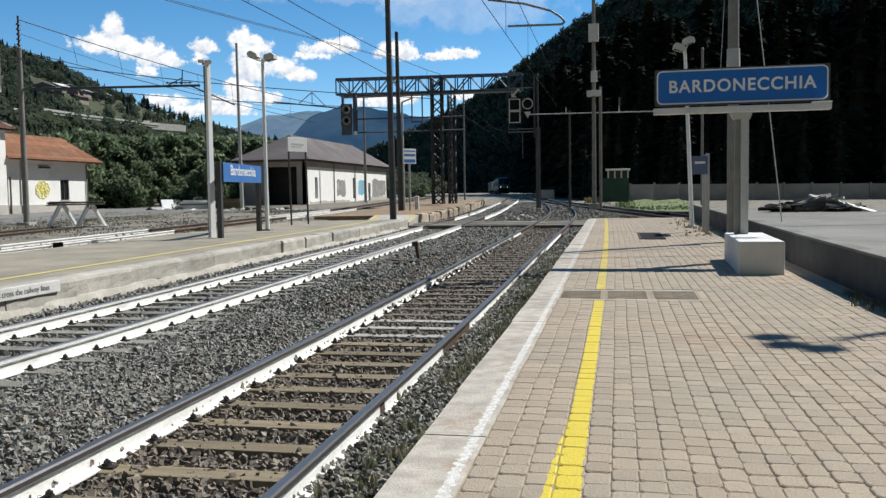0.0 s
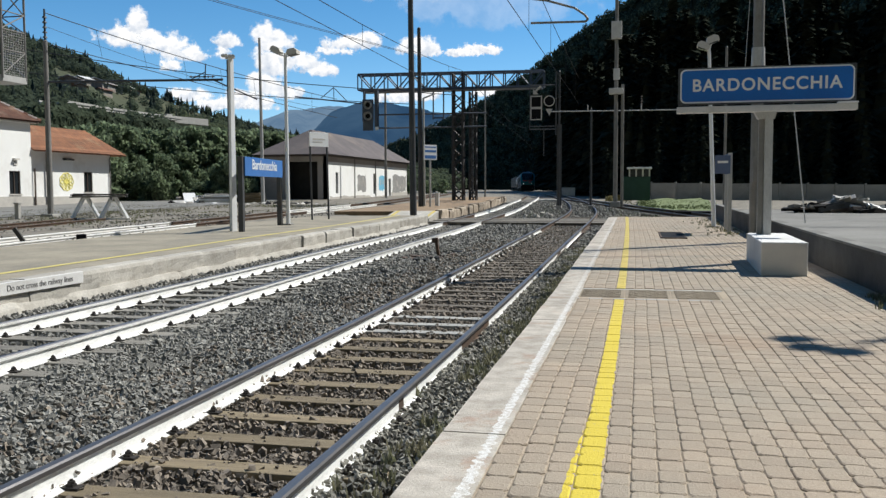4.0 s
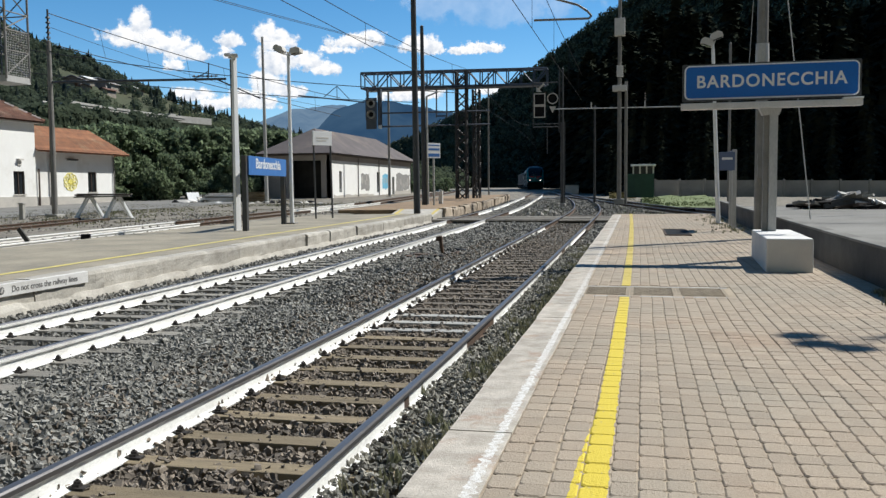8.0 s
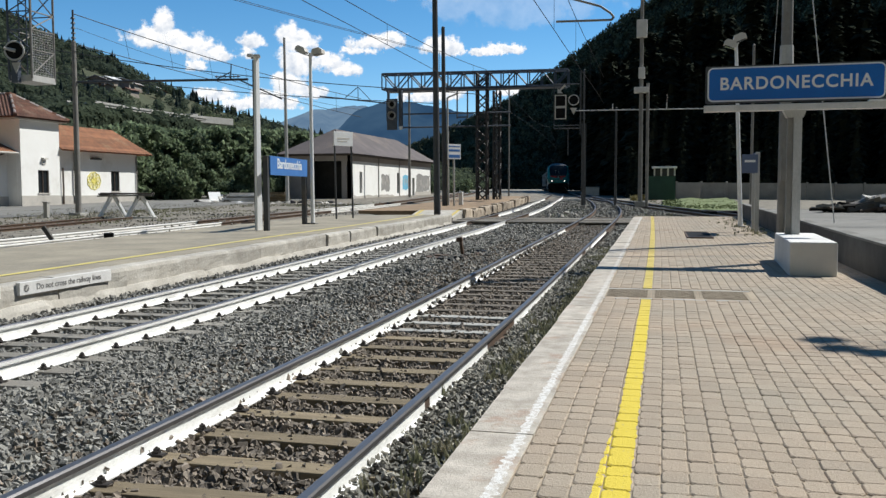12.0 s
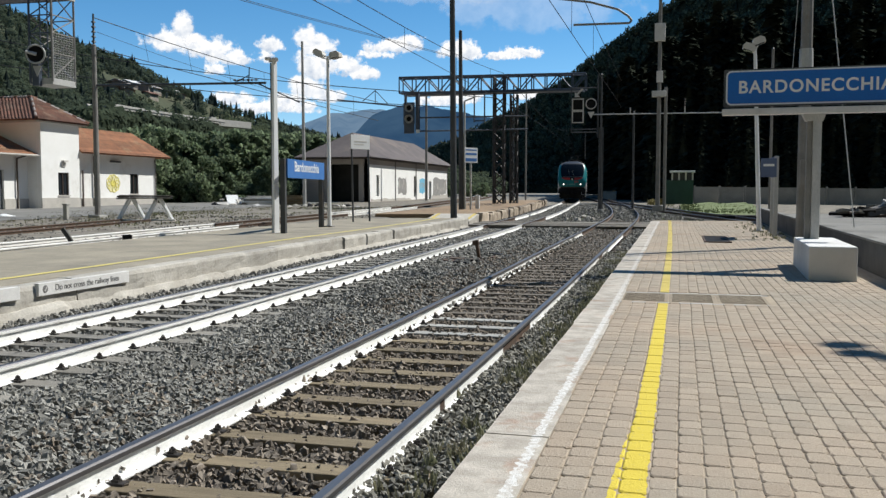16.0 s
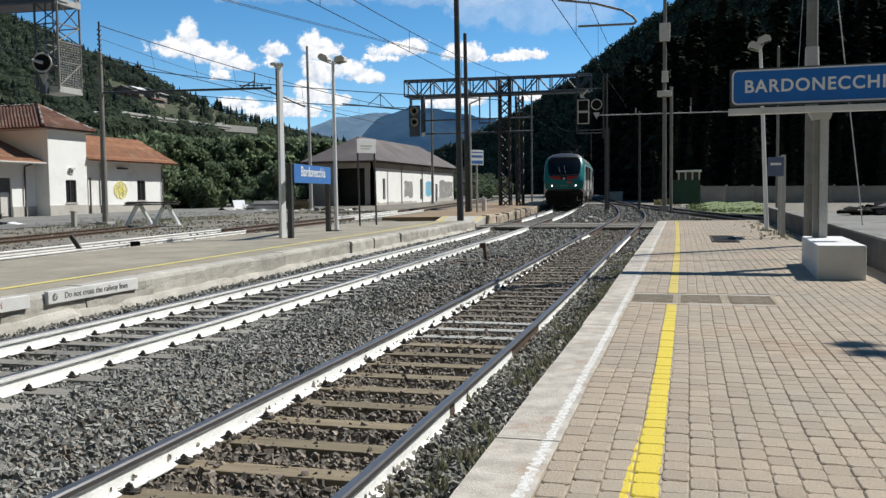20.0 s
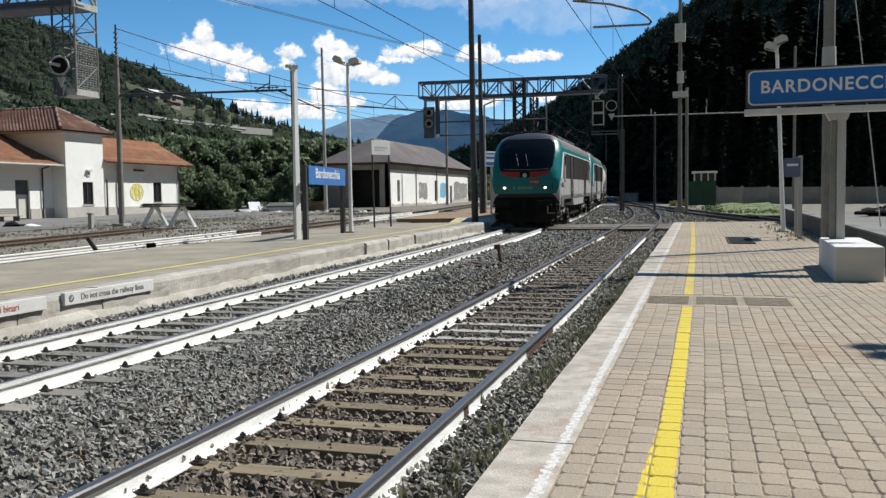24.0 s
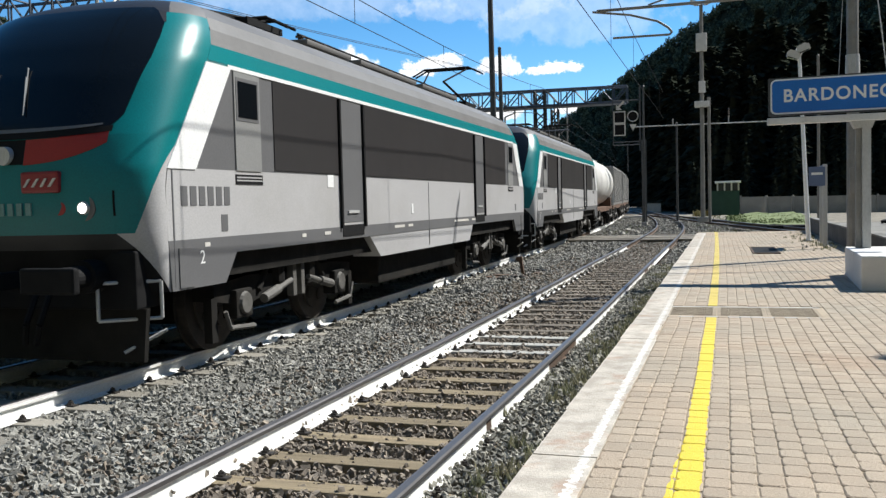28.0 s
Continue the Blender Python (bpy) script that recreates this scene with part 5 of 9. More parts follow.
    for y in (-3.4, -2.6, -0.3, 0.5, 4.4, 5.0):
        for x in (-0.5, 0.5):
            bm = tubes([((x, y, 4.09), (x, y, 4.26), 0.06, 0.04), ((x, y, 4.26), (x, y, 4.29), 0.08)], 8)
            part("roof_insulator", bm, M_BROWNW, L)
    for x in (-0.5, 0.5):
        part("roof_conductor", tubes([((x, -3.5, 4.30), (x, 5.1, 4.30), 0.02)], 6), M_BLACK, L)
    for e, up in ((-1, 0), (1, 1)):
        yb = 6.0 if up else -4.9
        p = part("pantograph", boxes((-0.7, 0.7, yb - 0.5, yb + 0.5, 4.10, 4.19)), M_BLACK, L, "raised pantograph" if up else "folded pantograph")
        top, hd = (4.65, 5.13) if up else (4.24, 4.32)
        segs = [((x, yb + 0.4, 4.2), (x * 0.5, yb - 0.9, top), 0.03) for x in (-0.5, 0.5)] + [((x * 0.5, yb - 0.9, top), (x, yb + 0.35, hd - 0.03), 0.022) for x in (-0.5, 0.5)]
        part("pantograph_arm", tubes(segs, 6), M_BLACK, p)
        hs = []
        for dy in (-0.12, 0.12):
            yy = yb + 0.35 + dy
            hs += [((-0.6, yy, hd), (0.6, yy, hd), 0.03), ((0.6, yy, hd), (0.92, yy, hd - 0.16), 0.022), ((-0.6, yy, hd), (-0.92, yy, hd - 0.16), 0.022)]
        part("pantograph_head", tubes(hs, 6), M_BLACK, p)
    return L, wheels


def wagon(kind, label, length):
    W = empty("tank_wagon" if kind == "tank" else "freight_wagon", label, "wagon", group="wagons of the train")
    h = length / 2
    part("underframe", boxes((-1.2, 1.2, -h + 0.6, h - 0.6, 0.95, 1.2), (-0.35, 0.35, -h + 0.6, h - 0.6, 0.7, 0.96)), M_BROWNW2, W)
    wheels = []
    for yc in (-h + 2.6, h - 2.6):
        bogie(W, yc)
        for e in (-1.4, 1.4):
            wheels.append(wheelset(W, yc + e, 0.46))
    for sgn in (-1, 1):
        coupler(W, sgn, sgn * h)
        segs = [((x, sgn * (h - 0.7), 1.2), (x, sgn * (h - 0.7), 2.3), 0.03) for x in (-1.2, 0, 1.2)] + [((-1.2, sgn * (h - 0.7), z), (1.2, sgn * (h - 0.7), z), 0.03) for z in (1.75, 2.3)]
        part("end_rail", tubes(segs, 6), M_STEEL, W)
    if kind == "tank":
        r = 1.38
        prof = [(-h + 1.0, 0.0), (-h + 1.02, 0.55), (-h + 1.12, 0.95), (-h + 1.35, 1.25), (-h + 1.7, r), (h - 1.7, r), (h - 1.35, 1.25), (h - 1.12, 0.95), (h - 1.02, 0.55), (h - 1.0, 0.0)]
        bm = bmesh.new()
        rings = [[bm.verts.new((math.cos(2 * math.pi * k / 32) * max(q, 0.01), y, 2.62 + math.sin(2 * math.pi * k / 32) * max(q, 0.01))) for k in range(32)] for y, q in prof]
        for a, b in zip(rings, rings[1:]):
            for k in range(32):
                bm.faces.new((a[k], a[(k + 1) % 32], b[(k + 1) % 32], b[k]))
        bmesh.ops.recalc_face_normals(bm, faces=bm.faces[:])
        part("tank", bm, M_TANK, W, "white cylindrical tank", smooth=True)
        for y in (-h * 0.55, 0, h * 0.55):
            bm = bmesh.new()
            tube(bm, (0, y - 0.08, 2.62), (0, y + 0.08, 2.62), r + 0.025, r + 0.025, 32, caps=False)
            part("tank_band", bm, M_TGREY, W)
        part("tank_dome", tubes([((0, 0, 3.95), (0, 0, 4.2), 0.4)], 20), M_TANK, W)
        part("catwalk", boxes((-0.4, 0.4, -h + 2, h - 2, 4.0, 4.04)), M_STEEL, W)
        for s in (-1, 1):
            for y in (-h + 1.9, h - 1.9):
                part("tank_saddle", boxes((min(0.5 * s, 1.2 * s), max(0.5 * s, 1.2 * s), y - 0.2, y + 0.2, 1.2, 1.75)), M_BROWNW2, W)
    else:
        bm = boxes((-1.22, 1.22, -h + 0.9, h - 0.9, 1.22, 3.82), bev=0.03)
        c = part("container", bm, M_BOXGREY, W, "grey corrugated container")
        for s in (-1, 1):
            bm = bmesh.new()
            y = -h + 1.1
            while y < h - 1.3:
                box(bm, min(1.22 * s, 1.26 * s), max(1.22 * s, 1.26 * s), y, y + 0.16, 1.4, 3.68)
                y += 0.32
            part("corrugation", bm, M_BOXGREY, c)
    return W, wheels


# arc length along the main line, for the running train
LY = np.arange(-60.0, 318.0, 0.25)
LX = line_x(MAIN, LY)
LS = np.concatenate([[0], np.cumsum(np.hypot(np.diff(LX), np.diff(LY)))])
# seconds, and how far along the line the leading headlights stand
NOSE = ((0, 212.0), (3, 190.0), (6, 166.5), (9, 143.5), (12, 121.5), (15, 99.8), (18, 79.0), (21, 58.4), (24, 37.3), (25, 29.8), (25.5, 26.1), (26, 22.4), (26.5, 18.6), (27, 14.7), (27.5, 10.9), (28, 7.1))


def nose_y(t):
    ts = np.array([k for k, _ in NOSE])
    ps = np.array([v for _, v in NOSE])
    return float(np.mean([np.interp(min(28, max(0, t + d)), ts, ps) for d in (-0.5, -0.25, 0, 0.25, 0.5)])) if 0.6 < t < 27.4 else float(np.interp(t, ts, ps))


def s_of(y):
    return float(np.interp(y, LY, LS))


def on_line(s):
    return float(np.interp(s, LS, LX)), float(np.interp(s, LS, LY))


def train_rows(back, half):
    """Rows of walk() for a vehicle whose middle runs `back` metres behind the leading headlights, on bogies `half` apart from it."""
    rows = []
    for k in range(0, 57):
        t = k * 0.5
        s = s_of(nose_y(t)) + back
        (xa, ya), (xb, yb) = on_line(s - half), on_line(s + half)
        za, zb = g(ya) - 0.3, g(yb) - 0.3
        yaw = math.degrees(math.atan2(-(xb - xa), yb - ya))
        pitch = math.degrees(math.atan2(zb - za, math.hypot(xb - xa, yb - ya)))
        rows.append((t, pose((xa + xb) / 2, (ya + yb) / 2, (za + zb) / 2, pitch, 0, yaw)))
    return rows


def wheel_rows(y, r):
    rows, last = [], None
    s0 = s_of(nose_y(0.0))
    for k in range(0, 28 * 30 + 1):
        t = k / 30
        turn = (s0 - s_of(nose_y(t))) / r
        if last is None or turn - last > radians(52) or k == 28 * 30:
            rows.append((t, Matrix.Translation((0, y, r)) @ Matrix.Rotation(turn, 4, "X")))
            last = turn
    return rows


loco_a, wheels_a = locomotive("teal and grey electric locomotive with white stripes, leading the freight train")
loco_b, wheels_b = locomotive("teal and grey electric locomotive coupled second in the freight train")
tank, wheels_t = wagon("tank", "white tank wagon coupled behind the locomotives", 14.0)
cars = [wagon("box", "flat wagon with a grey corrugated container in the freight train", 15.0) for _ in range(3)]
TRAIN = [(loco_a, wheels_a, 8.9, 5.35, 0.575), (loco_b, wheels_b, 8.9 + 19.1, 5.35, 0.575), (tank, wheels_t, 8.9 + 19.1 + 16.6, 4.4, 0.46)]
back = 8.9 + 19.1 + 16.6 + 14.6
for w, ws in cars:
    TRAIN.append((w, ws, back, 4.9, 0.46))
    back += 15.1


def motions():
    for thing, wheels, back, half, r in TRAIN:
        walk(thing, train_rows(back, half))
        for w in wheels:
            walk(w, wheel_rows(w.matrix_basis.translation.y, r))

# ---- platform things ----
def station_sign():
    S = empty("station_sign", "large blue station name board with white lettering on a steel post", "sign", pose(2.09, 15.75, 0, 0, 0, -1.4))
    w = 1.41
    def rounded(hw, z0, z1, r, n=5):
        pts = []
        for cx, cz, a0 in ((hw - r, z0 + r, -90), (hw - r, z1 - r, 0), (-hw + r, z1 - r, 90), (-hw + r, z0 + r, 180)):
            for k in range(n + 1):
                a = radians(a0 + 90 * k / n)
                pts.append((cx + r * math.cos(a), cz + r * math.sin(a)))
        return pts
    for nm, hw, z0, z1, r, ya, yb, mt, lb in (("back_panel", w, 2.70, 3.32, 0.02, 0.02, 0.05, M_STEEL_D, "dark metal back panel"), ("white_border", w - 0.035, 2.725, 3.295, 0.09, -0.012, 0.02, M_SIGNW, ""), ("blue_face", w - 0.06, 2.75, 3.27, 0.07, -0.02, -0.011, M_BLUE, "blue enamel face")):
        bm = bmesh.new()
        prism(bm, rounded(hw, z0, z1, r), "y", ya, yb)
        part(nm, bm, mt, S, lb)
    lettering("lettering", "BARDONECCHIA", 0.288, M_SIGNW, S, pose(0.0, -0.0225, 3.01, 90, 0, 0), "white capital letters", 0.002, squeeze=0.97, bold=0.006, spacing=1.13)
    part("light_trough", boxes((-w - 0.02, w, -0.13, 0.07, 2.555, 2.66), bev=0.012), M_CONC_L, S, "pale metal lighting trough under the board")
    part("trough_cap", boxes((w - 0.30, w + 0.005, -0.16, 0.0, 2.662, 2.69), bev=0.006), M_SIGNW, S)
    bm = bmesh.new()
    prism(bm, [(-0.17, 2.555), (0.19, 2.555), (0.15, 2.44), (-0.11, 2.44)], "y", -0.05, 0.16)
    part("bracket", bm, M_STEEL, S, "flared steel head of the post")
    bm = boxes((0.0, 0.13, -0.04, 0.12, 0.3, 2.48), bev=0.01)
    part("post", bm, M_STEEL, S, "pale square steel post")
    # Darker steel strip paints the post's left half as shaded.
    part("post_side", boxes((-0.09, -0.002, 0.02, 0.12, 0.3, 2.46), bev=0.006), M_STEEL_M, S)
    return S


station_sign()
bm = boxes((-0.32, 0.32, 0, 2.75, 0, 0.505), bev=0.025)
blk = part("concrete_block", bm, M_CONC_L)
blk.matrix_basis = pose(2.1, 13.53, 0.002, 0, 0, -2.5)
tagged(blk, "pale rectangular concrete foundation block on the platform", "concrete block")


def overhead_mast(name, label, x, y, h, r0, r1, material=M_STEEL_M, zb=-0.6, lean=0.0, foot=True, group="overhead line masts"):
    m = empty(name, label, "mast", pose(x, y, g(y), 0, lean, 0), group)
    part("shaft", tubes([((0, 0, zb), (0, 0, h), r0, r1)], 12), material, m)
    part("cap", tubes([((0, 0, h), (0, 0, h + 0.06), r1 * 1.15, r1 * 0.4)], 10), material, m)
    if foot:
        part("foot", boxes((-r0 * 2.2, r0 * 2.2, -r0 * 2.2, r0 * 2.2, zb, zb + 0.35), bev=0.03), M_CONC, m)
    return m


def insulator(parent, p, q, n=5):
    p, q = Vector(p), Vector(q)
    segs = [(p, q, 0.025)]
    for k in range(n):
        c = p.lerp(q, (k + 0.5) / n)
        d = (q - p).normalized() * 0.02
        segs.append((c - d, c + d, 0.075, 0.05))
    return part("insulator", tubes(segs, 8), M_BROWNW, parent)


# mast beside the name board, with its arm over the near track and stays
ms = overhead_mast("overhead_mast", "grey steel overhead line mast behind the concrete block", 2.61, 20.9, 9.5, 0.13, 0.11, zb=-0.02, foot=False)
part("collar", tubes([((0, 0, 3.9), (0, 0, 4.3), 0.15, 0.14)], 12), M_STEEL, ms)
part("side_box", boxes((-0.09, 0.09, -0.22, -0.12, 1.35, 1.9), bev=0.01), M_STEEL_M, ms)
part("arm_tube", tubes([((0, 0, 5.68), (-5.3, -0.8, 5.52), 0.035), ((0, 0, 6.9), (-4.2, -0.6, 5.6), 0.02)], 8), M_STEEL_M, ms)
insulator(ms, (-0.2, 0, 5.68), (-0.75, -0.1, 5.66))
arm = [(-4.96, -0.7, 4.92), (-3.75, -0.5, 4.94), (-3.70, -0.48, 5.0), (-3.78, -0.48, 5.1), (-4.0, -0.5, 5.25), (-4.6, -0.6, 5.42), (-5.4, -0.75, 5.52)]
part("registration_arm", tubes([(a, b, 0.026) for a, b in zip(arm, arm[1:])], 8), M_STEEL_M, ms, "curved registration arm")
part("stay_wire", tubes([((0.05, 0, 9.2), (0.82, -1.4, 0.42), 0.012)], 6), M_STEEL, ms)
part("stay_wire", tubes([((0.0, 0.1, 9.2), (-0.30, 0.1, 3.1), 0.008)], 6), M_STEEL, ms)
part("stay_anchor", boxes((0.72, 0.92, -1.5, -1.3, 0.3, 0.48), bev=0.02), M_STEEL_M, ms)


def flood_lamp(name, label, x, y, h, r, heads, lean=0.0, material=M_SIGNW, z=None, turn=0):
    L = empty(name, label, "lamp", pose(x, y, g(y) if z is None else z, 0, lean, turn), "platform lamps")
    part("pole", tubes([((0, 0, -0.05), (0, 0, h), r, r * 0.7)], 12), material, L)
    part("base_plate", boxes((-r * 2, r * 2, -r * 2, r * 2, -0.05, 0.03), bev=0.01), M_STEEL_M, L)
    for dx, dz, tilt in heads:
        bm = bmesh.new()
        prism(bm, [(-0.17, -0.07), (0.17, -0.10), (0.19, 0.02), (0.10, 0.11), (-0.12, 0.11), (-0.18, 0.03)], "y", -0.16, 0.16)
        hd = part("lamp_head", bm, M_SIGNP, L, "pale flood-lamp head")
        hd.matrix_basis = pose(dx, 0, h + dz, 0, tilt, 0)
        bm = boxes((-0.14, 0.14, -0.13, 0.13, -0.105, -0.085))
        part("lamp_glass", bm, M_GLASS_D, hd)
        part("lamp_arm", tubes([((0, 0, h - 0.12), (dx, 0, h + dz - 0.06), 0.022)], 6), material, L)
    return L


flood_lamp("flood_lamp", "leaning pale steel pole with two flood lamps by the back wall", 2.28, 27.55, 5.35, 0.068, ((-0.16, 0.0, 20), (0.10, 0.16, -22)), lean=-2.4)
# Out of view; set far and high so its heads' shadows fall soft.
yl_ = empty("flood_lamp", "tall steel pole with three round lamps on the upper yard", "lamp", pose(9.35, 14.4, 0.45), "platform lamps")
part("pole", tubes([((0, 0, -0.05), (0, 0, 11.15), 0.09, 0.06)], 12), M_SIGNW, yl_)
part("base_plate", boxes((-0.14, 0.14, -0.14, 0.14, -0.05, 0.03), bev=0.01), M_STEEL_M, yl_)
for dx, dy in ((-0.77, -0.11), (-0.72, -0.50), (-0.46, -0.66)):
    hd = part("lamp_head", tubes([((dx, dy, 10.98), (dx, dy, 11.10), 0.18, 0.15), ((dx, dy, 11.10), (dx, dy, 11.16), 0.15, 0.05)], 20), M_SIGNP, yl_, "round pale lamp head")
    part("lamp_glass", tubes([((dx, dy, 10.965), (dx, dy, 10.98), 0.15, 0.16)], 20), M_GLASS_D, hd)
    part("lamp_arm", tubes([((0, 0, 11.1), (dx, dy, 11.14), 0.022)], 6), M_SIGNW, yl_)
ps = overhead_mast("post", "thin grey steel post behind the platform lamp", 3.5, 37.6, 6.7, 0.06, 0.05, zb=-0.6, foot=False, group="")

sg = empty("platform_sign", "small blue platform sign on two pale posts by the back wall", "sign", pose(2.36, 24.6, g(24.6)), "")
part("post", boxes((-0.05, 0.05, -0.72, -0.60, -0.05, 2.08), bev=0.008), M_STEEL, sg)
part("post", boxes((0.0, 0.10, 0.60, 0.72, -0.05, 2.08), bev=0.008), M_STEEL, sg)
part("panel", boxes((-0.02, 0.03, -0.60, 0.60, 1.55, 2.08), bev=0.006), M_BLUE_P, sg, "blue sign panel")
part("panel", boxes((-0.38, 0.0, -0.75, -0.71, 1.55, 2.02), bev=0.006), M_BLUE_P, sg, "blue end panel")
part("lettering_bar", boxes((-0.32, -0.06, -0.755, -0.75, 1.82, 1.88)), M_SIGNW, sg)

# cables strung high over the platform, out of view, placed to cast the shadow lines on the paving
for end in ((14.0, 23.2, 8.2), (14.0, 28.6, 8.2)):
    top = Vector((2.5, 20.8, 9.4))
    c = rope(bmesh.new(), [top.lerp(Vector(end), k / 24) - Vector((0, 0, 1.2 * k / 24 * (1 - k / 24))) for k in range(25)], 0.05, 8)
    tagged(part("overhead_cable", c, M_WIRE), "thick dark cable strung high across the platform", "cable", "overhead cables")

# short rail post between the tracks
st = empty("track_marker", "short dark rail stump leaning between the tracks", "marker post", pose(-4.74, 21.4, g(21.4) - 0.5, 0, -9, 0))
part("stump", boxes((-0.04, 0.035, -0.05, 0.05, 0, 0.48), (-0.10, 0.05, -0.06, 0.06, 0.40, 0.51), bev=0.012), M_RUST, st)
part("foot", boxes((-0.25, 0.4, -0.2, 0.2, -0.05, 0.06), bev=0.02), M_RUST, st)

for k, (x, y, l_, w_, turn, mt) in enumerate(((-4.95, 20.9, 0.42, 0.10, 20, M_RUST), (-4.55, 20.6, 0.36, 0.08, 75, M_BLACK), (-5.15, 20.3, 0.30, 0.12, -35, M_RUST), (-4.25, 22.4, 0.35, 0.22, 40, M_BLACK), (-4.8, 20.0, 0.25, 0.07, 5, M_BLACK))):
    o = part("scrap_iron", boxes((-l_, l_, -w_, w_, 0, 0.05), bev=0.01), mt)
    o.matrix_basis = pose(x, y, g(y) - 0.455, 3, 4, turn)
    tagged(o, "flat piece of dark scrap iron lying on the ballast", "scrap", "scrap iron on the ballast")

# ---- far platform things ----
pa = empty("camera_pole", "tall pale square steel pole with small cameras on the far platform", "pole", pose(-11.4, 23.9, g(23.9), 0, 0, -22))
bm = boxes((-0.03, 0.07, -0.11, 0.09, -0.05, 4.98), bev=0.01)
for v in bm.verts:
    v.co.y *= 1 - 0.35 * max(0.0, v.co.z) / 5
part("pole", bm, M_SIGNW, pa)
part("back_channel", boxes((-0.11, -0.032, -0.05, 0.05, -0.05, 4.9), bev=0.006), M_STEEL_D, pa)
for dx, dz in ((-0.16, 0.02), (0.12, -0.02)):
    part("camera_head", tubes([((dx - 0.1, -0.05, 5.02 + dz), (dx + 0.1, -0.1, 4.99 + dz), 0.055)], 10), M_SIGNP, pa)
part("head_bracket", boxes((-0.18, 0.16, -0.03, 0.03, 4.93, 4.99)), M_STEEL, pa)
bs = empty("station_sign", "blue station name board between two dark posts on the far platform", "sign", pose(-11.25, 25.6, g(25.6), 0, 0, 7.0))
for y in (-2.0, 2.0):
    part("post", boxes((-0.07, 0.07, y - 0.09, y + 0.09, -0.05, 2.12), bev=0.01), M_STEEL_D, bs)
part("board", boxes((0.075, 0.115, -1.95, 2.0, 1.57, 2.12), bev=0.008), M_BLUE_L, bs, "faded blue board")
lettering("lettering", "Bardonecchia", 0.42, M_SIGNW, bs, Matrix.Translation((0.12, 0.0, 1.90)) @ Matrix.Rotation(radians(90), 4, "Z") @ Matrix.Rotation(radians(90), 4, "X"), "white lettering", 0.003, squeeze=1.15, bold=0.004)
flood_lamp("flood_lamp", "pale steel pole with twin flood lamps on the far platform", -11.27, 27.75, 5.62, 0.07, ((-0.30, 0.10, 25), (0.27, 0.02, -12)), lean=-0.2)
ws = empty("notice_board", "faded white notice board on two thin dark posts", "notice board", pose(-11.76, 32.2, g(32.2), 0, 0, 58))
for x in (-0.40, 0.40):
    part("post", tubes([((x, 0, -0.05), (x - 0.07, 0, 3.3), 0.035)], 8), M_STEEL_D, ws)
part("panel", boxes((-0.52, 0.38, -0.05, -0.01, 2.74, 3.28), bev=0.008), M_SIGNW, ws, "faded white panel")
for bb in ((-0.36, 0.22, -0.056, -0.05, 3.0, 3.05), (-0.36, 0.1, -0.056, -0.05, 2.9, 2.94)):
    part("lettering_bar", boxes(bb), M_SIGNP, ws)
ss = empty("notice_board", "small white notice board on a single post by the island", "notice board", pose(-11.6, 50.1, g(50.1), 0, 0, 54))
part("post", tubes([((0, 0, -0.1), (0, 0, 2.7), 0.06)], 8), M_STEEL, ss)
part("panel", boxes((-0.48, 0.48, -0.05, 0.0, 2.66, 3.52), bev=0.008), M_SIGNW, ss, "white panel with blue stripes")
for bb in ((-0.42, 0.42, -0.056, -0.05, 3.36, 3.42), (-0.42, 0.42, -0.056, -0.05, 3.1, 3.22), (-0.42, 0.42, -0.056, -0.05, 2.74, 2.92)):
    part("lettering_bar", boxes(bb), M_BLUE_L, ss)
wp = part("marker_post", boxes((-0.12, 0.12, -0.1, 0.1, -0.1, 0.75), bev=0.03), M_CONC_L)
wp.matrix_basis = pose(-11.7, 52.4, g(52.4))
tagged(wp, "short white concrete marker post on the island", "marker post")

# warning boards on the platform face
for y0, y1, txt, mt, nm in ((10.34, 12.42, "Do not cross the railway lines", M_TEXT, "lettering"), (7.75, 9.98, "Non attraversare i binari", M_REDTXT, "lettering")):
    wbd = empty("warning_board", "long white warning board on the stone platform face", "sign", pose(-8.525, (y0 + y1) / 2, -0.072), "warning boards")
    l = (y1 - y0) / 2
    part("panel", boxes((-0.04, 0.03, -l, l, -0.09, 0.085), bev=0.004), M_CONC_L, wbd, "white painted panel")
    lettering(nm, txt, 0.124, mt, wbd, Matrix.Translation((0.033, 0.03 if y0 > 10 else 0.0, 0.0)) @ Matrix.Rotation(radians(90), 4, "Z") @ Matrix.Rotation(radians(90), 4, "X"), "", 0.002, bold=0.0, squeeze=0.98)
    if y0 > 10:
        bm = bmesh.new()
        tube(bm, (0.028, -l + 0.13, 0), (0.034, -l + 0.13, 0), 0.052, 0.052, 16)
        part("pictogram_disc", bm, M_TEXT, wbd)
        part("pictogram_bar", tubes([((0.034, -l + 0.11, -0.03), (0.036, -l + 0.15, 0.03), 0.012)], 6), M_SIGNP, wbd)

# ---- overhead line: masts, portal, signals, wires ----
overhead_mast("overhead_mast", "tall dark steel overhead line mast at the far platform's end", -9.5, 37.75, 13.0, 0.15, 0.10, M_STEEL_D, lean=-0.5)
mc = overhead_mast("overhead_mast", "tall grey steel mast behind the far platform", -12.2, 50.3, 10.2, 0.16, 0.10, M_STEEL_D, lean=-0.4)
part("side_rail", tubes([((0.22, 0, 0.0), (0.22, 0, 6.2), 0.06), ((0.22, 0, 6.2), (0.9, 0, 6.45), 0.045)], 8), M_STEEL, mc)
ma = overhead_mast("overhead_mast", "grey overhead line mast in the yard with a long cross arm", -29.3, 40.3, 8.6, 0.16, 0.11, M_STEEL_M, zb=-0.5)
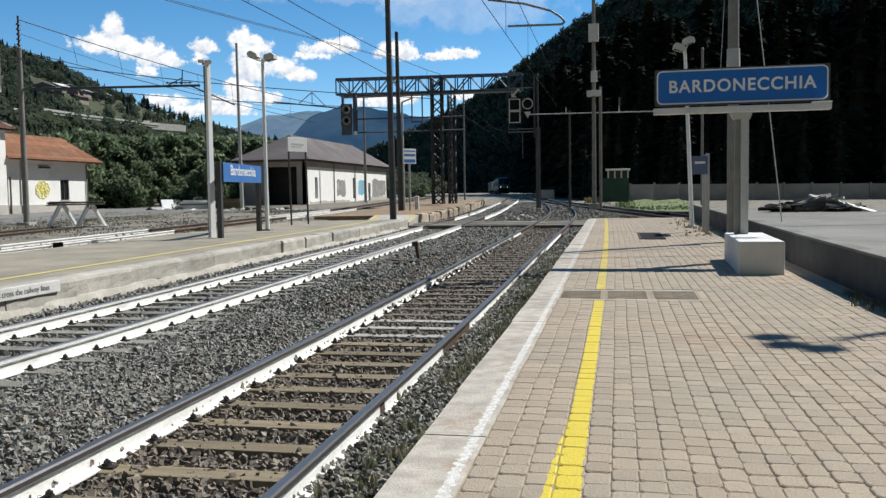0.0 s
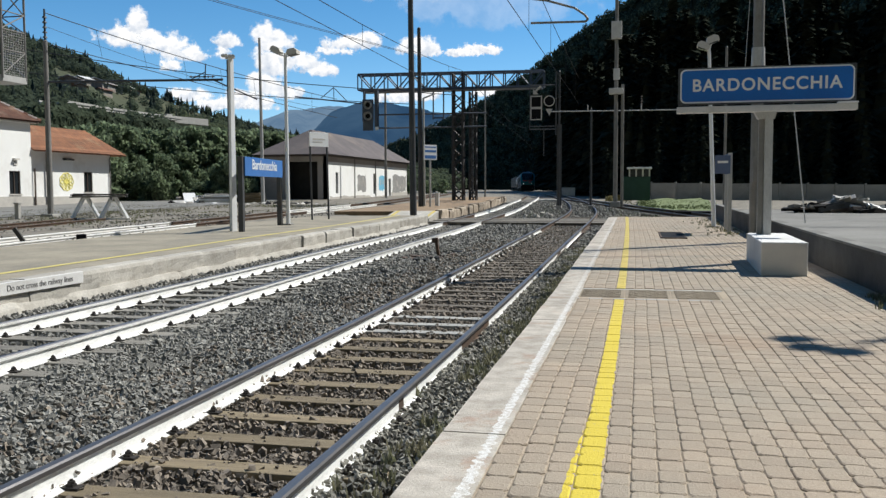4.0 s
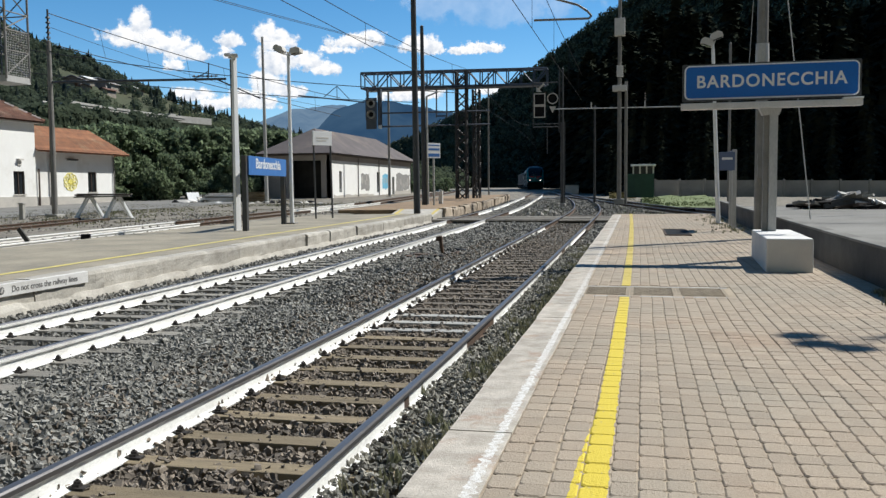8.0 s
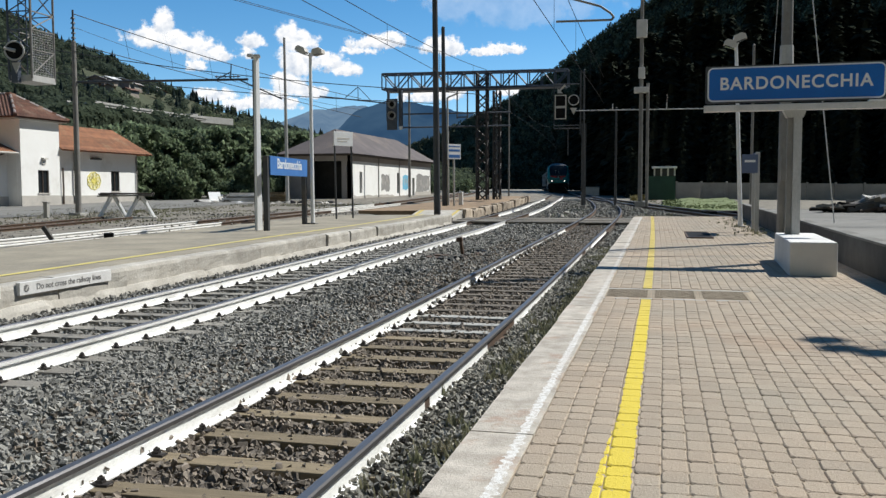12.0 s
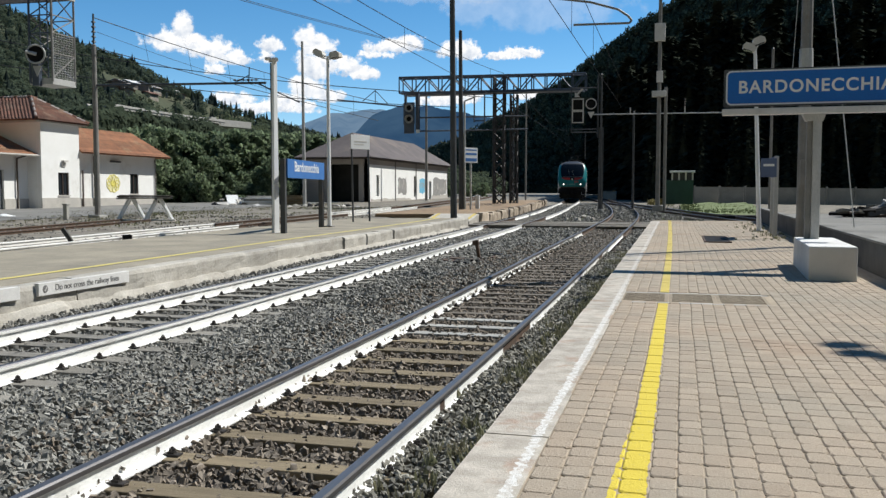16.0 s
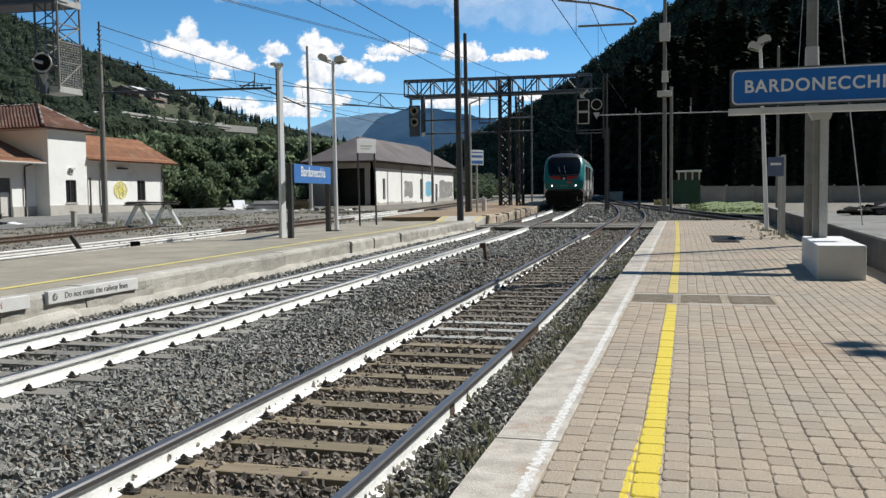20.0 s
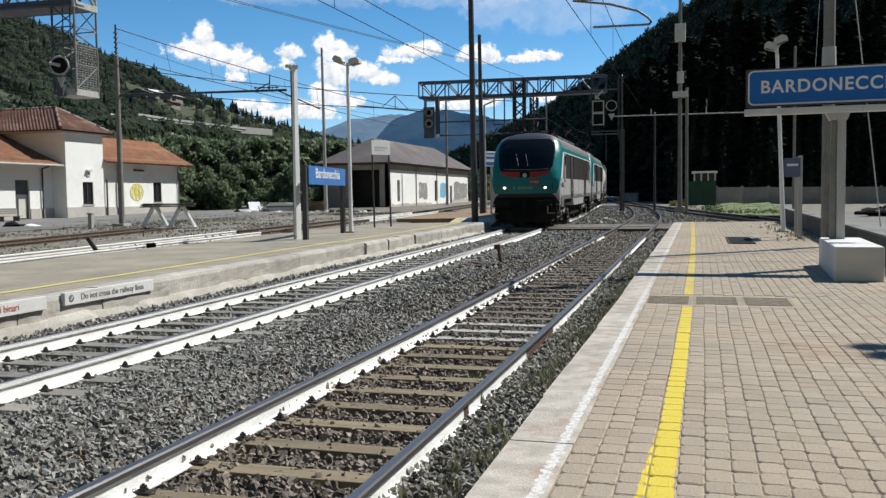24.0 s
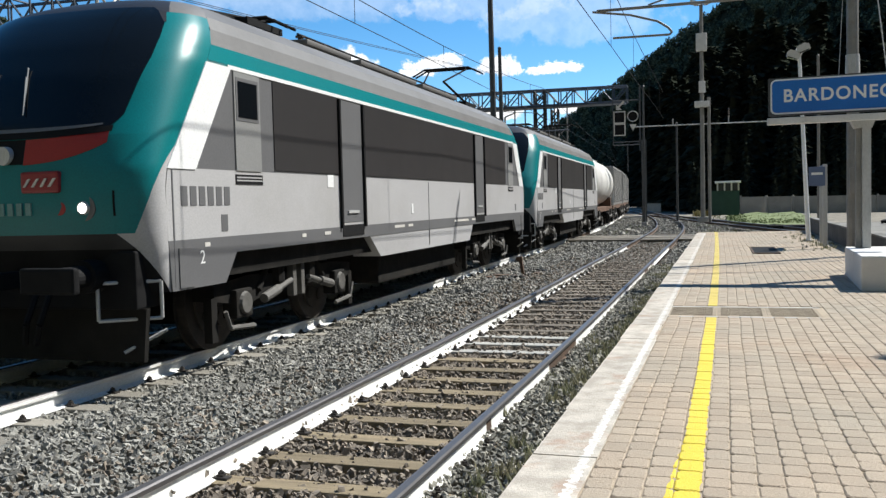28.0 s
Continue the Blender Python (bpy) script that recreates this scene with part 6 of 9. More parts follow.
part("top_rod", tubes([((0, 0, 8.6), (0, 0, 10.2), 0.05), *[((0, 0, 8.75 + 0.25 * k), (0, 0, 8.83 + 0.25 * k), 0.12, 0.09) for k in range(5)]], 8), M_STEEL_D, ma)
part("cross_arm", tubes([((0, 0, 6.55), (8.9, 1.6, 6.6), 0.06), ((8.0, 1.45, 6.6), (8.05, 1.45, 7.4), 0.03), ((8.4, 1.5, 6.6), (10.6, 1.9, 5.6), 0.035), ((7.3, 1.3, 6.62), (8.05, 1.45, 7.0), 0.025)], 8), M_STEEL_D, ma, "long tubular cross arm")
insulator(ma, (7.2, 1.3, 6.75), (8.5, 1.53, 6.75), 6)
overhead_mast("overhead_mast", "thin pale mast in the yard before the trees", -30.2, 69.0, 13.2, 0.16, 0.10, M_STEEL, lean=-0.4)
overhead_mast("overhead_mast", "thin grey mast before the white shed", -25.3, 89.0, 10.9, 0.15, 0.10, M_STEEL_M)
for x, y, h, mt in ((-13.8, 82.5, 11.2, M_STEEL_M), (-14.1, 77.6, 10.2, M_STEEL_D), (-5.05, 60.3, 8.7, M_STEEL_D), (-2.95, 60.7, 6.2, M_STEEL_D), (-4.1, 84.0, 5.4, M_STEEL_M)):
    overhead_mast("overhead_mast", "grey overhead line mast beside the tracks", x, y, h, 0.085, 0.065, mt)
mr = overhead_mast("overhead_mast", "tall double overhead mast with boxes in front of the wooded hill", -1.3, 59.0, 13.4, 0.15, 0.11, M_STEEL_M, zb=-0.3)
part("second_shaft", tubes([((0.42, 0, -0.3), (0.42, 0, 7.6), 0.10)], 10), M_STEEL_M, mr)
part("upper_box", boxes((-0.33, 0.33, -0.3, 0.2, 10.5, 11.6), bev=0.03), M_CONC_L, mr)
part("platform_box", boxes((-0.45, 0.45, -0.35, 0.35, 7.0, 7.35), bev=0.03), M_CONC_L, mr)
part("cross_arm", tubes([((-4.2, -0.2, 5.94), (4.3, 0.9, 5.98), 0.036), ((-1.8, 0, 5.95), (-1.8, 0, 6.35), 0.035), ((1.6, 0.2, 5.95), (1.6, 0.2, 6.4), 0.035)], 8), M_STEEL, mr, "long pale cross arm")
insulator(mr, (1.6, 0.2, 6.3), (1.6, 0.2, 6.9), 4)
for dx, tilt in ((-0.42, 18), (0.42, -18)):
    lh = part("lamp_head", boxes((-0.26, 0.26, -0.2, 0.2, -0.12, 0.14), bev=0.05), M_STEEL, mr, "small flood lamp on the mast's top")
    lh.matrix_basis = pose(dx, 0, 13.55, 0, tilt, 0)
part("upper_bracket", tubes([((-0.42, 0, 13.4), (0.42, 0, 13.4), 0.04)], 6), M_STEEL, mr)
part("lower_box", boxes((-0.18, 0.22, -0.3, 0.0, 7.9, 8.6), bev=0.02), M_CONC_L, mr)


def truss(parent, p0, p1, h, w, bays, r, material, name="truss"):
    """A lattice girder of two side frames between two points; w is its width towards y."""
    p0, p1 = Vector(p0), Vector(p1)
    segs = []
    for off in (-w / 2, w / 2):
        o = Vector((0, off, 0))
        up = Vector((0, 0, h))
        segs += [(p0 + o, p1 + o, r * 1.5), (p0 + o + up, p1 + o + up, r * 1.5)]
        for k in range(bays + 1):
            a = p0.lerp(p1, k / bays) + o
            segs.append((a, a + up, r))
            if k < bays:
                b = p0.lerp(p1, (k + 1) / bays) + o
                segs.append((a, b + up, r) if k % 2 else (a + up, b, r))
    for k in range(bays + 1):
        a = p0.lerp(p1, k / bays)
        for z in (0, h):
            segs.append((a + Vector((0, -w / 2, z)), a + Vector((0, w / 2, z)), r))
    return part(name, tubes(segs, 5), material, parent)


def lattice_column(parent, x, y, z0, z1, w, bays, r, material):
    segs = []
    c = [Vector((x + a * w / 2, y + b * w / 2, 0)) for a, b in ((-1, -1), (1, -1), (1, 1), (-1, 1))]
    for p in c:
        segs.append((p + Vector((0, 0, z0)), p + Vector((0, 0, z1)), r * 1.5))
    for k in range(bays):
        za, zb = z0 + (z1 - z0) * k / bays, z0 + (z1 - z0) * (k + 1) / bays
        for i in range(4):
            p, q = c[i], c[(i + 1) % 4]
            if k % 2:
                p, q = q, p
            segs.append((p + Vector((0, 0, za)), q + Vector((0, 0, zb)), r))
    return part("lattice_column", tubes(segs, 5), material, parent)


def signal_head(parent, x, y, z, lamps, rad=0.36, material=M_BLACK):
    """A signal board with hooded round lamps, facing the platform."""
    hh = lamps * rad * 1.25
    b = part("signal_head", boxes((x - rad * 1.35, x + rad * 1.35, y - 0.04, y + 0.06, z - hh, z + hh), bev=0.06), material, parent, "dark grey signal head")
    for k in range(lamps):
        zc = z + hh - rad * 1.25 * (2 * k + 1)
        bm = bmesh.new()
        tube(bm, (x, y - 0.3, zc), (x, y - 0.04, zc), rad * 0.9, rad * 0.9, 20, caps=False)
        tube(bm, (x, y - 0.055, zc), (x, y - 0.04, zc), rad, rad, 20)
        part("lamp_hood", bm, M_STEEL, b)
        bm = bmesh.new()
        tube(bm, (x, y - 0.075, zc), (x, y - 0.056, zc), rad * 0.55, rad * 0.55, 16)
        part("lens", bm, M_BLACK, b)
    return b


gan = empty("signal_gantry", "dark blue-grey lattice signal gantry across the tracks", "signal gantry", pose(0, 0, 0))
GY0 = 66.0
truss(gan, (-20.4, GY0 - 1.2, 8.72), (-6.8, GY0 + 1.5, 8.95), 1.15, 1.0, 14, 0.05, M_GANTRY)
part("walkway", boxes((-20.4, -6.8, GY0 - 0.6, GY0 + 0.6, 8.66, 8.74)), M_GANTRY, gan)
lattice_column(gan, -13.1, GY0 + 0.2, 0.2, 9.9, 0.75, 14, 0.055, M_GANTRY_D)
lattice_column(gan, -12.2, GY0 + 1.4, 0.2, 8.7, 0.5, 14, 0.045, M_GANTRY_D)
signal_head(gan, -19.69, GY0 - 1.5, 7.2, 2, 0.33, M_GANTRY)
part("signal_backplate", boxes((-20.1, -19.28, GY0 - 1.5, GY0 - 1.44, 5.7, 6.4), bev=0.03), M_GANTRY, gan)
part("signal_cage", boxes((-19.22, -18.98, GY0 - 1.4, GY0 - 1.0, 5.9, 8.7), (-20.1, -20.0, GY0 - 1.4, GY0 - 1.0, 7.6, 8.7)), M_GANTRY, gan)
part("signal_plate", boxes((-19.12, -18.86, GY0 - 1.56, GY0 - 1.5, 5.72, 5.98)), M_SIGNW, gan)
for z in (5.9, 6.9):
    part("cross_beam", tubes([((-19.0, GY0 - 1.0, z), (-11.0, GY0 + 0.6, z + 0.12), 0.06)], 6), M_GANTRY, gan)
part("hanger_frame", tubes([((x, GY0 + 0.4, 8.7), (x, GY0 + 0.4, 6.6), 0.06) for x in (-14.3, -15.1)] + [((-15.1, GY0 + 0.4, 6.7), (-14.3, GY0 + 0.4, 6.7), 0.05)], 5), M_GANTRY, gan)
part("wire_hanger", tubes([((-25.4, 64.3, 8.35), (-20.3, 64.8, 7.75), 0.05), ((-23.4, 64.5, 8.2), (-22.4, 64.6, 9.0), 0.03), ((-21.4, 64.7, 7.95), (-22.4, 64.6, 9.0), 0.03), ((-22.4, 64.6, 8.05), (-22.4, 64.6, 9.0), 0.03)], 6), M_GANTRY, gan, "hanger carrying the yard wires")
insulator(gan, (-24.6, 64.4, 8.26), (-23.6, 64.5, 8.15), 5)
# colour-light signal hanging beside the hill
sr = empty("railway_signal", "railway signal with white square frames and a round board", "signal", pose(-6.2, 60.4, 0))
for z in (7.14, 6.32):
    part("square_board", boxes((-0.80, -0.02, -0.05, 0.03, z - 0.41, z + 0.41)), M_BLACK, sr)
    fr = [(-0.80, -0.02, -0.07, -0.05, z - 0.405, z - 0.335), (-0.80, -0.02, -0.07, -0.05, z + 0.335, z + 0.405), (-0.80, -0.73, -0.07, -0.05, z - 0.335, z + 0.335), (-0.09, -0.02, -0.07, -0.05, z - 0.335, z + 0.335)]
    part("white_frame", boxes(*fr), M_SIGNP, sr)
bm = bmesh.new()
tube(bm, (0.467, -0.04, 7.18), (0.467, 0.05, 7.18), 0.37, 0.37, 24)
part("round_board", bm, M_BLACK, sr)
part("white_ring", rope(bmesh.new(), [(0.467 + 0.34 * math.cos(math.pi * k / 14), -0.05, 7.18 + 0.34 * math.sin(math.pi * k / 14)) for k in range(29)], 0.036, 5), M_SIGNP, sr)
bm = bmesh.new()
prism(bm, [(0.24, 6.65), (0.69, 6.65), (0.465, 6.2)], "y", -0.07, -0.03)
part("white_triangle", bm, M_SIGNP, sr)
bm = bmesh.new()
prism(bm, [(-0.62, 7.64), (-0.26, 7.64), (-0.41, 7.80), (-0.06, 8.14), (-0.15, 8.23), (-0.50, 7.88), (-0.62, 7.98)], "y", -0.07, -0.03)
part("white_arrow", bm, M_SIGNP, sr)
part("back_frame", tubes([((-0.85, 0.02, 5.3), (-0.85, 0.02, 8.3), 0.03), ((0.92, 0.02, 4.9), (0.92, 0.02, 9.1), 0.06), ((-0.85, 0.02, 5.3), (0.92, 0.02, 5.3), 0.04), ((-0.85, 0.02, 5.5), (0.92, 0.02, 5.5), 0.03), ((-0.85, 0.02, 8.25), (0.92, 0.02, 8.25), 0.04), ((0.1, 0.02, 5.3), (0.1, 0.02, 3.5), 0.04), ((1.04, 0, -0.3), (1.04, 0, 5.6), 0.055), ((1.26, 0, -0.3), (1.26, 0, 5.6), 0.055)], 6), M_STEEL_D, sr)

# nearer gantry over the yard with a caged ladder and a round lamp
g2 = empty("signal_gantry", "dark blue-grey lattice gantry over the yard with a hanging cage", "signal gantry", pose(0, 0, 0))
ga, gb = Vector((-52.0, 34.6, 10.3)), Vector((-27.65, 35.75, 10.3))
truss(g2, ga, gb, 1.55, 1.55, 20, 0.055, M_GANTRY)
turn2 = Matrix.Translation(ga) @ Matrix.Rotation(math.atan2(gb.y - ga.y, gb.x - ga.x), 4, "Z")
for yy in (-0.80, 0.76):
    part("side_plate", boxes((0, 24.5, yy, yy + 0.04, 0.0, 0.26)), M_GANTRY, g2, "solid plate along the girder's foot").matrix_basis = turn2
part("walkway", boxes((0, 24.5, -0.75, 0.75, -0.05, 0.03)), M_GANTRY, g2).matrix_basis = turn2
part("hand_rail", tubes([((0, -0.8, z), (24.5, -0.8, z), 0.03) for z in (1.62, 1.85)], 6), M_STEEL, g2, "pale hand rail").matrix_basis = turn2
ex2, ya2, yb2 = -27.6, 34.95, 36.5
part("end_frame", tubes([((ex2, ya2, 10.35), (ex2, yb2, 10.35), 0.07), ((ex2, ya2, 11.85), (ex2, yb2, 11.85), 0.07), ((ex2, ya2, 10.35), (ex2, ya2, 11.85), 0.07), ((ex2, yb2, 10.35), (ex2, yb2, 11.85), 0.07), ((ex2, ya2, 10.35), (ex2, yb2, 11.85), 0.06), ((ex2, yb2, 10.35), (ex2, ya2, 11.85), 0.06)], 6), M_STEEL, g2, "pale end frame with crossed braces")
part("end_sill", boxes((ex2 - 0.06, ex2 + 0.08, ya2 - 0.05, yb2 + 0.05, 10.18, 10.46)), M_STEEL, g2)
lattice_column(g2, -51.4, 34.7, -0.4, 10.1, 0.8, 12, 0.055, M_GANTRY)
legs = [(-28.8, ya2), (ex2, ya2), (ex2, yb2), (-28.8, yb2)]
for k, (x, y) in enumerate(legs):
    part("cage_post", tubes([((x, y, 6.3), (x, y, 10.3), 0.05)], 6), M_STEEL_M if k in (1, 2) else M_GANTRY, g2)
for (xa, ya), (xb, yb) in zip(legs, legs[1:] + legs[:1]):
    br = [((xa, ya, z), (xb, yb, z), 0.03) for z in (7.6, 8.5, 9.3)] + [((xa, ya, 6.45), (xb, yb, 7.6), 0.03), ((xb, yb, 7.6), (xa, ya, 8.5), 0.03), ((xa, ya, 8.5), (xb, yb, 9.3), 0.03), ((xb, yb, 9.3), (xa, ya, 10.3), 0.03)]
    for one in br:
        part("cage_brace", tubes([one], 5), M_GANTRY if xa != xb else M_STEEL_M, g2)
part("cage_floor", boxes((-28.8, ex2 + 0.03, ya2 - 0.03, yb2 + 0.03, 6.18, 6.46)), M_STEEL, g2, "pale cage floor")
mesh_segs = [((ex2, ya2 + (yb2 - ya2) * k / 14, 6.3), (ex2, ya2 + (yb2 - ya2) * k / 14, 8.5), 0.007) for k in range(1, 14)] + [((ex2, ya2, 6.3 + 0.11 * k), (ex2, yb2, 6.3 + 0.11 * k), 0.007) for k in range(20)]
tagged(part("cage_mesh", tubes(mesh_segs, 4), M_STEEL, g2), "wire mesh", kind="stuff")
part("ladder", tubes([((-28.5, 35.3, 6.2), (-28.5, 35.3, 10.3), 0.03), ((-28.1, 35.3, 6.2), (-28.1, 35.3, 10.3), 0.03)] + [((-28.5, 35.3, 6.4 + 0.3 * k), (-28.1, 35.3, 6.4 + 0.3 * k), 0.015) for k in range(12)], 5), M_GANTRY, g2)
bm = bmesh.new()
tube(bm, (-28.2, 34.62, 7.5), (-28.24, 34.74, 7.5), 0.42, 0.42, 28)
sd = part("signal_disc", bm, M_BLACK, g2, "round black signal board with pale rim")
part("disc_rim", rope(bmesh.new(), [(-28.2 + 0.41 * math.cos(math.pi * k / 14), 34.6 + 0.10 * math.cos(math.pi * k / 14), 7.5 + 0.41 * math.sin(math.pi * k / 14)) for k in range(29)], 0.045, 6), M_STEEL, sd)
part("lamp_hood", tubes([((-28.2, 34.66, 7.5), (-28.55, 34.35, 7.6), 0.09, 0.06)], 10), M_STEEL, sd)
bm = bmesh.new()
prism(bm, [(-28.42, 6.98), (-27.98, 6.98), (-28.2, 6.5)], "y", 34.66, 34.72)
part("triangle_plate", bm, M_STEEL, g2, "pale triangular plate")
part("lamp_body", boxes((-28.5, -28.15, 34.7, 34.95, 6.1, 7.4), bev=0.04), M_GANTRY, g2)
part("bracket", tubes([((-28.6, 34.75, 7.5), (-28.3, 35.0, 7.5), 0.05), ((-28.6, 34.75, 6.2), (-28.6, 34.75, 7.1), 0.035), ((-28.6, 34.75, 6.25), (-28.1, 35.0, 6.2), 0.035)], 6), M_GANTRY, g2)


def wire(name, label, pts, r=0.011, droppers=None):
    bm = rope(bmesh.new(), pts, r, 5)
    return tagged(part(name, bm, M_WIRE), label, "wire", "overhead wires")


def catenary(xf, y0, y1, zc, zm, span, sag, phase, label):
    ys = np.arange(y0, y1, 3.0)
    con = [(xf(y), y, zc + g(y)) for y in ys]
    top = []
    for y in ys:
        u = ((y - phase) / span) % 1.0
        top.append((xf(y), y, zm + g(y) - sag * 4 * u * (1 - u)))
    wire("contact_wire", label, con, 0.009)
    wire("messenger_wire", label, top, 0.010)
    for i in range(0, len(ys) - 1, 2):
        wire("dropper_wire", "thin dropper between messenger and contact wire", [con[i], top[i]], 0.006)


catenary(main_x, 4, 108, 4.86, 6.1, 40, 0.75, 37.7, "dark overhead wire above the train's track")
catenary(near_x, 4, 46, 5.05, 6.6, 40, 0.35, 20.5, "dark overhead wire above the near track")
ya, yb = Vector((-29.3, 40.3, 10.25)), Vector((-22.3, 65.0, 8.15))
yc, yd = Vector((-29.0, 40.4, 8.65)), Vector((-22.3, 65.0, 6.75))
for p, q, sag, r in ((ya, yb, 0.25, 0.024), (yc, yd, 0.05, 0.022), (ya.lerp(yc, 0.45), yb.lerp(yd, 0.6), 0.5, 0.012)):
    wire("yard_wire", "dark overhead wire above the yard track", [p.lerp(q, k / 16) - Vector((0, 0, sag * 4 * k / 16 * (1 - k / 16))) for k in range(17)], r)
for k in (2, 4, 6, 8, 10, 12, 14):
    wire("dropper_wire", "thin dropper between messenger and contact wire", [ya.lerp(yb, k / 16) - Vector((0, 0, k / 16 * (1 - k / 16))), yc.lerp(yd, k / 16)], 0.01)
wire("feeder_wire", "dark feeder wire sagging across the yard", [(-46 + 35.5 * k / 24, 34 + 17.5 * k / 24, 11.6 - 4.8 * k / 24 - 1.0 * math.sin(math.pi * k / 24)) for k in range(25)], 0.024)
wire("feeder_wire", "dark feeder wire sagging across the yard", [(-46 + 33 * k / 24, 34 + 18.5 * k / 24, 10.0 - 3.6 * k / 24 - 0.9 * math.sin(math.pi * k / 24)) for k in range(25)], 0.022)
for d in (0, 0.22):
    wire("feeder_wire", "thin twin feeder wires crossing the sky", [(-14.9 + 5.4 * k / 12 - d, 3.5 + 34.25 * k / 12, 6.2 + d * 0.5 + 0.9 * k / 12 - 0.12 * math.sin(math.pi * k / 12)) for k in range(13)], 0.009)

# ---- yard things ----
bf = empty("buffer_stop", "buffer stop of whitewashed rail struts with a dark timber beam", "buffer stop", pose(-24.45, 37.2, g(37) - 0.30, 0, 0, 24))
for x in (-0.62, 0.62):
    for dx, dy in ((-0.62, -0.25), (0.62, 0.25)):
        part("strut", tubes([((x + dx, dy, -0.05), (x + dx * 0.08, 0, 1.10), 0.11)], 6), M_SIGNW, bf, "whitewashed rail strut")
    part("foot_plate", boxes((x - 0.75, x + 0.75, -0.12, 0.12, -0.04, 0.08), bev=0.02), M_SIGNP, bf)
for k, (ya_, za_, dz_) in enumerate(((-0.20, 1.05, 0.07), (-0.17, 1.14, 0.06), (-0.02, 1.06, 0.07), (0.04, 1.16, 0.06))):
    o = part("beam_board", boxes((-1.22, 1.22, -0.07, 0.07, 0, dz_), bev=0.012), (M_WOOD_G, M_BROWNW, M_STEEL_D, M_WOOD_G)[k], bf, "weathered dark buffer board")
    o.matrix_basis = pose(0.03 * (k - 1.5), ya_, za_, 0, 0.5 * (k - 1.5), 0.6 * (1.5 - k))
part("hanging_hook", tubes([((0.55, -0.27, 1.06), (0.55, -0.27, 0.92), 0.05, 0.02)], 6), M_STEEL_D, bf)

lp = part("leaning_post", boxes((-0.055, 0.055, -0.055, 0.055, -0.1, 0.55), bev=0.012), M_CONC_D)
lp.matrix_basis = pose(-15.9, 20.8, -0.18, 0, -32, 20)
tagged(lp, "short dark post leaning beside the whitewashed yard rails", "post")
yb_ = part("timber_block", boxes((-0.13, 0.13, -0.1, 0.1, -0.05, 0.2), bev=0.02), M_BLACK)
yb_.matrix_basis = pose(-15.2, 22.2, -0.14, 0, 0, 30)
tagged(yb_, "black timber block lying on the yard rails", "block")
bd = part("bollard", boxes((-0.11, 0.11, -0.10, 0.10, -0.1, 0.82), (-0.14, 0.14, -0.13, 0.13, 0.82, 0.88), bev=0.02), M_CONC)
bd.matrix_basis = pose(-28.9, 37.3, g(37.3) - 0.38)
tagged(bd, "short grey concrete yard post with a cap", "post")
for i, (x, y, s, c) in enumerate(((-36.2, 40.3, 1.0, M_BLACK), (-35.2, 40.5, 0.7, M_SIGNW), (-36.7, 68.5, 1.0, M_CONC_L), (-38.3, 70.0, 0.8, M_SIGNP), (-32.6, 69.4, 1.1, M_BLACK), (-35.5, 69.2, 0.9, M_BROWNW))):
    bm = bmesh.new()
    bmesh.ops.create_icosphere(bm, subdivisions=2, radius=0.5 * s)
    for v in bm.verts:
        v.co = Vector((v.co.x * 1.5, v.co.y, max(-0.05, v.co.z * 0.75))) * (0.75 + 0.5 * random.random())
    o = part("broken_stone", bm, c)
    o.matrix_basis = pose(x, y, g(y) - 0.4, 0, 0, 40 * i)
    tagged(o, "large rough lump of rubble lying in the yard", "stone", "rubble heaps")
om = empty("scrap_heap", "orange and rusty scrap lying by the yard track", "scrap", pose(-16.3, 31.8, g(31.8) - 0.35))
part("scrap_plate", boxes((-0.22, 0.22, -0.15, 0.15, 0.0, 0.22), bev=0.05), M_ORANGE, om)
part("scrap_bar", tubes([((-1.2, 0.3, 0.1), (1.8, -0.2, 0.16), 0.07), ((-0.8, -0.3, 0.06), (1.2, 0.4, 0.1), 0.06)], 6), M_RUST, om)
bn = empty("bench", "dark slatted bench before the station building", "bench", pose(-44.0, 48.6, g(48.6) - 0.38))
for k in range(4):
    part("seat_slat", boxes((-0.2 + k * 0.12, -0.11 + k * 0.12, -0.95, 0.95, 0.42, 0.46)), M_STEEL_M, bn)
for k in range(3):
    part("back_slat", boxes((-0.30, -0.26, -0.95, 0.95, 0.58 + k * 0.14, 0.68 + k * 0.14)), M_STEEL_M, bn)
for y in (-0.7, 0.7):
    part("leg", boxes((-0.28, 0.2, y - 0.04, y + 0.04, 0.0, 0.42)), M_STEEL_D, bn)

# ---- station building ----
HZ = 0.02


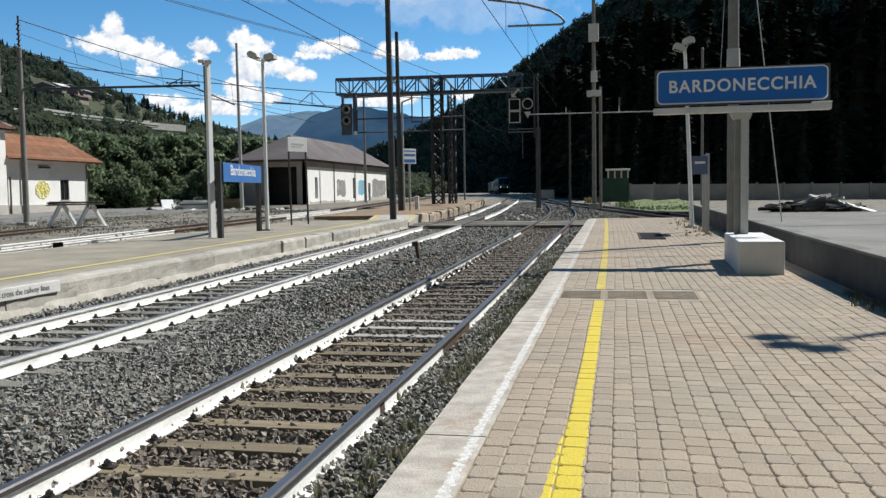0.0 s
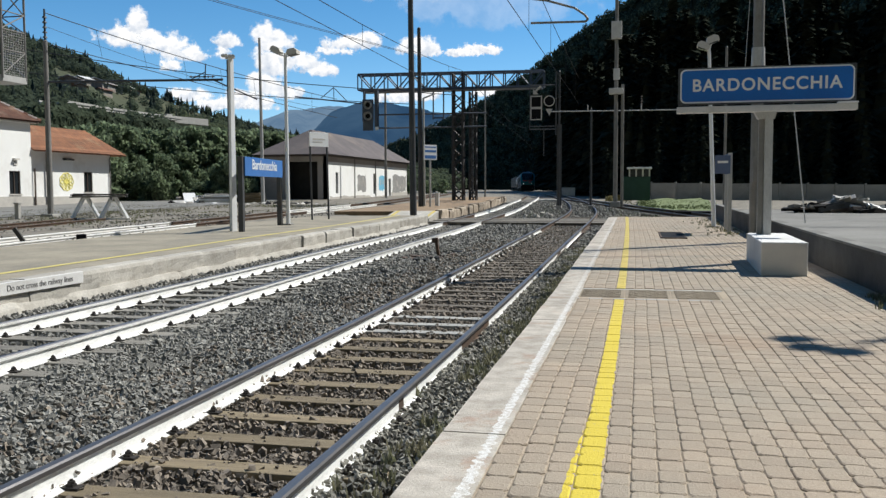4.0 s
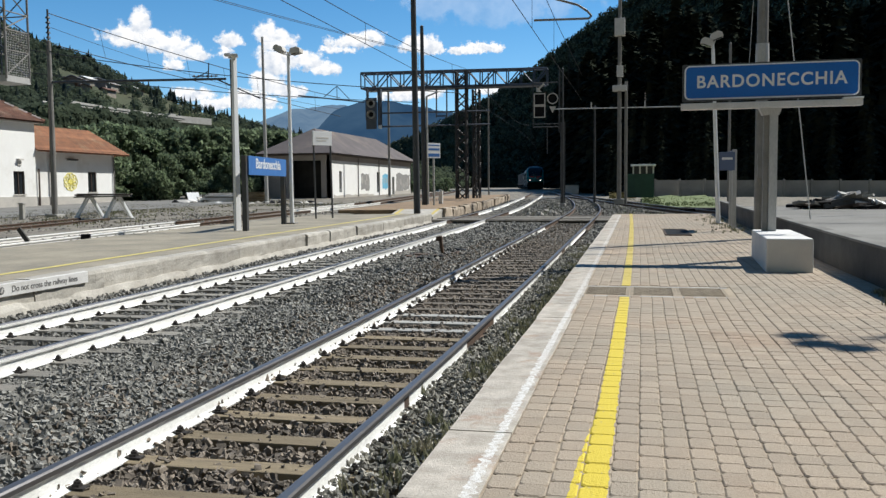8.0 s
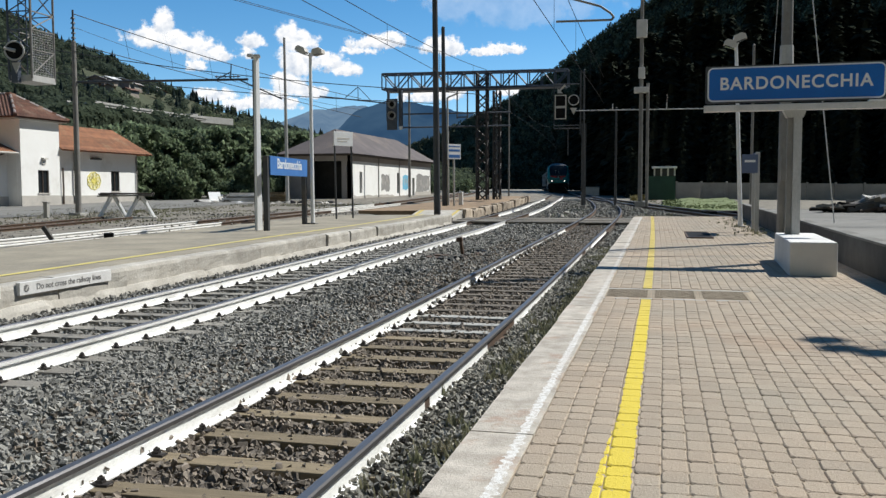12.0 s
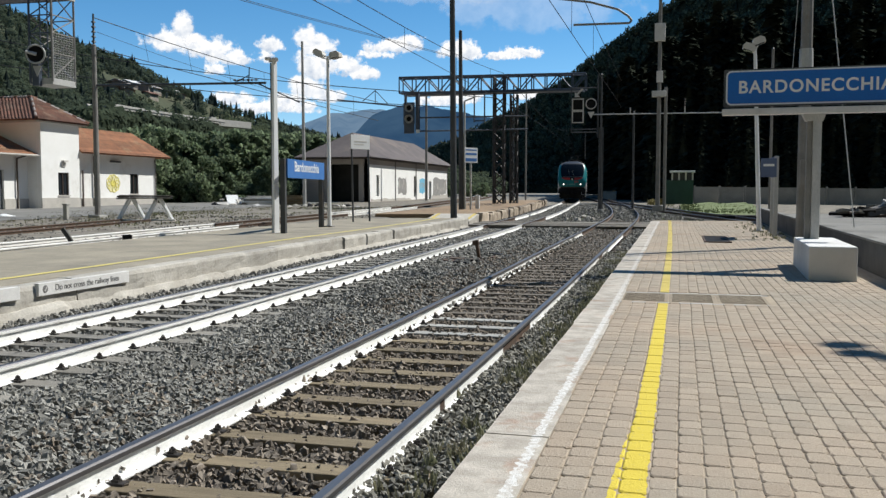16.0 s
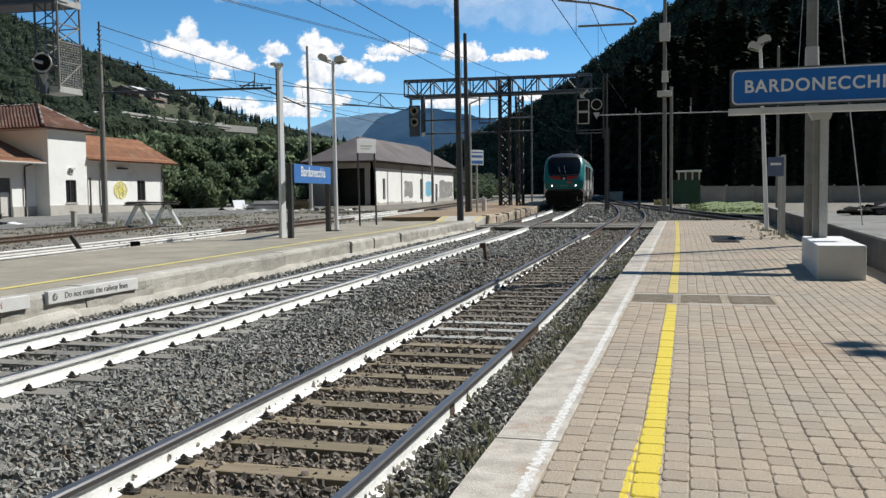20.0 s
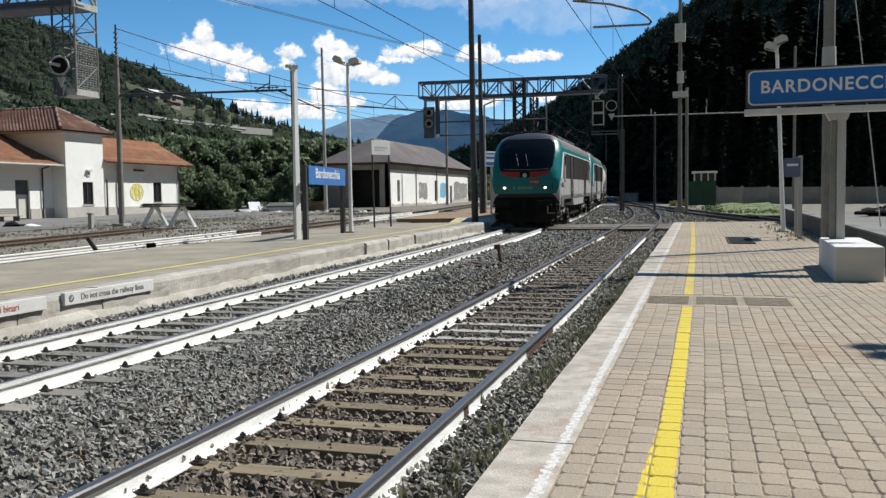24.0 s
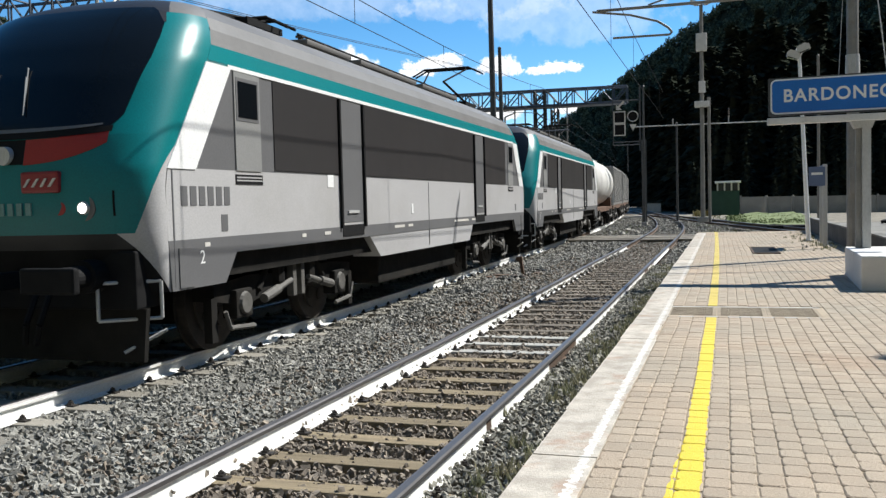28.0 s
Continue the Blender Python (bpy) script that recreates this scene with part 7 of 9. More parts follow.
def tiled_roof(parent, name, quad, rows, cols, material, thick=0.07, wave=0.055):
    """One slope: a slab under courses of tiles, each course a row of half-round ridges."""
    a, b, c, d = [Vector(p) for p in quad]      # eave left, eave right, ridge right, ridge left
    nrm = (b - a).cross(d - a).normalized()
    bm = bmesh.new()
    v = [bm.verts.new(p) for p in (a, b, c, d)] + [bm.verts.new(p - nrm * thick) for p in (a, b, c, d)]
    for q in ((0, 1, 2, 3), (7, 6, 5, 4), (0, 4, 5, 1), (1, 5, 6, 2), (2, 6, 7, 3), (3, 7, 4, 0)):
        bm.faces.new([v[i] for i in q])
    slope = part(name, bm, material, parent)
    for j in range(rows):
        bm = bmesh.new()
        u0, u1 = j / rows, (j + 1.12) / rows
        u1 = min(u1, 1.0)
        l0, r0, l1, r1 = a.lerp(d, u0), b.lerp(c, u0), a.lerp(d, u1), b.lerp(c, u1)
        n = max(2, int(cols * (r0 - l0).length / max(0.01, (b - a).length)))
        prof = []
        for i in range(n * 2 + 1):
            w = i / (n * 2)
            h = 0.02 + wave * (i % 2)
            prof.append((bm.verts.new(l0.lerp(r0, w) + nrm * (h + 0.03)), bm.verts.new(l1.lerp(r1, w) + nrm * h)))
        for p, q in zip(prof, prof[1:]):
            bm.faces.new((p[0], q[0], q[1], p[1]))
        part("tile_course", bm, material, slope)
    return slope


def wall_with_openings(parent, name, x, y0, y1, z0, z1, holes, material, thick=0.35):
    """A wall in the plane x, running in y, with rectangular holes (y0, y1, z0, z1), facing +x."""
    ys = sorted({y0, y1, *[h[0] for h in holes], *[h[1] for h in holes]})
    zs = sorted({z0, z1, *[h[2] for h in holes], *[h[3] for h in holes]})
    bm = bmesh.new()
    for a, b in zip(ys, ys[1:]):
        for c, d in zip(zs, zs[1:]):
            if any(h[0] <= a and b <= h[1] and h[2] <= c and d <= h[3] for h in holes):
                continue
            box(bm, x - thick, x, a, b, c, d)
    bmesh.ops.remove_doubles(bm, verts=bm.verts[:], dist=0.0005)
    return part(name, bm, material, parent)


def window_in(parent, x, y0, y1, z0, z1):
    w = part("window", boxes((x - 0.16, x - 0.12, y0, y1, z0, z1)), M_GLASS_D, parent)
    fr = 0.07
    part("window_frame", boxes((x - 0.12, x - 0.06, y0, y0 + fr, z0, z1), (x - 0.12, x - 0.06, y1 - fr, y1, z0, z1), (x - 0.12, x - 0.06, y0, y1, z1 - fr, z1), (x - 0.12, x - 0.06, (y0 + y1) / 2 - 0.03, (y0 + y1) / 2 + 0.03, z0, z1)), M_BROWNW, w)
    part("window_sill", boxes((x - 0.1, x + 0.07, y0 - 0.08, y1 + 0.08, z0 - 0.09, z0)), M_GREYPL, w)
    return w


H = empty("station_building", "white station building with brown and orange tiled roofs", "building")
# middle block
wall_with_openings(H, "front_wall", -45.0, 55.5, 59.8, HZ, 6.6, [(57.3, 58.5, 1.05, 2.75)], M_WHITE)
window_in(H, -45.0, 57.3, 58.5, 1.05, 2.75)
part("side_wall", boxes((-57.0, -45.36, 55.5, 55.85, HZ, 6.6)), M_WHITE, H)
part("side_wall", boxes((-57.0, -45.36, 59.45, 59.8, HZ, 6.6)), M_WHITE, H)
part("back_wall", boxes((-57.35, -57.0, 55.5, 59.8, HZ, 6.6)), M_WHITE, H)
part("plinth", boxes((-45.0, -44.94, 55.44, 59.8, HZ - 0.3, 0.85)), M_GREYPL, H)
ex, ey0, ey1 = -44.5, 54.5, 60.4
apex = [(-47.25, 57.40, 8.4), (-47.25, 57.50, 8.4), (-55.0, 57.40, 8.4), (-55.0, 57.50, 8.4)]
tiled_roof(H, "roof_front", ((ex, ey0, 6.5), (ex, ey1, 6.5), apex[1], apex[0]), 14, 26, M_TILE_B)
tiled_roof(H, "roof_side", ((-58.4, ey0, 6.5), (ex, ey0, 6.5), apex[0], apex[2]), 14, 46, M_TILE_B)
tiled_roof(H, "roof_side", ((ex, ey1, 6.5), (-58.4, ey1, 6.5), apex[3], apex[1]), 14, 46, M_TILE_B)
tiled_roof(H, "roof_back", ((-58.4, ey1, 6.5), (-58.4, ey0, 6.5), apex[2], apex[3]), 14, 26, M_TILE_B)
part("soffit", boxes((-58.3, -44.6, 54.6, 60.3, 6.38, 6.44)), M_GREYPL, H)
for pa_, pb_, n_ in (((ex, ey0, 6.56), apex[0], 13), ((ex, ey1, 6.56), apex[1], 13), (apex[0], apex[2], 19)):
    for k in range(n_):
        pa2, pb2 = Vector(pa_).lerp(Vector(pb_), k / n_), Vector(pa_).lerp(Vector(pb_), (k + 1.15) / n_)
        part("hip_tile", tubes([(pa2 + Vector((0, 0, 0.05)), pb2 + Vector((0, 0, 0.03)), 0.115, 0.09)], 8), M_PINKPL if k % 3 else M_TILE_B, H)
part("wall_lamp", boxes((-45.0, -44.75, 57.7, 58.2, 3.55, 3.68), (-44.99, -44.93, 57.75, 58.15, 3.2, 3.5)), M_SIGNP, H)
# left wing
wall_with_openings(H, "front_wall", -46.2, 30.0, 55.5, HZ, 4.1, [(51.7, 53.1, HZ, 2.85), (46.2, 47.2, 1.0, 2.7), (41.5, 42.5, 1.0, 2.7)], M_WHITE)
dr = part("door", boxes((-46.5, -46.36, 51.7, 53.1, HZ, 2.85)), M_DOORG, H, "dark grey glazed door standing partly open")
part("door_panel", boxes((-46.36, -46.3, 52.1, 52.75, 0.15, 1.5)), M_SIGNP, dr)
for a in (46.2, 41.5):
    window_in(H, -46.2, a, a + 1.0, 1.0, 2.7)
part("plinth", boxes((-46.2, -46.14, 30.0, 51.7, HZ - 0.3, 0.8), (-46.2, -46.14, 53.1, 55.5, HZ - 0.3, 0.8)), M_GREYPL, H)
part("side_wall", boxes((-56.0, -46.56, 30.0, 30.35, HZ, 4.1)), M_WHITE, H)
tiled_roof(H, "roof_front", ((-45.2, 29.2, 3.95), (-45.2, 55.48, 3.95), (-51.0, 55.48, 6.5), (-51.0, 34.0, 6.5)), 16, 90, M_TILE)
tiled_roof(H, "roof_side", ((-56.8, 29.2, 3.95), (-45.2, 29.2, 3.95), (-51.0, 34.0, 6.5), (-51.0, 34.0, 6.5)), 14, 40, M_TILE)
tiled_roof(H, "roof_back", ((-56.8, 55.48, 3.95), (-56.8, 29.2, 3.95), (-51.0, 34.0, 6.5), (-51.0, 55.48, 6.5)), 14, 80, M_TILE)
part("gutter", tubes([((-45.12, 29.2, 3.93), (-45.12, 55.4, 3.93), 0.08)], 8), M_GREYPL, H)
part("downpipe", tubes([((-46.08, 54.3, HZ), (-46.08, 54.3, 3.7), 0.06), ((-46.08, 54.3, 3.7), (-45.2, 54.3, 3.92), 0.06)], 8), M_BROWNW, H)
part("chimney", boxes((-48.4, -48.1, 49.6, 49.85, 4.7, 5.75), bev=0.02), M_TILE, H)
part("wall_lamp", boxes((-46.2, -45.95, 48.0, 49.2, 3.3, 3.42)), M_STEEL_D, H)
# right wing
wall_with_openings(H, "front_wall", -45.7, 59.8, 71.3, HZ, 4.5, [(67.4, 68.6, 1.15, 2.85)], M_WHITE)
window_in(H, -45.7, 67.4, 68.6, 1.15, 2.85)
part("side_wall", boxes((-49.6, -46.06, 70.95, 71.3, HZ, 4.5)), M_WHITE, H)
part("plinth", boxes((-45.7, -45.64, 59.8, 71.36, HZ - 0.3, 0.8)), M_GREYPL, H)
tiled_roof(H, "roof_front", ((-44.7, 59.82, 4.35), (-44.7, 72.3, 4.35), (-47.6, 70.5, 6.5), (-47.6, 59.82, 6.5)), 12, 44, M_TILE)
tiled_roof(H, "roof_side", ((-44.7, 72.3, 4.35), (-50.5, 72.3, 4.35), (-47.6, 70.5, 6.5), (-47.6, 70.5, 6.5)), 12, 20, M_TILE)
tiled_roof(H, "roof_back", ((-50.5, 72.3, 4.35), (-50.5, 59.82, 4.35), (-47.6, 59.82, 6.5), (-47.6, 70.5, 6.5)), 12, 44, M_TILE)
part("downpipe", tubes([((-45.55, 62.4, HZ), (-45.55, 62.4, 4.2), 0.09)], 8), M_BROWNW, H)
part("downpipe", tubes([((-45.55, 60.9, HZ), (-45.55, 60.9, 3.0), 0.07)], 8), M_BROWNW, H)
part("downpipe", tubes([((-45.6, 71.1, HZ), (-45.6, 71.1, 4.2), 0.06)], 8), M_STEEL_M, H)
for k in range(9):
    a = 2 * math.pi * k / 9
    cy, cz = 65.0 + 0.62 * math.cos(a), 2.0 + 0.42 * math.sin(a)
    ring = [(-45.696, cy + 0.3 * math.cos(math.pi * q / 9), cz + 0.3 * math.sin(math.pi * q / 9)) for q in range(19)]
    part("graffiti_petal", rope(bmesh.new(), ring, 0.04, 5), M_GRAFF_Y, H, "yellow sprayed petal" if k == 0 else "")
part("graffiti_cloud", tubes([((-45.72, 65.0, 2.0), (-45.695, 65.0, 2.0), 0.85, 0.8)], 11), M_GRAFF_P, H, "faded pale yellow spray cloud")
part("graffiti_heart", tubes([((-45.72, 65.0, 2.0), (-45.685, 65.0, 2.0), 0.3, 0.26)], 14), M_GRAFF_Y, H)
part("wall_lamp", boxes((-45.7, -45.45, 64.6, 65.8, 3.75, 3.88)), M_STEEL_D, H)
apron = sheet("pavement", (-46.2, -40, -34, -31), (25, 37, 47, 58, 72, 90), lambda x, y: g(y) - 0.27, M_ROAD)
tagged(apron, "grey paved apron before the station building", "pavement", kind="structure")

# ---- goods shed ----
S = empty("goods_shed", "long white goods shed with grey gable and brown hipped roof", "building")
zs = 0.25
wall_with_openings(S, "side_wall", -29.1, 81.5, 112.5, zs, 4.0, [(84.2, 85.0, 0.9, 3.0), (97.2, 98.4, 0.8, 3.1), (103.6, 104.6, zs, 2.6)], M_WHITE)
for a, b, c, d in ((84.2, 85.0, 0.9, 3.0), (97.2, 98.4, 0.8, 3.1), (103.6, 104.6, zs, 2.6)):
    part("window", boxes((-29.4, -29.3, a, b, c, d)), M_GLASS_D, S)
part("front_wall", boxes((-35.6, -33.0, 81.5, 81.85, zs, 4.6), (-30.0, -29.1, 81.5, 81.85, zs, 4.6), (-33.0, -30.0, 81.5, 81.85, 4.0, 4.6)), M_PINKPL, S, "grey-pink plastered gable wall")
# The unlit inside is painted: near-black panels close the gateway.
part("gate_recess", boxes((-33.0, -30.0, 82.6, 82.7, zs, 4.0), (-33.05, -33.0, 81.85, 82.7, zs, 4.0), (-30.0, -29.95, 81.85, 82.7, zs, 4.0)), M_DARKIN, S, "dark open gateway")
# Grey-pink band paints the eave's shade onto the white wall.
part("upper_wall", boxes((-29.4, -29.08, 81.5, 112.5, 4.0, 4.75)), M_PINKPL, S)
part("back_wall", boxes((-35.6, -29.1, 112.2, 112.5, zs, 4.6)), M_WHITE, S)
part("side_wall", boxes((-35.9, -35.6, 81.5, 112.5, zs, 4.6)), M_PINKPL, S)
tiled_roof(S, "roof_front", ((-28.5, 80.9, 4.65), (-28.5, 113.1, 4.65), (-32.5, 108.5, 7.4), (-32.5, 86.5, 7.4)), 1, 60, M_SLATE, wave=0.004)
tiled_roof(S, "roof_end", ((-36.5, 80.9, 4.65), (-28.5, 80.9, 4.65), (-32.5, 86.5, 7.4), (-32.5, 86.5, 7.4)), 1, 24, M_SLATE, wave=0.004)
tiled_roof(S, "roof_back", ((-36.5, 113.1, 4.65), (-36.5, 80.9, 4.65), (-32.5, 86.5, 7.4), (-32.5, 108.5, 7.4)), 1, 60, M_SLATE, wave=0.004)
tiled_roof(S, "roof_end", ((-28.5, 113.1, 4.65), (-36.5, 113.1, 4.65), (-32.5, 108.5, 7.4), (-32.5, 108.5, 7.4)), 1, 24, M_SLATE, wave=0.004)
part("soffit", boxes((-36.4, -28.6, 81.0, 113.0, 4.5, 4.56)), M_BROWNW, S)
def patch(name, a, b, c, d, x, material, label="", ragged=0.16, n=9):
    """A thin ragged-edged coat on the shed's side wall."""
    pts = []
    for p, q in (((a, c), (b, c)), ((b, c), (b, d)), ((b, d), (a, d)), ((a, d), (a, c))):
        for k in range(n):
            u = k / n
            pts.append((p[0] + (q[0] - p[0]) * u + random.uniform(-ragged, ragged), p[1] + (q[1] - p[1]) * u + random.uniform(-ragged, ragged)))
    bm = bmesh.new()
    prism(bm, pts, "x", -29.12, x)
    part(name, bm, material, S, label)


for a, b, c, d, mt, lb, n in ((91.3, 94.3, 1.1, 2.8, M_GRAFF_G, "grey graffiti", 5), (99.5, 102.2, 1.2, 2.9, M_GRAFF_B, "blue graffiti", 4), (105.4, 111.8, 1.0, 3.0, M_GRAFF_G, "grey graffiti", 11)):
    patch("graffiti", a, b, c, d, -29.088, mt, lb)
    for k in range(n):
        u = a + 0.25 + (b - a - 0.5) * (k + 0.5) / n
        w = random.uniform(0.05, 0.14)
        z0 = random.uniform(c + 0.15, c + 0.7)
        patch("graffiti_stroke", u - w, u + w, z0, min(d - 0.1, z0 + random.uniform(0.4, 1.1)), -29.082, (M_GREYPL, M_PINKPL, M_CONC)[k % 3], "", 0.06, 4)
for a, b, d in ((82.5, 96.0, 0.62), (104.8, 112.4, 1.0), (98.6, 103.2, 0.5)):
    patch("peeled_plaster", a, b, 0.1, d, -29.092, M_GREYPL, "stained grey-brown foot of the wall", 0.1, 16)
for y in (90.2, 97.9):
    part("down_pipe", tubes([((-29.03, y, 0.3), (-29.03, y, 4.6), 0.05)], 8), M_STEEL_M, S)
# second low dark building left of the shed
lo = empty("low_building", "low building with a dull brown roof beside the goods shed", "building")
part("wall", boxes((-44.5, -38.5, 92.0, 104.0, 0.2, 3.4)), M_PINKPL, lo)
tiled_roof(lo, "roof", ((-45.2, 91.4, 3.3), (-37.8, 91.4, 3.3), (-37.8, 98.0, 5.0), (-45.2, 98.0, 5.0)), 8, 20, M_SLATE)
tiled_roof(lo, "roof", ((-37.8, 104.6, 3.3), (-45.2, 104.6, 3.3), (-45.2, 98.0, 5.0), (-37.8, 98.0, 5.0)), 8, 20, M_SLATE)

# ---- things beyond the platform end ----
cb = empty("signal_cabin", "small dark green cabin with a white top", "cabin", pose(0.0, 73.6, 0.75))
part("body", boxes((-1.12, 1.12, -0.8, 0.8, -0.4, 1.5), bev=0.03), M_GREENBOX, cb)
part("window_band", boxes((-0.55, 1.13, -0.82, 0.82, 1.5, 2.1)), M_GLASS_D, cb)
for k in range(4):
    part("window_bar", boxes((-0.55 + k * 0.52, -0.43 + k * 0.52, -0.84, -0.8, 1.5, 2.1)), M_SIGNP, cb)
part("roof", boxes((-0.7, 1.25, -0.95, 0.95, 2.1, 2.25), bev=0.03), M_SIGNW, cb, "white flat roof")
ct = empty("relay_cabinet", "grey equipment cabinet beside the tracks", "cabinet", pose(-8.7, 119.1, g(119.1) - 0.5))
part("plinth", boxes((-0.9, 0.9, -0.6, 0.6, -0.35, 0.0), bev=0.03), M_CONC, ct)
# Pale body colour stands in for sunlight that misses the cabinet.
part("body", boxes((-0.86, 0.86, -0.5, 0.5, 0.0, 1.05), bev=0.03), M_CONC_L, ct)
part("lid", boxes((-0.92, 0.92, -0.55, 0.55, 1.05, 1.12), bev=0.02), M_CONC, ct)
tl = part("trough_lid", boxes((-0.9, 0.9, -0.3, 0.3, 0.0, 0.25), bev=0.03), M_CONC_L)
tl.matrix_basis = pose(-7.5, 79.0, g(79) - 0.50, 0, 0, 8)
tagged(tl, "pale concrete cable trough lid between the tracks", "trough lid")
for x, y, s in ((-4.9, 45.0, 0.34), (-4.3, 46.5, 0.24), (-5.6, 46.0, 0.22), (-5.0, 49.0, 0.32), (-5.3, 47.6, 0.2), (-4.6, 48.0, 0.26)):
    bm = bmesh.new()
    bmesh.ops.create_icosphere(bm, subdivisions=2, radius=0.5 * s)
    for v in bm.verts:
        v.co *= 0.75 + 0.5 * random.random()
    o = part("boulder", bm, M_STONE)
    o.matrix_basis = pose(x, y, g(y) - 0.42)
    tagged(o, "rough pale stone lying between the tracks", "stone", "loose stones")

for x, y, l_, turn, mt in ((1.3, 37.0, 0.9, 8, M_CHASSIS), (0.2, 37.6, 1.1, -6, M_WOOD_G), (2.6, 37.3, 1.0, 15, M_BROWNW), (-0.6, 38.4, 0.5, 30, M_CONC), (1.6, 38.8, 1.3, 4, M_CHASSIS), (3.4, 38.6, 0.8, -12, M_BROWNW), (0.6, 40.2, 0.4, 50, M_CONC_L)):
    o = part("old_sleeper", boxes((-l_, l_, -0.13, 0.13, 0, 0.15), bev=0.015), mt)
    o.matrix_basis = pose(x, y, g(y) - 0.52, random.uniform(-3, 3), random.uniform(-3, 3), turn)
    tagged(o, "old dark sleeper lying beyond the platform's end", "sleeper", "old sleepers")
pebbles("rubble_stones", -0.9, 4.5, 35.6, 44, 1500, 0.10, M_PEBBLE, "stones and rubble strewn beyond the platform's end", zf=lambda x, y: -0.55 + 0 * x)
wpts_y = [(random.gauss(-1.7, 0.6), random.gauss(85, 1.2), 0) for _ in range(60)]
fence = empty("boundary_wall", "long grey concrete panel wall at the foot of the wooded hill", "wall", kind="structure")
x = 0.0
fp = part("wall_panel", boxes((0.0, 2.36, -0.06, 0.06, -0.5, 1.62)), surf("panel_concrete", (0.33, 0.32, 0.30), (0.26, 0.25, 0.235), 0.8, 0.9, 0.3, objrand=0.1, c3=(0.19, 0.185, 0.175)), fence)
fq = part("wall_post", boxes((-0.09, 0.09, -0.1, 0.1, -0.5, 1.76), bev=0.01), fp.data.materials[0], fence)
fp.matrix_basis = pose(1.7, 96.5, 0.25)
fq.matrix_basis = pose(1.64, 96.5, 0.25)
for k in range(1, 34):
    xx, yy = 1.7 + 2.45 * k, 96.5 - 0.30 * 2.45 * k
    share("wall_panel", fp, fence, pose(xx, yy, 0.25 - 0.035 * k, 0, 0, -17))
    share("wall_post", fq, fence, pose(xx - 0.06, yy, 0.25 - 0.035 * k, 0, 0, -17))


def timber_stack(name, label, x, y, z, n, length, turn):
    s = empty(name, label, "timber stack", pose(x, y, z, 0, 0, turn), "timber stacks")
    for k in range(n):
        o = part("timber", boxes((-length / 2, length / 2, -0.10, 0.10, 0, 0.15), bev=0.015), random.choice((M_BROWNW, M_CHASSIS, M_BLACK, M_WOOD_G)), s)
        o.matrix_basis = pose(random.uniform(-0.6, 0.6), -0.9 + 0.3 * (k % 7) + random.uniform(-0.1, 0.1), 0.155 * (k // 7), 0, 0, random.uniform(-16, 16) * (1 if k > 6 else 0.4))
    return s


def scrap_mound(label, x, y, z, n, wide, deep, high, mats):
    """A low heap of short timbers, plates and lumps lying across one another."""
    m = empty("scrap_heap", label, "scrap", pose(x, y, z), "scrap heaps")
    for k in range(n):
        u, v = random.uniform(-1, 1), random.uniform(-1, 1)
        lift_ = max(0.0, high * (1 - u * u) * (1 - 0.6 * v * v)) * random.uniform(0.3, 1.0)
        l_, w_, t_ = random.uniform(0.12, 0.5), random.uniform(0.06, 0.16), random.uniform(0.02, 0.08)
        o = part("scrap_piece", boxes((-l_, l_, -w_, w_, -t_, t_), bev=0.01), random.choice(mats), m)
        o.matrix_basis = pose(u * wide, v * deep, lift_ + 0.03, random.uniform(-25, 25), random.uniform(-18, 18), random.uniform(-35, 35))
    return m


scrap_mound("low heap of dark old timbers and scrap on the loading yard", 5.25, 26.0, g(26) + 0.5, 46, 1.1, 0.55, 0.24, (M_BROWNW, M_CHASSIS, M_BLACK, M_BLACK, M_WOOD_G, M_CONC_D))
scrap_mound("small heap of pale rubble and sheets on the dark scrap", 5.55, 26.1, g(26) + 0.68, 12, 0.3, 0.25, 0.22, (M_PINKPL, M_CONC, M_SIGNP, M_STEEL_M))
scrap_mound("pale bent sheets lying at the end of the scrap heap", 6.25, 25.6, g(26) + 0.5, 7, 0.3, 0.2, 0.12, (M_SIGNW, M_CONC_L, M_STEEL))
for x, y, n, l, turn in ((3.6, 51.2, 14, 2.5, 4),):
    timber_stack("timber_stack", "stack of old dark railway sleepers behind the loading yard", x, y, g(y) - 0.6, n, l, turn)
ys = empty("timber_stack", "stack of pale weathered planks in the yard before the trees", "timber stack", pose(-34.4, 69.0, g(69) - 0.36, 0, 0, 40), "timber stacks")
for k in range(26):
    o = part("timber", boxes((-1.35, 1.35, -0.10, 0.10, 0, 0.13), bev=0.012), (M_SIGNW, M_SIGNP, M_CONC_L, M_WOOD_G)[k % 4], ys)
    o.matrix_basis = pose(random.uniform(-0.3, 0.3), -0.55 + 0.28 * (k % 5), 0.14 * (k // 5), 0, 0, random.uniform(-7, 7))
ct2 = empty("timber_stack", "heap of dark old boards and crates beside the plank stack", "timber stack", pose(-31.4, 69.6, g(69) - 0.36, 0, 0, 25), "timber stacks")
for k in range(16):
    o = part("timber", boxes((-0.9, 0.9, -0.12, 0.12, 0, 0.14), bev=0.012), (M_WOOD, M_WOOD_G, M_BROWNW)[k % 3], ct2)
    o.matrix_basis = pose(random.uniform(-0.3, 0.3), -0.4 + 0.28 * (k % 3), 0.15 * (k // 3), 0, random.uniform(-4, 4), random.uniform(-14, 14))
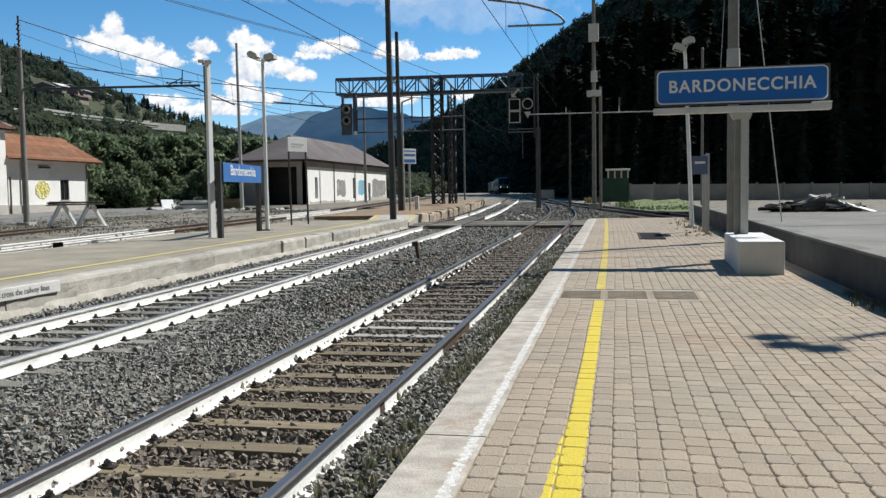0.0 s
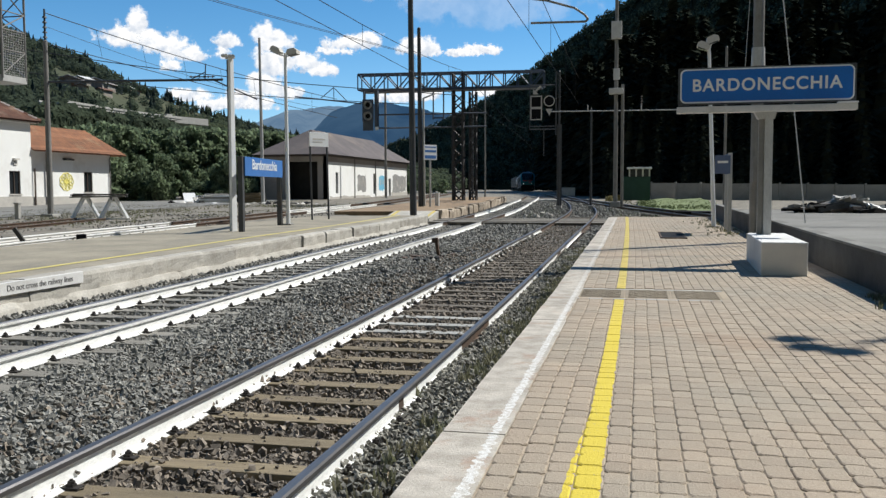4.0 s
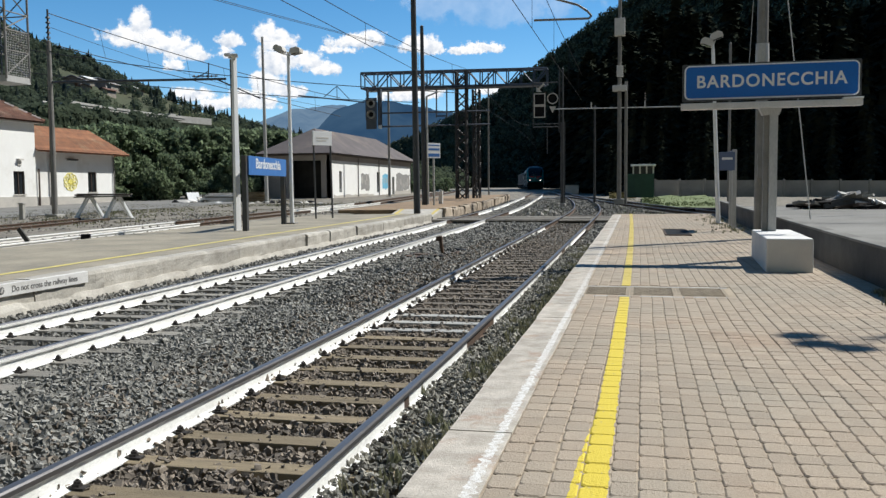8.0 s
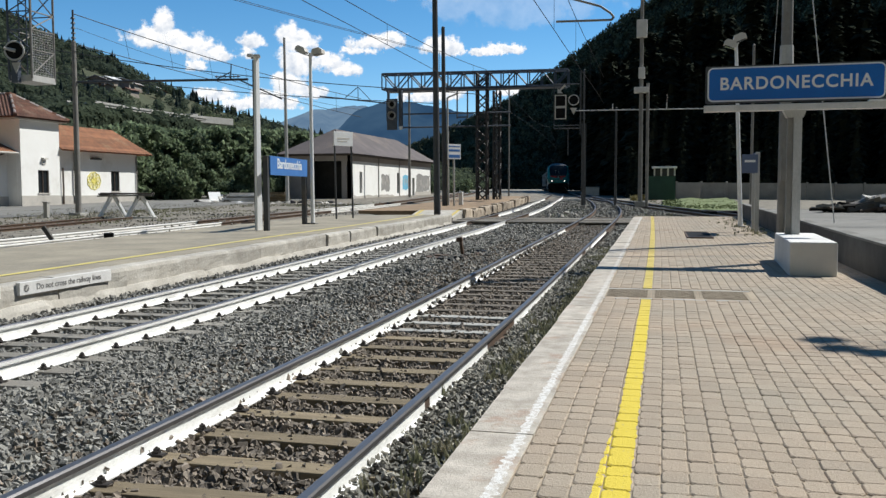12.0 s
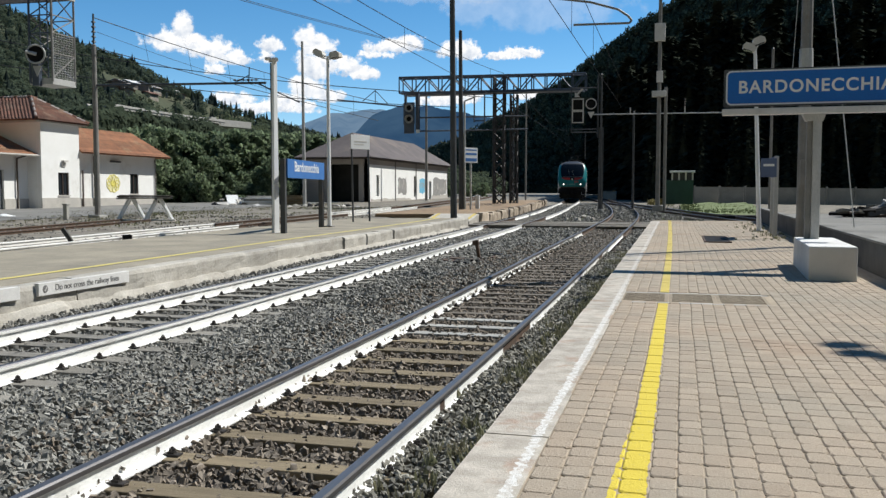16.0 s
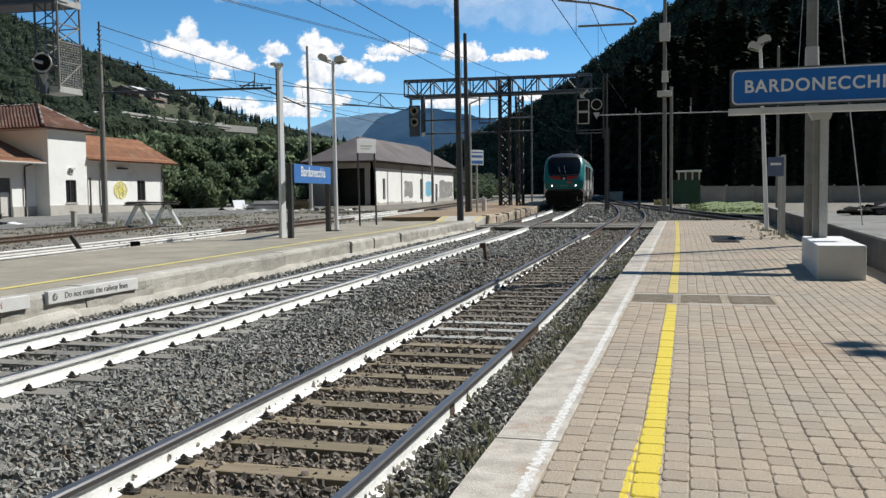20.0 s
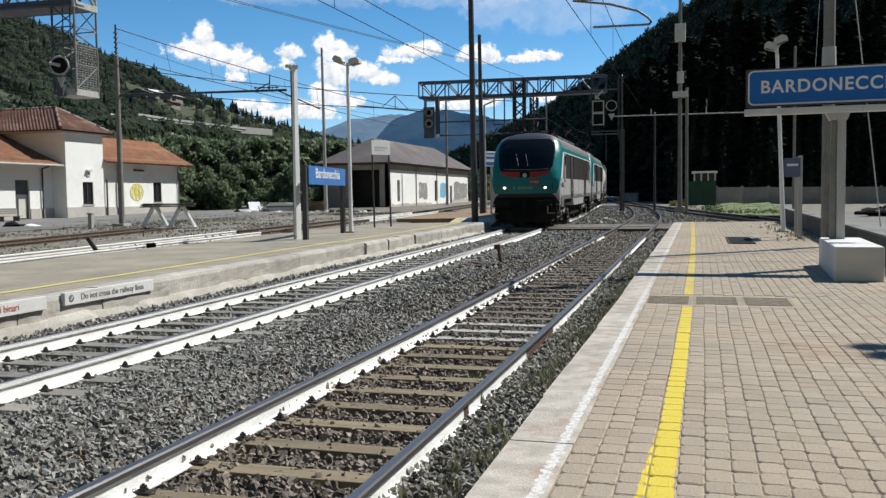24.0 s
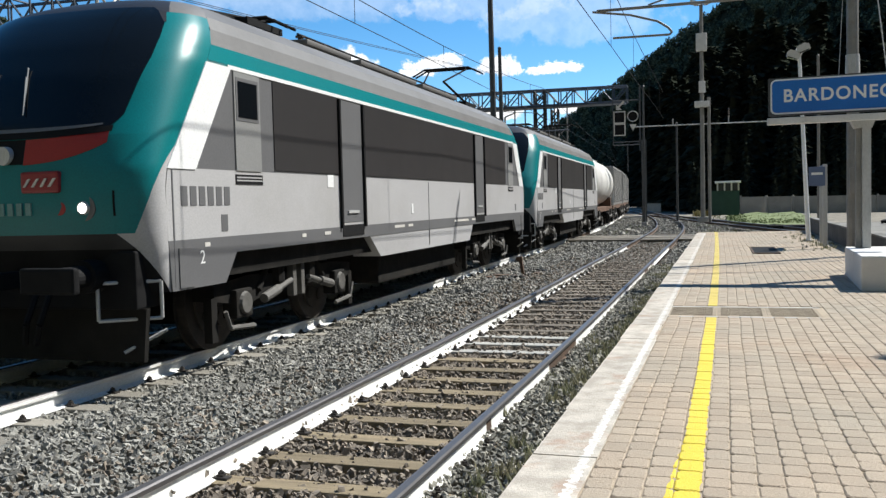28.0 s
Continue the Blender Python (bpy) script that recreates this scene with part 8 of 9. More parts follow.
for x, y, w, h, tilt, turn, mt in ((-36.65, 68.9, 0.55, 1.05, 24, 55, M_SIGNW), (-37.6, 69.2, 0.8, 0.5, 50, 20, M_SIGNP), (-38.3, 69.6, 0.6, 0.45, 62, -30, M_CONC_L), (-36.0, 69.3, 0.5, 0.7, 35, 80, M_CONC)):
    o = part("broken_sheet", boxes((-w, w, -0.03, 0.03, 0, h)), mt)
    o.matrix_basis = pose(x, y, g(y) - 0.42, -tilt, 0, turn)
    tagged(o, "broken pale sheet leaning in the yard rubble", "sheet", "broken sheets")
for k in range(34):
    x = random.choice((random.gauss(-37.2, 0.9), random.gauss(-34.0, 2.2), random.gauss(-28.5, 1.6), random.gauss(-25.5, 1.5)))
    y = (68.2 if x < -33 else 66.0) + random.uniform(-1.0, 1.0)
    r = random.uniform(0.12, 0.34)
    bm = bmesh.new()
    bmesh.ops.create_icosphere(bm, subdivisions=1, radius=r)
    for v in bm.verts:
        v.co = Vector((v.co.x * 1.3, v.co.y, v.co.z * 0.8)) * (0.7 + 0.6 * random.random())
    o = part("broken_stone", bm, random.choice((M_CONC_L, M_STONE, M_CONC_D, M_BLACK, M_SIGNP)))
    o.matrix_basis = pose(x, y, g(y) - 0.42 + r * 0.3, 0, 0, random.uniform(0, 360))
    tagged(o, "broken lump of rubble lying in the yard", "stone", "loose rubble")
for x, y, l, turn in ((-19.6, 45.5, 1.3, 62), (-18.0, 46.5, 1.6, 40), (-15.6, 45.0, 1.5, 68), (-16.9, 48.5, 1.1, 30), (-20.8, 47.6, 0.9, 75), (-14.2, 44.2, 0.8, 50)):
    o = part("loose_plank", boxes((-l, l, -0.13, 0.13, 0, 0.09), bev=0.012), M_RAILWHITE)
    o.matrix_basis = pose(x, y, g(y) - 0.40, 0, 2, turn)
    tagged(o, "whitewashed board lying beside the yard track", "plank", "loose planks")
lawn = sheet("lawn", (0.2, 1, 2, 2.8, 3.6, 4.4, 5.2, 6), (58, 60, 62, 64, 66, 68, 70, 73, 76, 79, 82, 86), lambda x, y: g(y) - 0.50 + 0.16 * max(0, min(1, (y - 60) / 8)) * max(0, min(1, (x - 0.5) / 1.5)) + 0.07 * math.sin(x * 2.1 + y * 0.9), M_GRASS)
tagged(lawn, "bright grass patch before the green cabin", "grass", kind="structure")

# ---- plants ----
def blades(name, pts, h, w, material, label, per=9):
    """Tufts of thin blades, each a bent triangle pair."""
    n = len(pts)
    P = np.repeat(np.asarray(pts, float), per, 0)
    m = len(P)
    a = rng.random(m) * 2 * np.pi
    hh = h * (0.4 + 0.9 * rng.random(m))
    out_ = 0.5 * hh * (0.3 + rng.random(m))
    base = P + np.c_[rng.normal(0, h * 0.25, (m, 2)), np.zeros(m)]
    dx, dy = np.cos(a), np.sin(a)
    side = np.c_[-dy, dx, np.zeros(m)] * (w * (0.5 + rng.random(m)))[:, None]
    mid = base + np.c_[dx * out_ * 0.4, dy * out_ * 0.4, hh * 0.6]
    tip = base + np.c_[dx * out_, dy * out_, hh]
    v = np.stack([base - side, base + side, mid + side * 0.8, mid - side * 0.8, tip, tip + side * 0.1], 1).reshape(-1, 3)
    k = np.arange(m)[:, None] * 6
    f = np.concatenate([k + np.array([0, 1, 2, 3]), k + np.array([3, 2, 5, 4])])
    return tagged(raw_mesh(name, v, f, material), label, "weeds", kind="stuff")


wpts = []
for _ in range(1500):
    y = 2 + 22 * random.random() ** 1.3
    x = -1.08 - abs(random.gauss(0, 0.22))
    if noise.noise(Vector((x * 2, y * 0.8, 0))) > -0.12:
        wpts.append((x, y, g(y) - 0.46))
blades("trackside_weeds", wpts, 0.095, 0.008, M_WEED, "straggling green and dry weeds along the platform edge", 10)
wpts = [(2.82 - abs(random.gauss(0, 0.12)), random.uniform(9.6, 11.2), 0.0) for _ in range(40)] + [(2.75 - abs(random.gauss(0, 0.5)), random.uniform(22, 34.5), g(29)) for _ in range(150)]
blades("platform_weeds", wpts, 0.075, 0.006, M_WEED, "dry weeds growing in the paving joints by the wall", 8)
wpts = [(random.uniform(-6.5, 2.5), random.uniform(44, 80), 0.0) for _ in range(520)]
wpts = [(x, y, g(y) - 0.5) for x, y, _ in wpts if abs(x - main_x(y)) > 1.6 and abs(x - near_x(y)) > 1.3]
wpts += [(random.uniform(0.3, 5.9), random.uniform(58.5, 85), 0) for _ in range(800)]
wpts = [(x, y, z or g(y) - 0.42) for x, y, z in wpts]
blades("rough_grass", wpts, 0.11, 0.014, M_GRASS, "rough grass between the tracks and the cabin", 8)
blades("yellow_weeds", [(x, y, g(y) - 0.5) for x, y, _ in wpts_y], 0.45, 0.045, M_YWEED, "tall yellowed weeds beside the mast", 9)
wpts = [(random.uniform(-34, -14), random.uniform(33, 75), 0) for _ in range(1600)]
wpts = [(x, y, g(y) - 0.42) for x, y, _ in wpts if noise.noise(Vector((x * 0.15, y * 0.1, 3))) > 0.0]
blades("yard_weeds", wpts, 0.22, 0.02, M_WEED, "patches of dry yard weeds", 6)
wpts = [(x, y, g(y) - 0.44) for x, y in ((random.uniform(-38, -17), random.uniform(46, 63)) for _ in range(3600)) if noise.noise(Vector((x * 0.22, y * 0.16, 8))) > -0.12]
blades("yard_grass", wpts, 0.17, 0.03, M_YGRASS, "short dull green grass growing through the yard", 7)
wpts = [(x, y, g(y) - 0.35) for x, y in ((random.uniform(-33, -20.5), random.uniform(28, 48)) for _ in range(1500)) if noise.noise(Vector((x * 0.3, y * 0.2, 5))) > 0.02]
blades("yard_weeds", wpts, 0.10, 0.025, M_YGRASS, "low green weeds in the gravel of the yard", 6)


def tree(seed, h, crown_r, label):
    """A broad-leaved tree: tapered trunk, limbs, and a crown of many small leaves in uneven clumps."""
    r = np.random.default_rng(seed)
    T = empty("tree", label, "tree", group="trees behind the station")
    segs = [((0, 0, -0.3), (0.05, 0, h * 0.35), 0.22, 0.16), ((0.05, 0, h * 0.35), (0, 0.1, h * 0.8), 0.16, 0.05)]
    cl = []
    for k in range(46):
        a, u = r.random() * 6.283, r.random()
        rad = crown_r * (0.25 + 0.75 * np.sqrt(r.random())) * (0.55 + 0.6 * math.sin(math.pi * (0.12 + 0.8 * u)))
        cl.append((rad * math.cos(a), rad * math.sin(a), h * (0.10 + 0.88 * u)))
        if k < 9:
            segs.append(((0.03, 0.03, h * (0.25 + 0.4 * u)), tuple(c * 0.85 for c in cl[-1][:2]) + (max(h * 0.3, cl[-1][2]),), 0.07, 0.02))
    part("trunk", tubes(segs, 7), M_BARK, T)
    P = []
    for c in cl:
        n = 85
        s = crown_r * 0.27 * (0.7 + 0.6 * r.random())
        d = r.normal(0, 1, (n, 3))
        d /= np.linalg.norm(d, axis=1)[:, None]
        P.append(np.array(c) + d * s * (0.55 + 0.5 * r.random((n, 1))) * np.array([1, 1, 0.8]))
    P = np.concatenate(P)
    P[:, 2] = np.maximum(P[:, 2], 0.15)
    m = len(P)
    e1 = r.normal(0, 1, (m, 3))
    e1 /= np.linalg.norm(e1, axis=1)[:, None]
    e2 = np.cross(e1, r.normal(0, 1, (m, 3)))
    e2 /= np.linalg.norm(e2, axis=1)[:, None]
    sz = (0.16 + 0.16 * r.random((m, 1)))
    v = np.stack([P - e1 * sz, P + e2 * sz * 0.6, P + e1 * sz, P - e2 * sz * 0.6], 1).reshape(-1, 3)
    o = raw_mesh("crown", v, np.arange(m)[:, None] * 4 + np.arange(4), M_LEAF)
    o.parent = T
    return T


protos = [tree(11, 6.5, 2.7, "bushy dark green broad-leaved tree behind the station"), tree(12, 7.3, 3.0, "tall bushy green broad-leaved tree behind the station"), tree(13, 5.6, 2.8, "low spreading green tree behind the station")]
spots, low_spots = [], []
for k in range(30):
    u = k / 29
    spots.append((-66 + 28 * u + random.uniform(-2, 2), 80 + 8 * u + random.uniform(-3, 6)))
for k in range(14):
    spots.append((-49 + random.uniform(-16, 0), 74 + random.uniform(0, 10)))
for k in range(9):
    low_spots.append((-51 + 1.8 * k + random.uniform(-1.0, 1.0), 77.5 + random.uniform(-1.5, 2.5)))
for k in range(6):
    spots.append((-39 + 2.0 * k + random.uniform(-1, 1), 124 + random.uniform(0, 10)))
used_p = set()
for i, (x, y) in enumerate(spots):
    p = i % 3
    m = pose(x, y, g(y) - 0.4, 0, 0, random.uniform(0, 360)) @ Matrix.Scale(1.0 if i < 44 else 0.3, 4)
    if p not in used_p:
        protos[p].matrix_basis = m
        used_p.add(p)
    else:
        copy_thing(protos[p], m)
# Shrubs added to lighten the dark foot of the tree row.
for i, (x, y) in enumerate(low_spots):
    b = copy_thing(protos[2], pose(x, y, g(y) - 0.9, 0, 0, 40 * i) @ Matrix.Diagonal((0.6 + 0.25 * math.sin(2.3 * i), 0.65, 0.62 + 0.22 * math.sin(1.7 * i + 1), 1)))
    b.name = "bush"
    tagged(b, "low bushy green shrub added at the foot of the trees", "bush", "bushes behind the station")

# ---- hills, woods, distance ----
def polar_hill(name, az, el, r0, r1, material, label, power=0.8, rough=0.03, nr=26, na=90):
    """A slope seen from the station: its skyline rises to el at each azimuth az (degrees, left is negative)."""
    A = np.linspace(az[0], az[-1], na)
    E = np.interp(A, az, el)
    R0 = np.interp(A, az, r0)
    R1 = np.interp(A, az, r1)
    bm = bmesh.new()
    grid = []
    for j in range(nr):
        u = j / (nr - 1)
        row = []
        for a, e, q0, q1 in zip(A, E, R0, R1):
            r = q0 + (q1 - q0) * u
            z = r * math.tan(radians(e)) * u ** power
            z += (noise.noise(Vector((a * 0.22, u * 5, 1.7))) * rough + noise.noise(Vector((a * 0.7, u * 11, 4.1))) * rough * 0.4) * r * u
            row.append(Vector((r * math.sin(radians(a)), r * math.cos(radians(a)), z + 0.2)))
        grid.append(row)
    last = [p + Vector((p.x, p.y, 0)).normalized() * 60 - Vector((0, 0, p.z * 0.6)) for p in grid[-1]]
    vv = [[bm.verts.new(p) for p in row] for row in grid + [last]]
    for a, b in zip(vv, vv[1:]):
        for i in range(na - 1):
            bm.faces.new((a[i], a[i + 1], b[i + 1], b[i]))
    bmesh.ops.recalc_face_normals(bm, faces=bm.faces[:])
    o = part(name, bm, material, smooth=True)
    tagged(o, label, "hill", kind="structure")
    return grid


def hill_point(grid, u, v):
    nr, na = len(grid), len(grid[0])
    a, b = u * (nr - 1), v * (na - 1)
    i, j = min(int(a), nr - 2), min(int(b), na - 2)
    fa, fb = a - i, b - j
    return grid[i][j].lerp(grid[i][j + 1], fb).lerp(grid[i + 1][j].lerp(grid[i + 1][j + 1], fb), fa)


def cone_tree():
    v, f = [], []
    for k, (z0, z1, r) in enumerate(((0.08, 0.55, 0.21), (0.32, 0.8, 0.155), (0.58, 1.0, 0.10))):
        o = len(v)
        for i in range(7):
            a = 2 * math.pi * i / 7 + k
            q = r * (1 if i % 2 else 0.72)
            v.append((q * math.cos(a), q * math.sin(a), z0 - (0.03 if i % 2 else 0)))
        v.append((0, 0, z1))
        for i in range(7):
            f.append((o + i, o + (i + 1) % 7, o + 7))
    return np.array(v), np.array(f)


def ragged_tree(n=120):
    """A leafy crown of many small tilted clumps round a ball, with gaps."""
    k = np.random.default_rng(5)
    d = k.normal(0, 1, (n, 3))
    d /= np.linalg.norm(d, axis=1)[:, None]
    c = d * (0.30 + 0.16 * k.random((n, 1))) * np.array([1, 1, 1.05]) + np.array([0, 0, 0.5])
    e1 = k.normal(0, 1, (n, 3))
    e1 -= d * (e1 * d).sum(1)[:, None] * 0.8
    e1 /= np.linalg.norm(e1, axis=1)[:, None]
    e2 = np.cross(d, e1)
    s = 0.07 + 0.07 * k.random((n, 1))
    v = np.stack([c + e1 * s, c - e1 * s * 0.5 + e2 * s * 0.9, c - e1 * s * 0.6 - e2 * s * 0.8], 1).reshape(-1, 3)
    return v, np.arange(3 * n).reshape(n, 3)


def forest(name, grid, n, tmpl_, hmin, hmax, material, label, edge=0.25, region=None, wide=1.0):
    tv, tf_ = tmpl_
    P, S = [], []
    while len(P) < n:
        u = 1.0 if random.random() < edge else random.random() ** 0.8
        v = random.random()
        if region and not region(u, v):
            continue
        p = hill_point(grid, u, v)
        P.append((p.x, p.y, p.z - 0.5))
        S.append(random.uniform(hmin, hmax))
    P, S = np.array(P), np.array(S)
    a = rng.random(n) * 6.283
    c, s = np.cos(a), np.sin(a)
    X = tv[None, :, 0] * c[:, None] - tv[None, :, 1] * s[:, None]
    Y = tv[None, :, 0] * s[:, None] + tv[None, :, 1] * c[:, None]
    V = np.stack([X * wide, Y * wide, np.broadcast_to(tv[None, :, 2], X.shape)], -1) * S[:, None, None] * (0.85 + 0.3 * rng.random((n, 1, 3)))
    V += P[:, None, :]
    F = tf_[None] + (np.arange(n) * len(tv))[:, None, None]
    o = raw_mesh(name, V.reshape(-1, 3), F.reshape(-1, 3), material)
    return tagged(o, label, "forest", kind="stuff")


right_az = [-19, -15.5, -13, -10.5, -9, -6.5, -2.7, 0, 5, 10, 20, 30, 42, 70, 110]
# From azimuth 20 on, out of view, heightened to throw shade over the wood.
right_el = [1.6, 2.6, 3.5, 4.7, 5.7, 7.4, 9.9, 11.7, 16, 20, 28, 43.2, 44.4, 34, 20]
right_r1 = [940, 920, 910, 900, 900, 880, 820, 760, 680, 600, 520, 480, 460, 420, 400]
right_r0 = [r - r * math.tan(radians(e)) / 1.75 for r, e in zip(right_r1, right_el)]     # a face steeper than the sun stands
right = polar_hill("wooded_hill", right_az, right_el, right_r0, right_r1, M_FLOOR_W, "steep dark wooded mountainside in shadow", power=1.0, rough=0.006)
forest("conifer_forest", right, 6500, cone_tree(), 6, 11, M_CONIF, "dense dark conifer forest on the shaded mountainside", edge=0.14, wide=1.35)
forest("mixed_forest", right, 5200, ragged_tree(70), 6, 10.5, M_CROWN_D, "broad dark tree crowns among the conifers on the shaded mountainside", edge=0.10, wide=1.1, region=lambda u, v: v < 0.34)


def fir_tree(n=340):
    """A fir of many small drooping sprays round a dark core."""
    k = np.random.default_rng(8)
    cv, cf = cone_tree()
    cv = cv * np.array([0.6, 0.6, 0.94])
    z = 0.04 + 0.95 * k.random(n) ** 1.25
    a = k.random(n) * 6.283
    r = (0.21 * (1 - z) ** 0.85 + 0.006) * (0.68 + 0.4 * ((z * 11) % 1.0)) * (0.8 + 0.35 * k.random(n))
    out_ = np.c_[np.cos(a), np.sin(a), -0.45 * np.ones(n)]
    side = np.c_[-np.sin(a), np.cos(a), 0.3 * (k.random(n) - 0.5)]
    c = np.c_[r * np.cos(a), r * np.sin(a), z]
    q = (0.028 + 0.022 * k.random((n, 1)))
    v = np.stack([c + out_ * q, c - out_ * q * 0.7 + side * q * 0.75, c - out_ * q * 0.7 - side * q * 0.75], 1).reshape(-1, 3)
    return np.concatenate([cv, v]), np.concatenate([cf, len(cv) + np.arange(3 * n).reshape(n, 3)])


def trackside_stand(n):
    """Tall conifers added at the hill's foot beside the curving line to shade the far track; they stay under the hill's
    own skyline.
    """
    tv, tf_ = fir_tree()
    sight = {y: max((main_x(q) + 2.2) / q for q in range(y, 240, 4)) for y in range(96, 240)}
    V, F = [], []
    while len(V) < n:
        y = random.uniform(97, 232)
        x = main_x(y) + random.uniform(6.0, 70.0)
        r = math.hypot(x, y)
        top = r * math.tan(radians(float(np.interp(math.degrees(math.atan2(x, y)), right_az, right_el)))) * 0.93
        back = (y + 0.3 * x - 97.0) / 0.8825       # how far behind the boundary wall, towards the sun
        h = min(25.0, top, max(2.5, 1.1 * back)) * random.uniform(0.82, 1.0)
        if x / y < sight[int(y)] + 0.17 * h / y or x > 46 or h < (7 if x < -4 else 3) or abs(x + 8.7) + abs(y - 119) < 9:
            continue
        a = random.uniform(0, 6.28)
        c, s_ = math.cos(a), math.sin(a)
        w = h * random.uniform(0.85, 1.05)
        V.append(np.c_[(tv[:, 0] * c - tv[:, 1] * s_) * w + x, (tv[:, 0] * s_ + tv[:, 1] * c) * w + y, tv[:, 2] * h + g(y) - 0.8])
        F.append(tf_ + (len(V) - 1) * len(tv))
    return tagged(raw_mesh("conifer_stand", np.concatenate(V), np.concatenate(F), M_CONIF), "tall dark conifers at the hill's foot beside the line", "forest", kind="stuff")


trackside_stand(900)
left_az = [-80, -60, -50, -45, -41.2, -39, -37, -35.5, -33.5, -32, -29.5, -26, -23, -20, -17, -14, -11]
left_el = [13, 13.5, 12.6, 11.4, 10.2, 9.4, 8.35, 7.9, 7.3, 6.4, 5.6, 4.25, 3.3, 2.7, 2.1, 1.5, 0.9]
left = polar_hill("green_hillside", left_az, left_el, [130] * 6 + [150] * 6 + [170, 190, 220, 300, 400], [760] * 9 + [780, 800, 820, 840, 860, 900, 950, 1000], M_HILLG, "sunlit green wooded hillside with clearings", power=0.9, rough=0.006)
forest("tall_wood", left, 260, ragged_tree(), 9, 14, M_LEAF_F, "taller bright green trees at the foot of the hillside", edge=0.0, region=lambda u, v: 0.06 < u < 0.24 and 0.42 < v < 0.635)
def bare_slope(u, v):
    """The half-open dry slope above the viaduct, where few trees stand."""
    a = left_az[0] + v * (left_az[-1] - left_az[0])
    e = math.degrees(math.atan(math.tan(radians(float(np.interp(a, left_az, left_el)))) * u ** 0.9))
    return -32.5 < a < -25.0 and 4.2 < e < 5.7 and random.random() < 0.8


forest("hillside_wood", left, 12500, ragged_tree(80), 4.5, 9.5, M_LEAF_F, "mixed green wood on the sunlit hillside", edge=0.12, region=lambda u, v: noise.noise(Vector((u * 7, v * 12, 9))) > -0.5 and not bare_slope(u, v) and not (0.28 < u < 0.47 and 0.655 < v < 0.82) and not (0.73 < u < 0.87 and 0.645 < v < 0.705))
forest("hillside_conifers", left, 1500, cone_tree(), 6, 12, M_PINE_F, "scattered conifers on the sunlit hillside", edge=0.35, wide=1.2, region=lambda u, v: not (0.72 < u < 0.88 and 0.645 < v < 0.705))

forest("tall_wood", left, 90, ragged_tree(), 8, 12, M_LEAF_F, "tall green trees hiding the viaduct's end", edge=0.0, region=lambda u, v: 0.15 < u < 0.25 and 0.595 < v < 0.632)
# Added out of view and raised steeply to hold back skylight.
back_az = [108, 125, 150, 180, 210, 240, 262, 281]
polar_hill("wooded_hill", back_az, [20, 36, 45, 46, 44, 36, 23, 13], [120] * 8, [430, 420, 420, 440, 460, 480, 600, 760], M_HILLG, "unseen wooded mountainside added to close the valley behind the station", power=0.9, rough=0.02)

# road viaduct on the hillside
vd = empty("viaduct", "long pale concrete road viaduct crossing the green hillside", "viaduct")
M_RUBBLE = surf("rubble_masonry", (0.33, 0.285, 0.235), (0.20, 0.17, 0.14), 0.5, 0.9, 0.3, c3=(0.3, 0.28, 0.25))
def vpt(az, r, el):
    return Vector((r * math.sin(radians(az)), r * math.cos(radians(az)), 1.28 + r * math.tan(radians(el))))
vp = [vpt(a, r, e) for a, r, e in ((-35.8, 314, 5.2), (-33.3, 345, 4.86), (-31.2, 372, 4.62), (-29.0, 402, 4.36))]
for i, (a, b) in enumerate(zip(vp, vp[1:])):
    d = (b - a)
    m = Matrix.Translation(a) @ d.to_track_quat("X", "Z").to_matrix().to_4x4()
    o = part("deck", boxes((0, d.length, -4, 4, -1.1, -0.2), (0, d.length, -4.3, -3.9, -0.3, 0.45), (0, d.length, 3.9, 4.3, -0.1, 0.4)), M_CONC, vd)
    o.matrix_basis = m
    for k in range(3):
        p = a.lerp(b, (k + 0.5) / 3)
        part("pier", boxes((p.x - 1.2, p.x + 1.2, p.y - 2, p.y + 2, p.z - 22, p.z - 1.1)), M_CONC, vd)
def shelter_trees(n):
    """Leafy trees standing close before the viaduct, their tops just under its deck."""
    tv, tf_ = ragged_tree(90)
    V = []
    for k in range(n):
        u = random.random() * (len(vp) - 1)
        i = min(int(u), len(vp) - 2)
        p = vp[i].lerp(vp[i + 1], u - i) * random.uniform(0.93, 0.98) if k % 4 else vpt(random.uniform(-38.0, -35.2), random.uniform(290, 312), random.uniform(5.0, 5.4)) if k % 8 else vpt(random.uniform(-29.6, -26.0), random.uniform(385, 402), random.uniform(3.75, 4.1))
        h = random.uniform(9, 14)
        top = p.z - random.uniform(0.4, 3.5) + (2.4 if k % 6 == 1 else 0.0)
        a = random.uniform(0, 6.28)
        c, s_ = math.cos(a), math.sin(a)
        V.append(np.c_[(tv[:, 0] * c - tv[:, 1] * s_) * h * 0.9 + p.x, (tv[:, 0] * s_ + tv[:, 1] * c) * h * 0.9 + p.y, (tv[:, 2] - 0.96) * h + top])
    F = np.concatenate([tf_ + k * len(tv) for k in range(n)])
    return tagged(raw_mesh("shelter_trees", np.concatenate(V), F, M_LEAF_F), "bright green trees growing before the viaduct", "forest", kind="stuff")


shelter_trees(190)
gl = vpt(-29.3, 404, 4.36)
ge = vpt(-27.3, 421, 4.2)
gd = ge - gl
o = part("gallery", boxes((0, gd.length, -4, 4, -1.9, 1.0), (-3.4, 0.0, -3, 3, -2.4, 1.7), bev=0.1), M_CONC, vd, "closed concrete gallery at the viaduct's end")
o.matrix_basis = Matrix.Translation(gl) @ gd.to_track_quat("X", "Z").to_matrix().to_4x4()
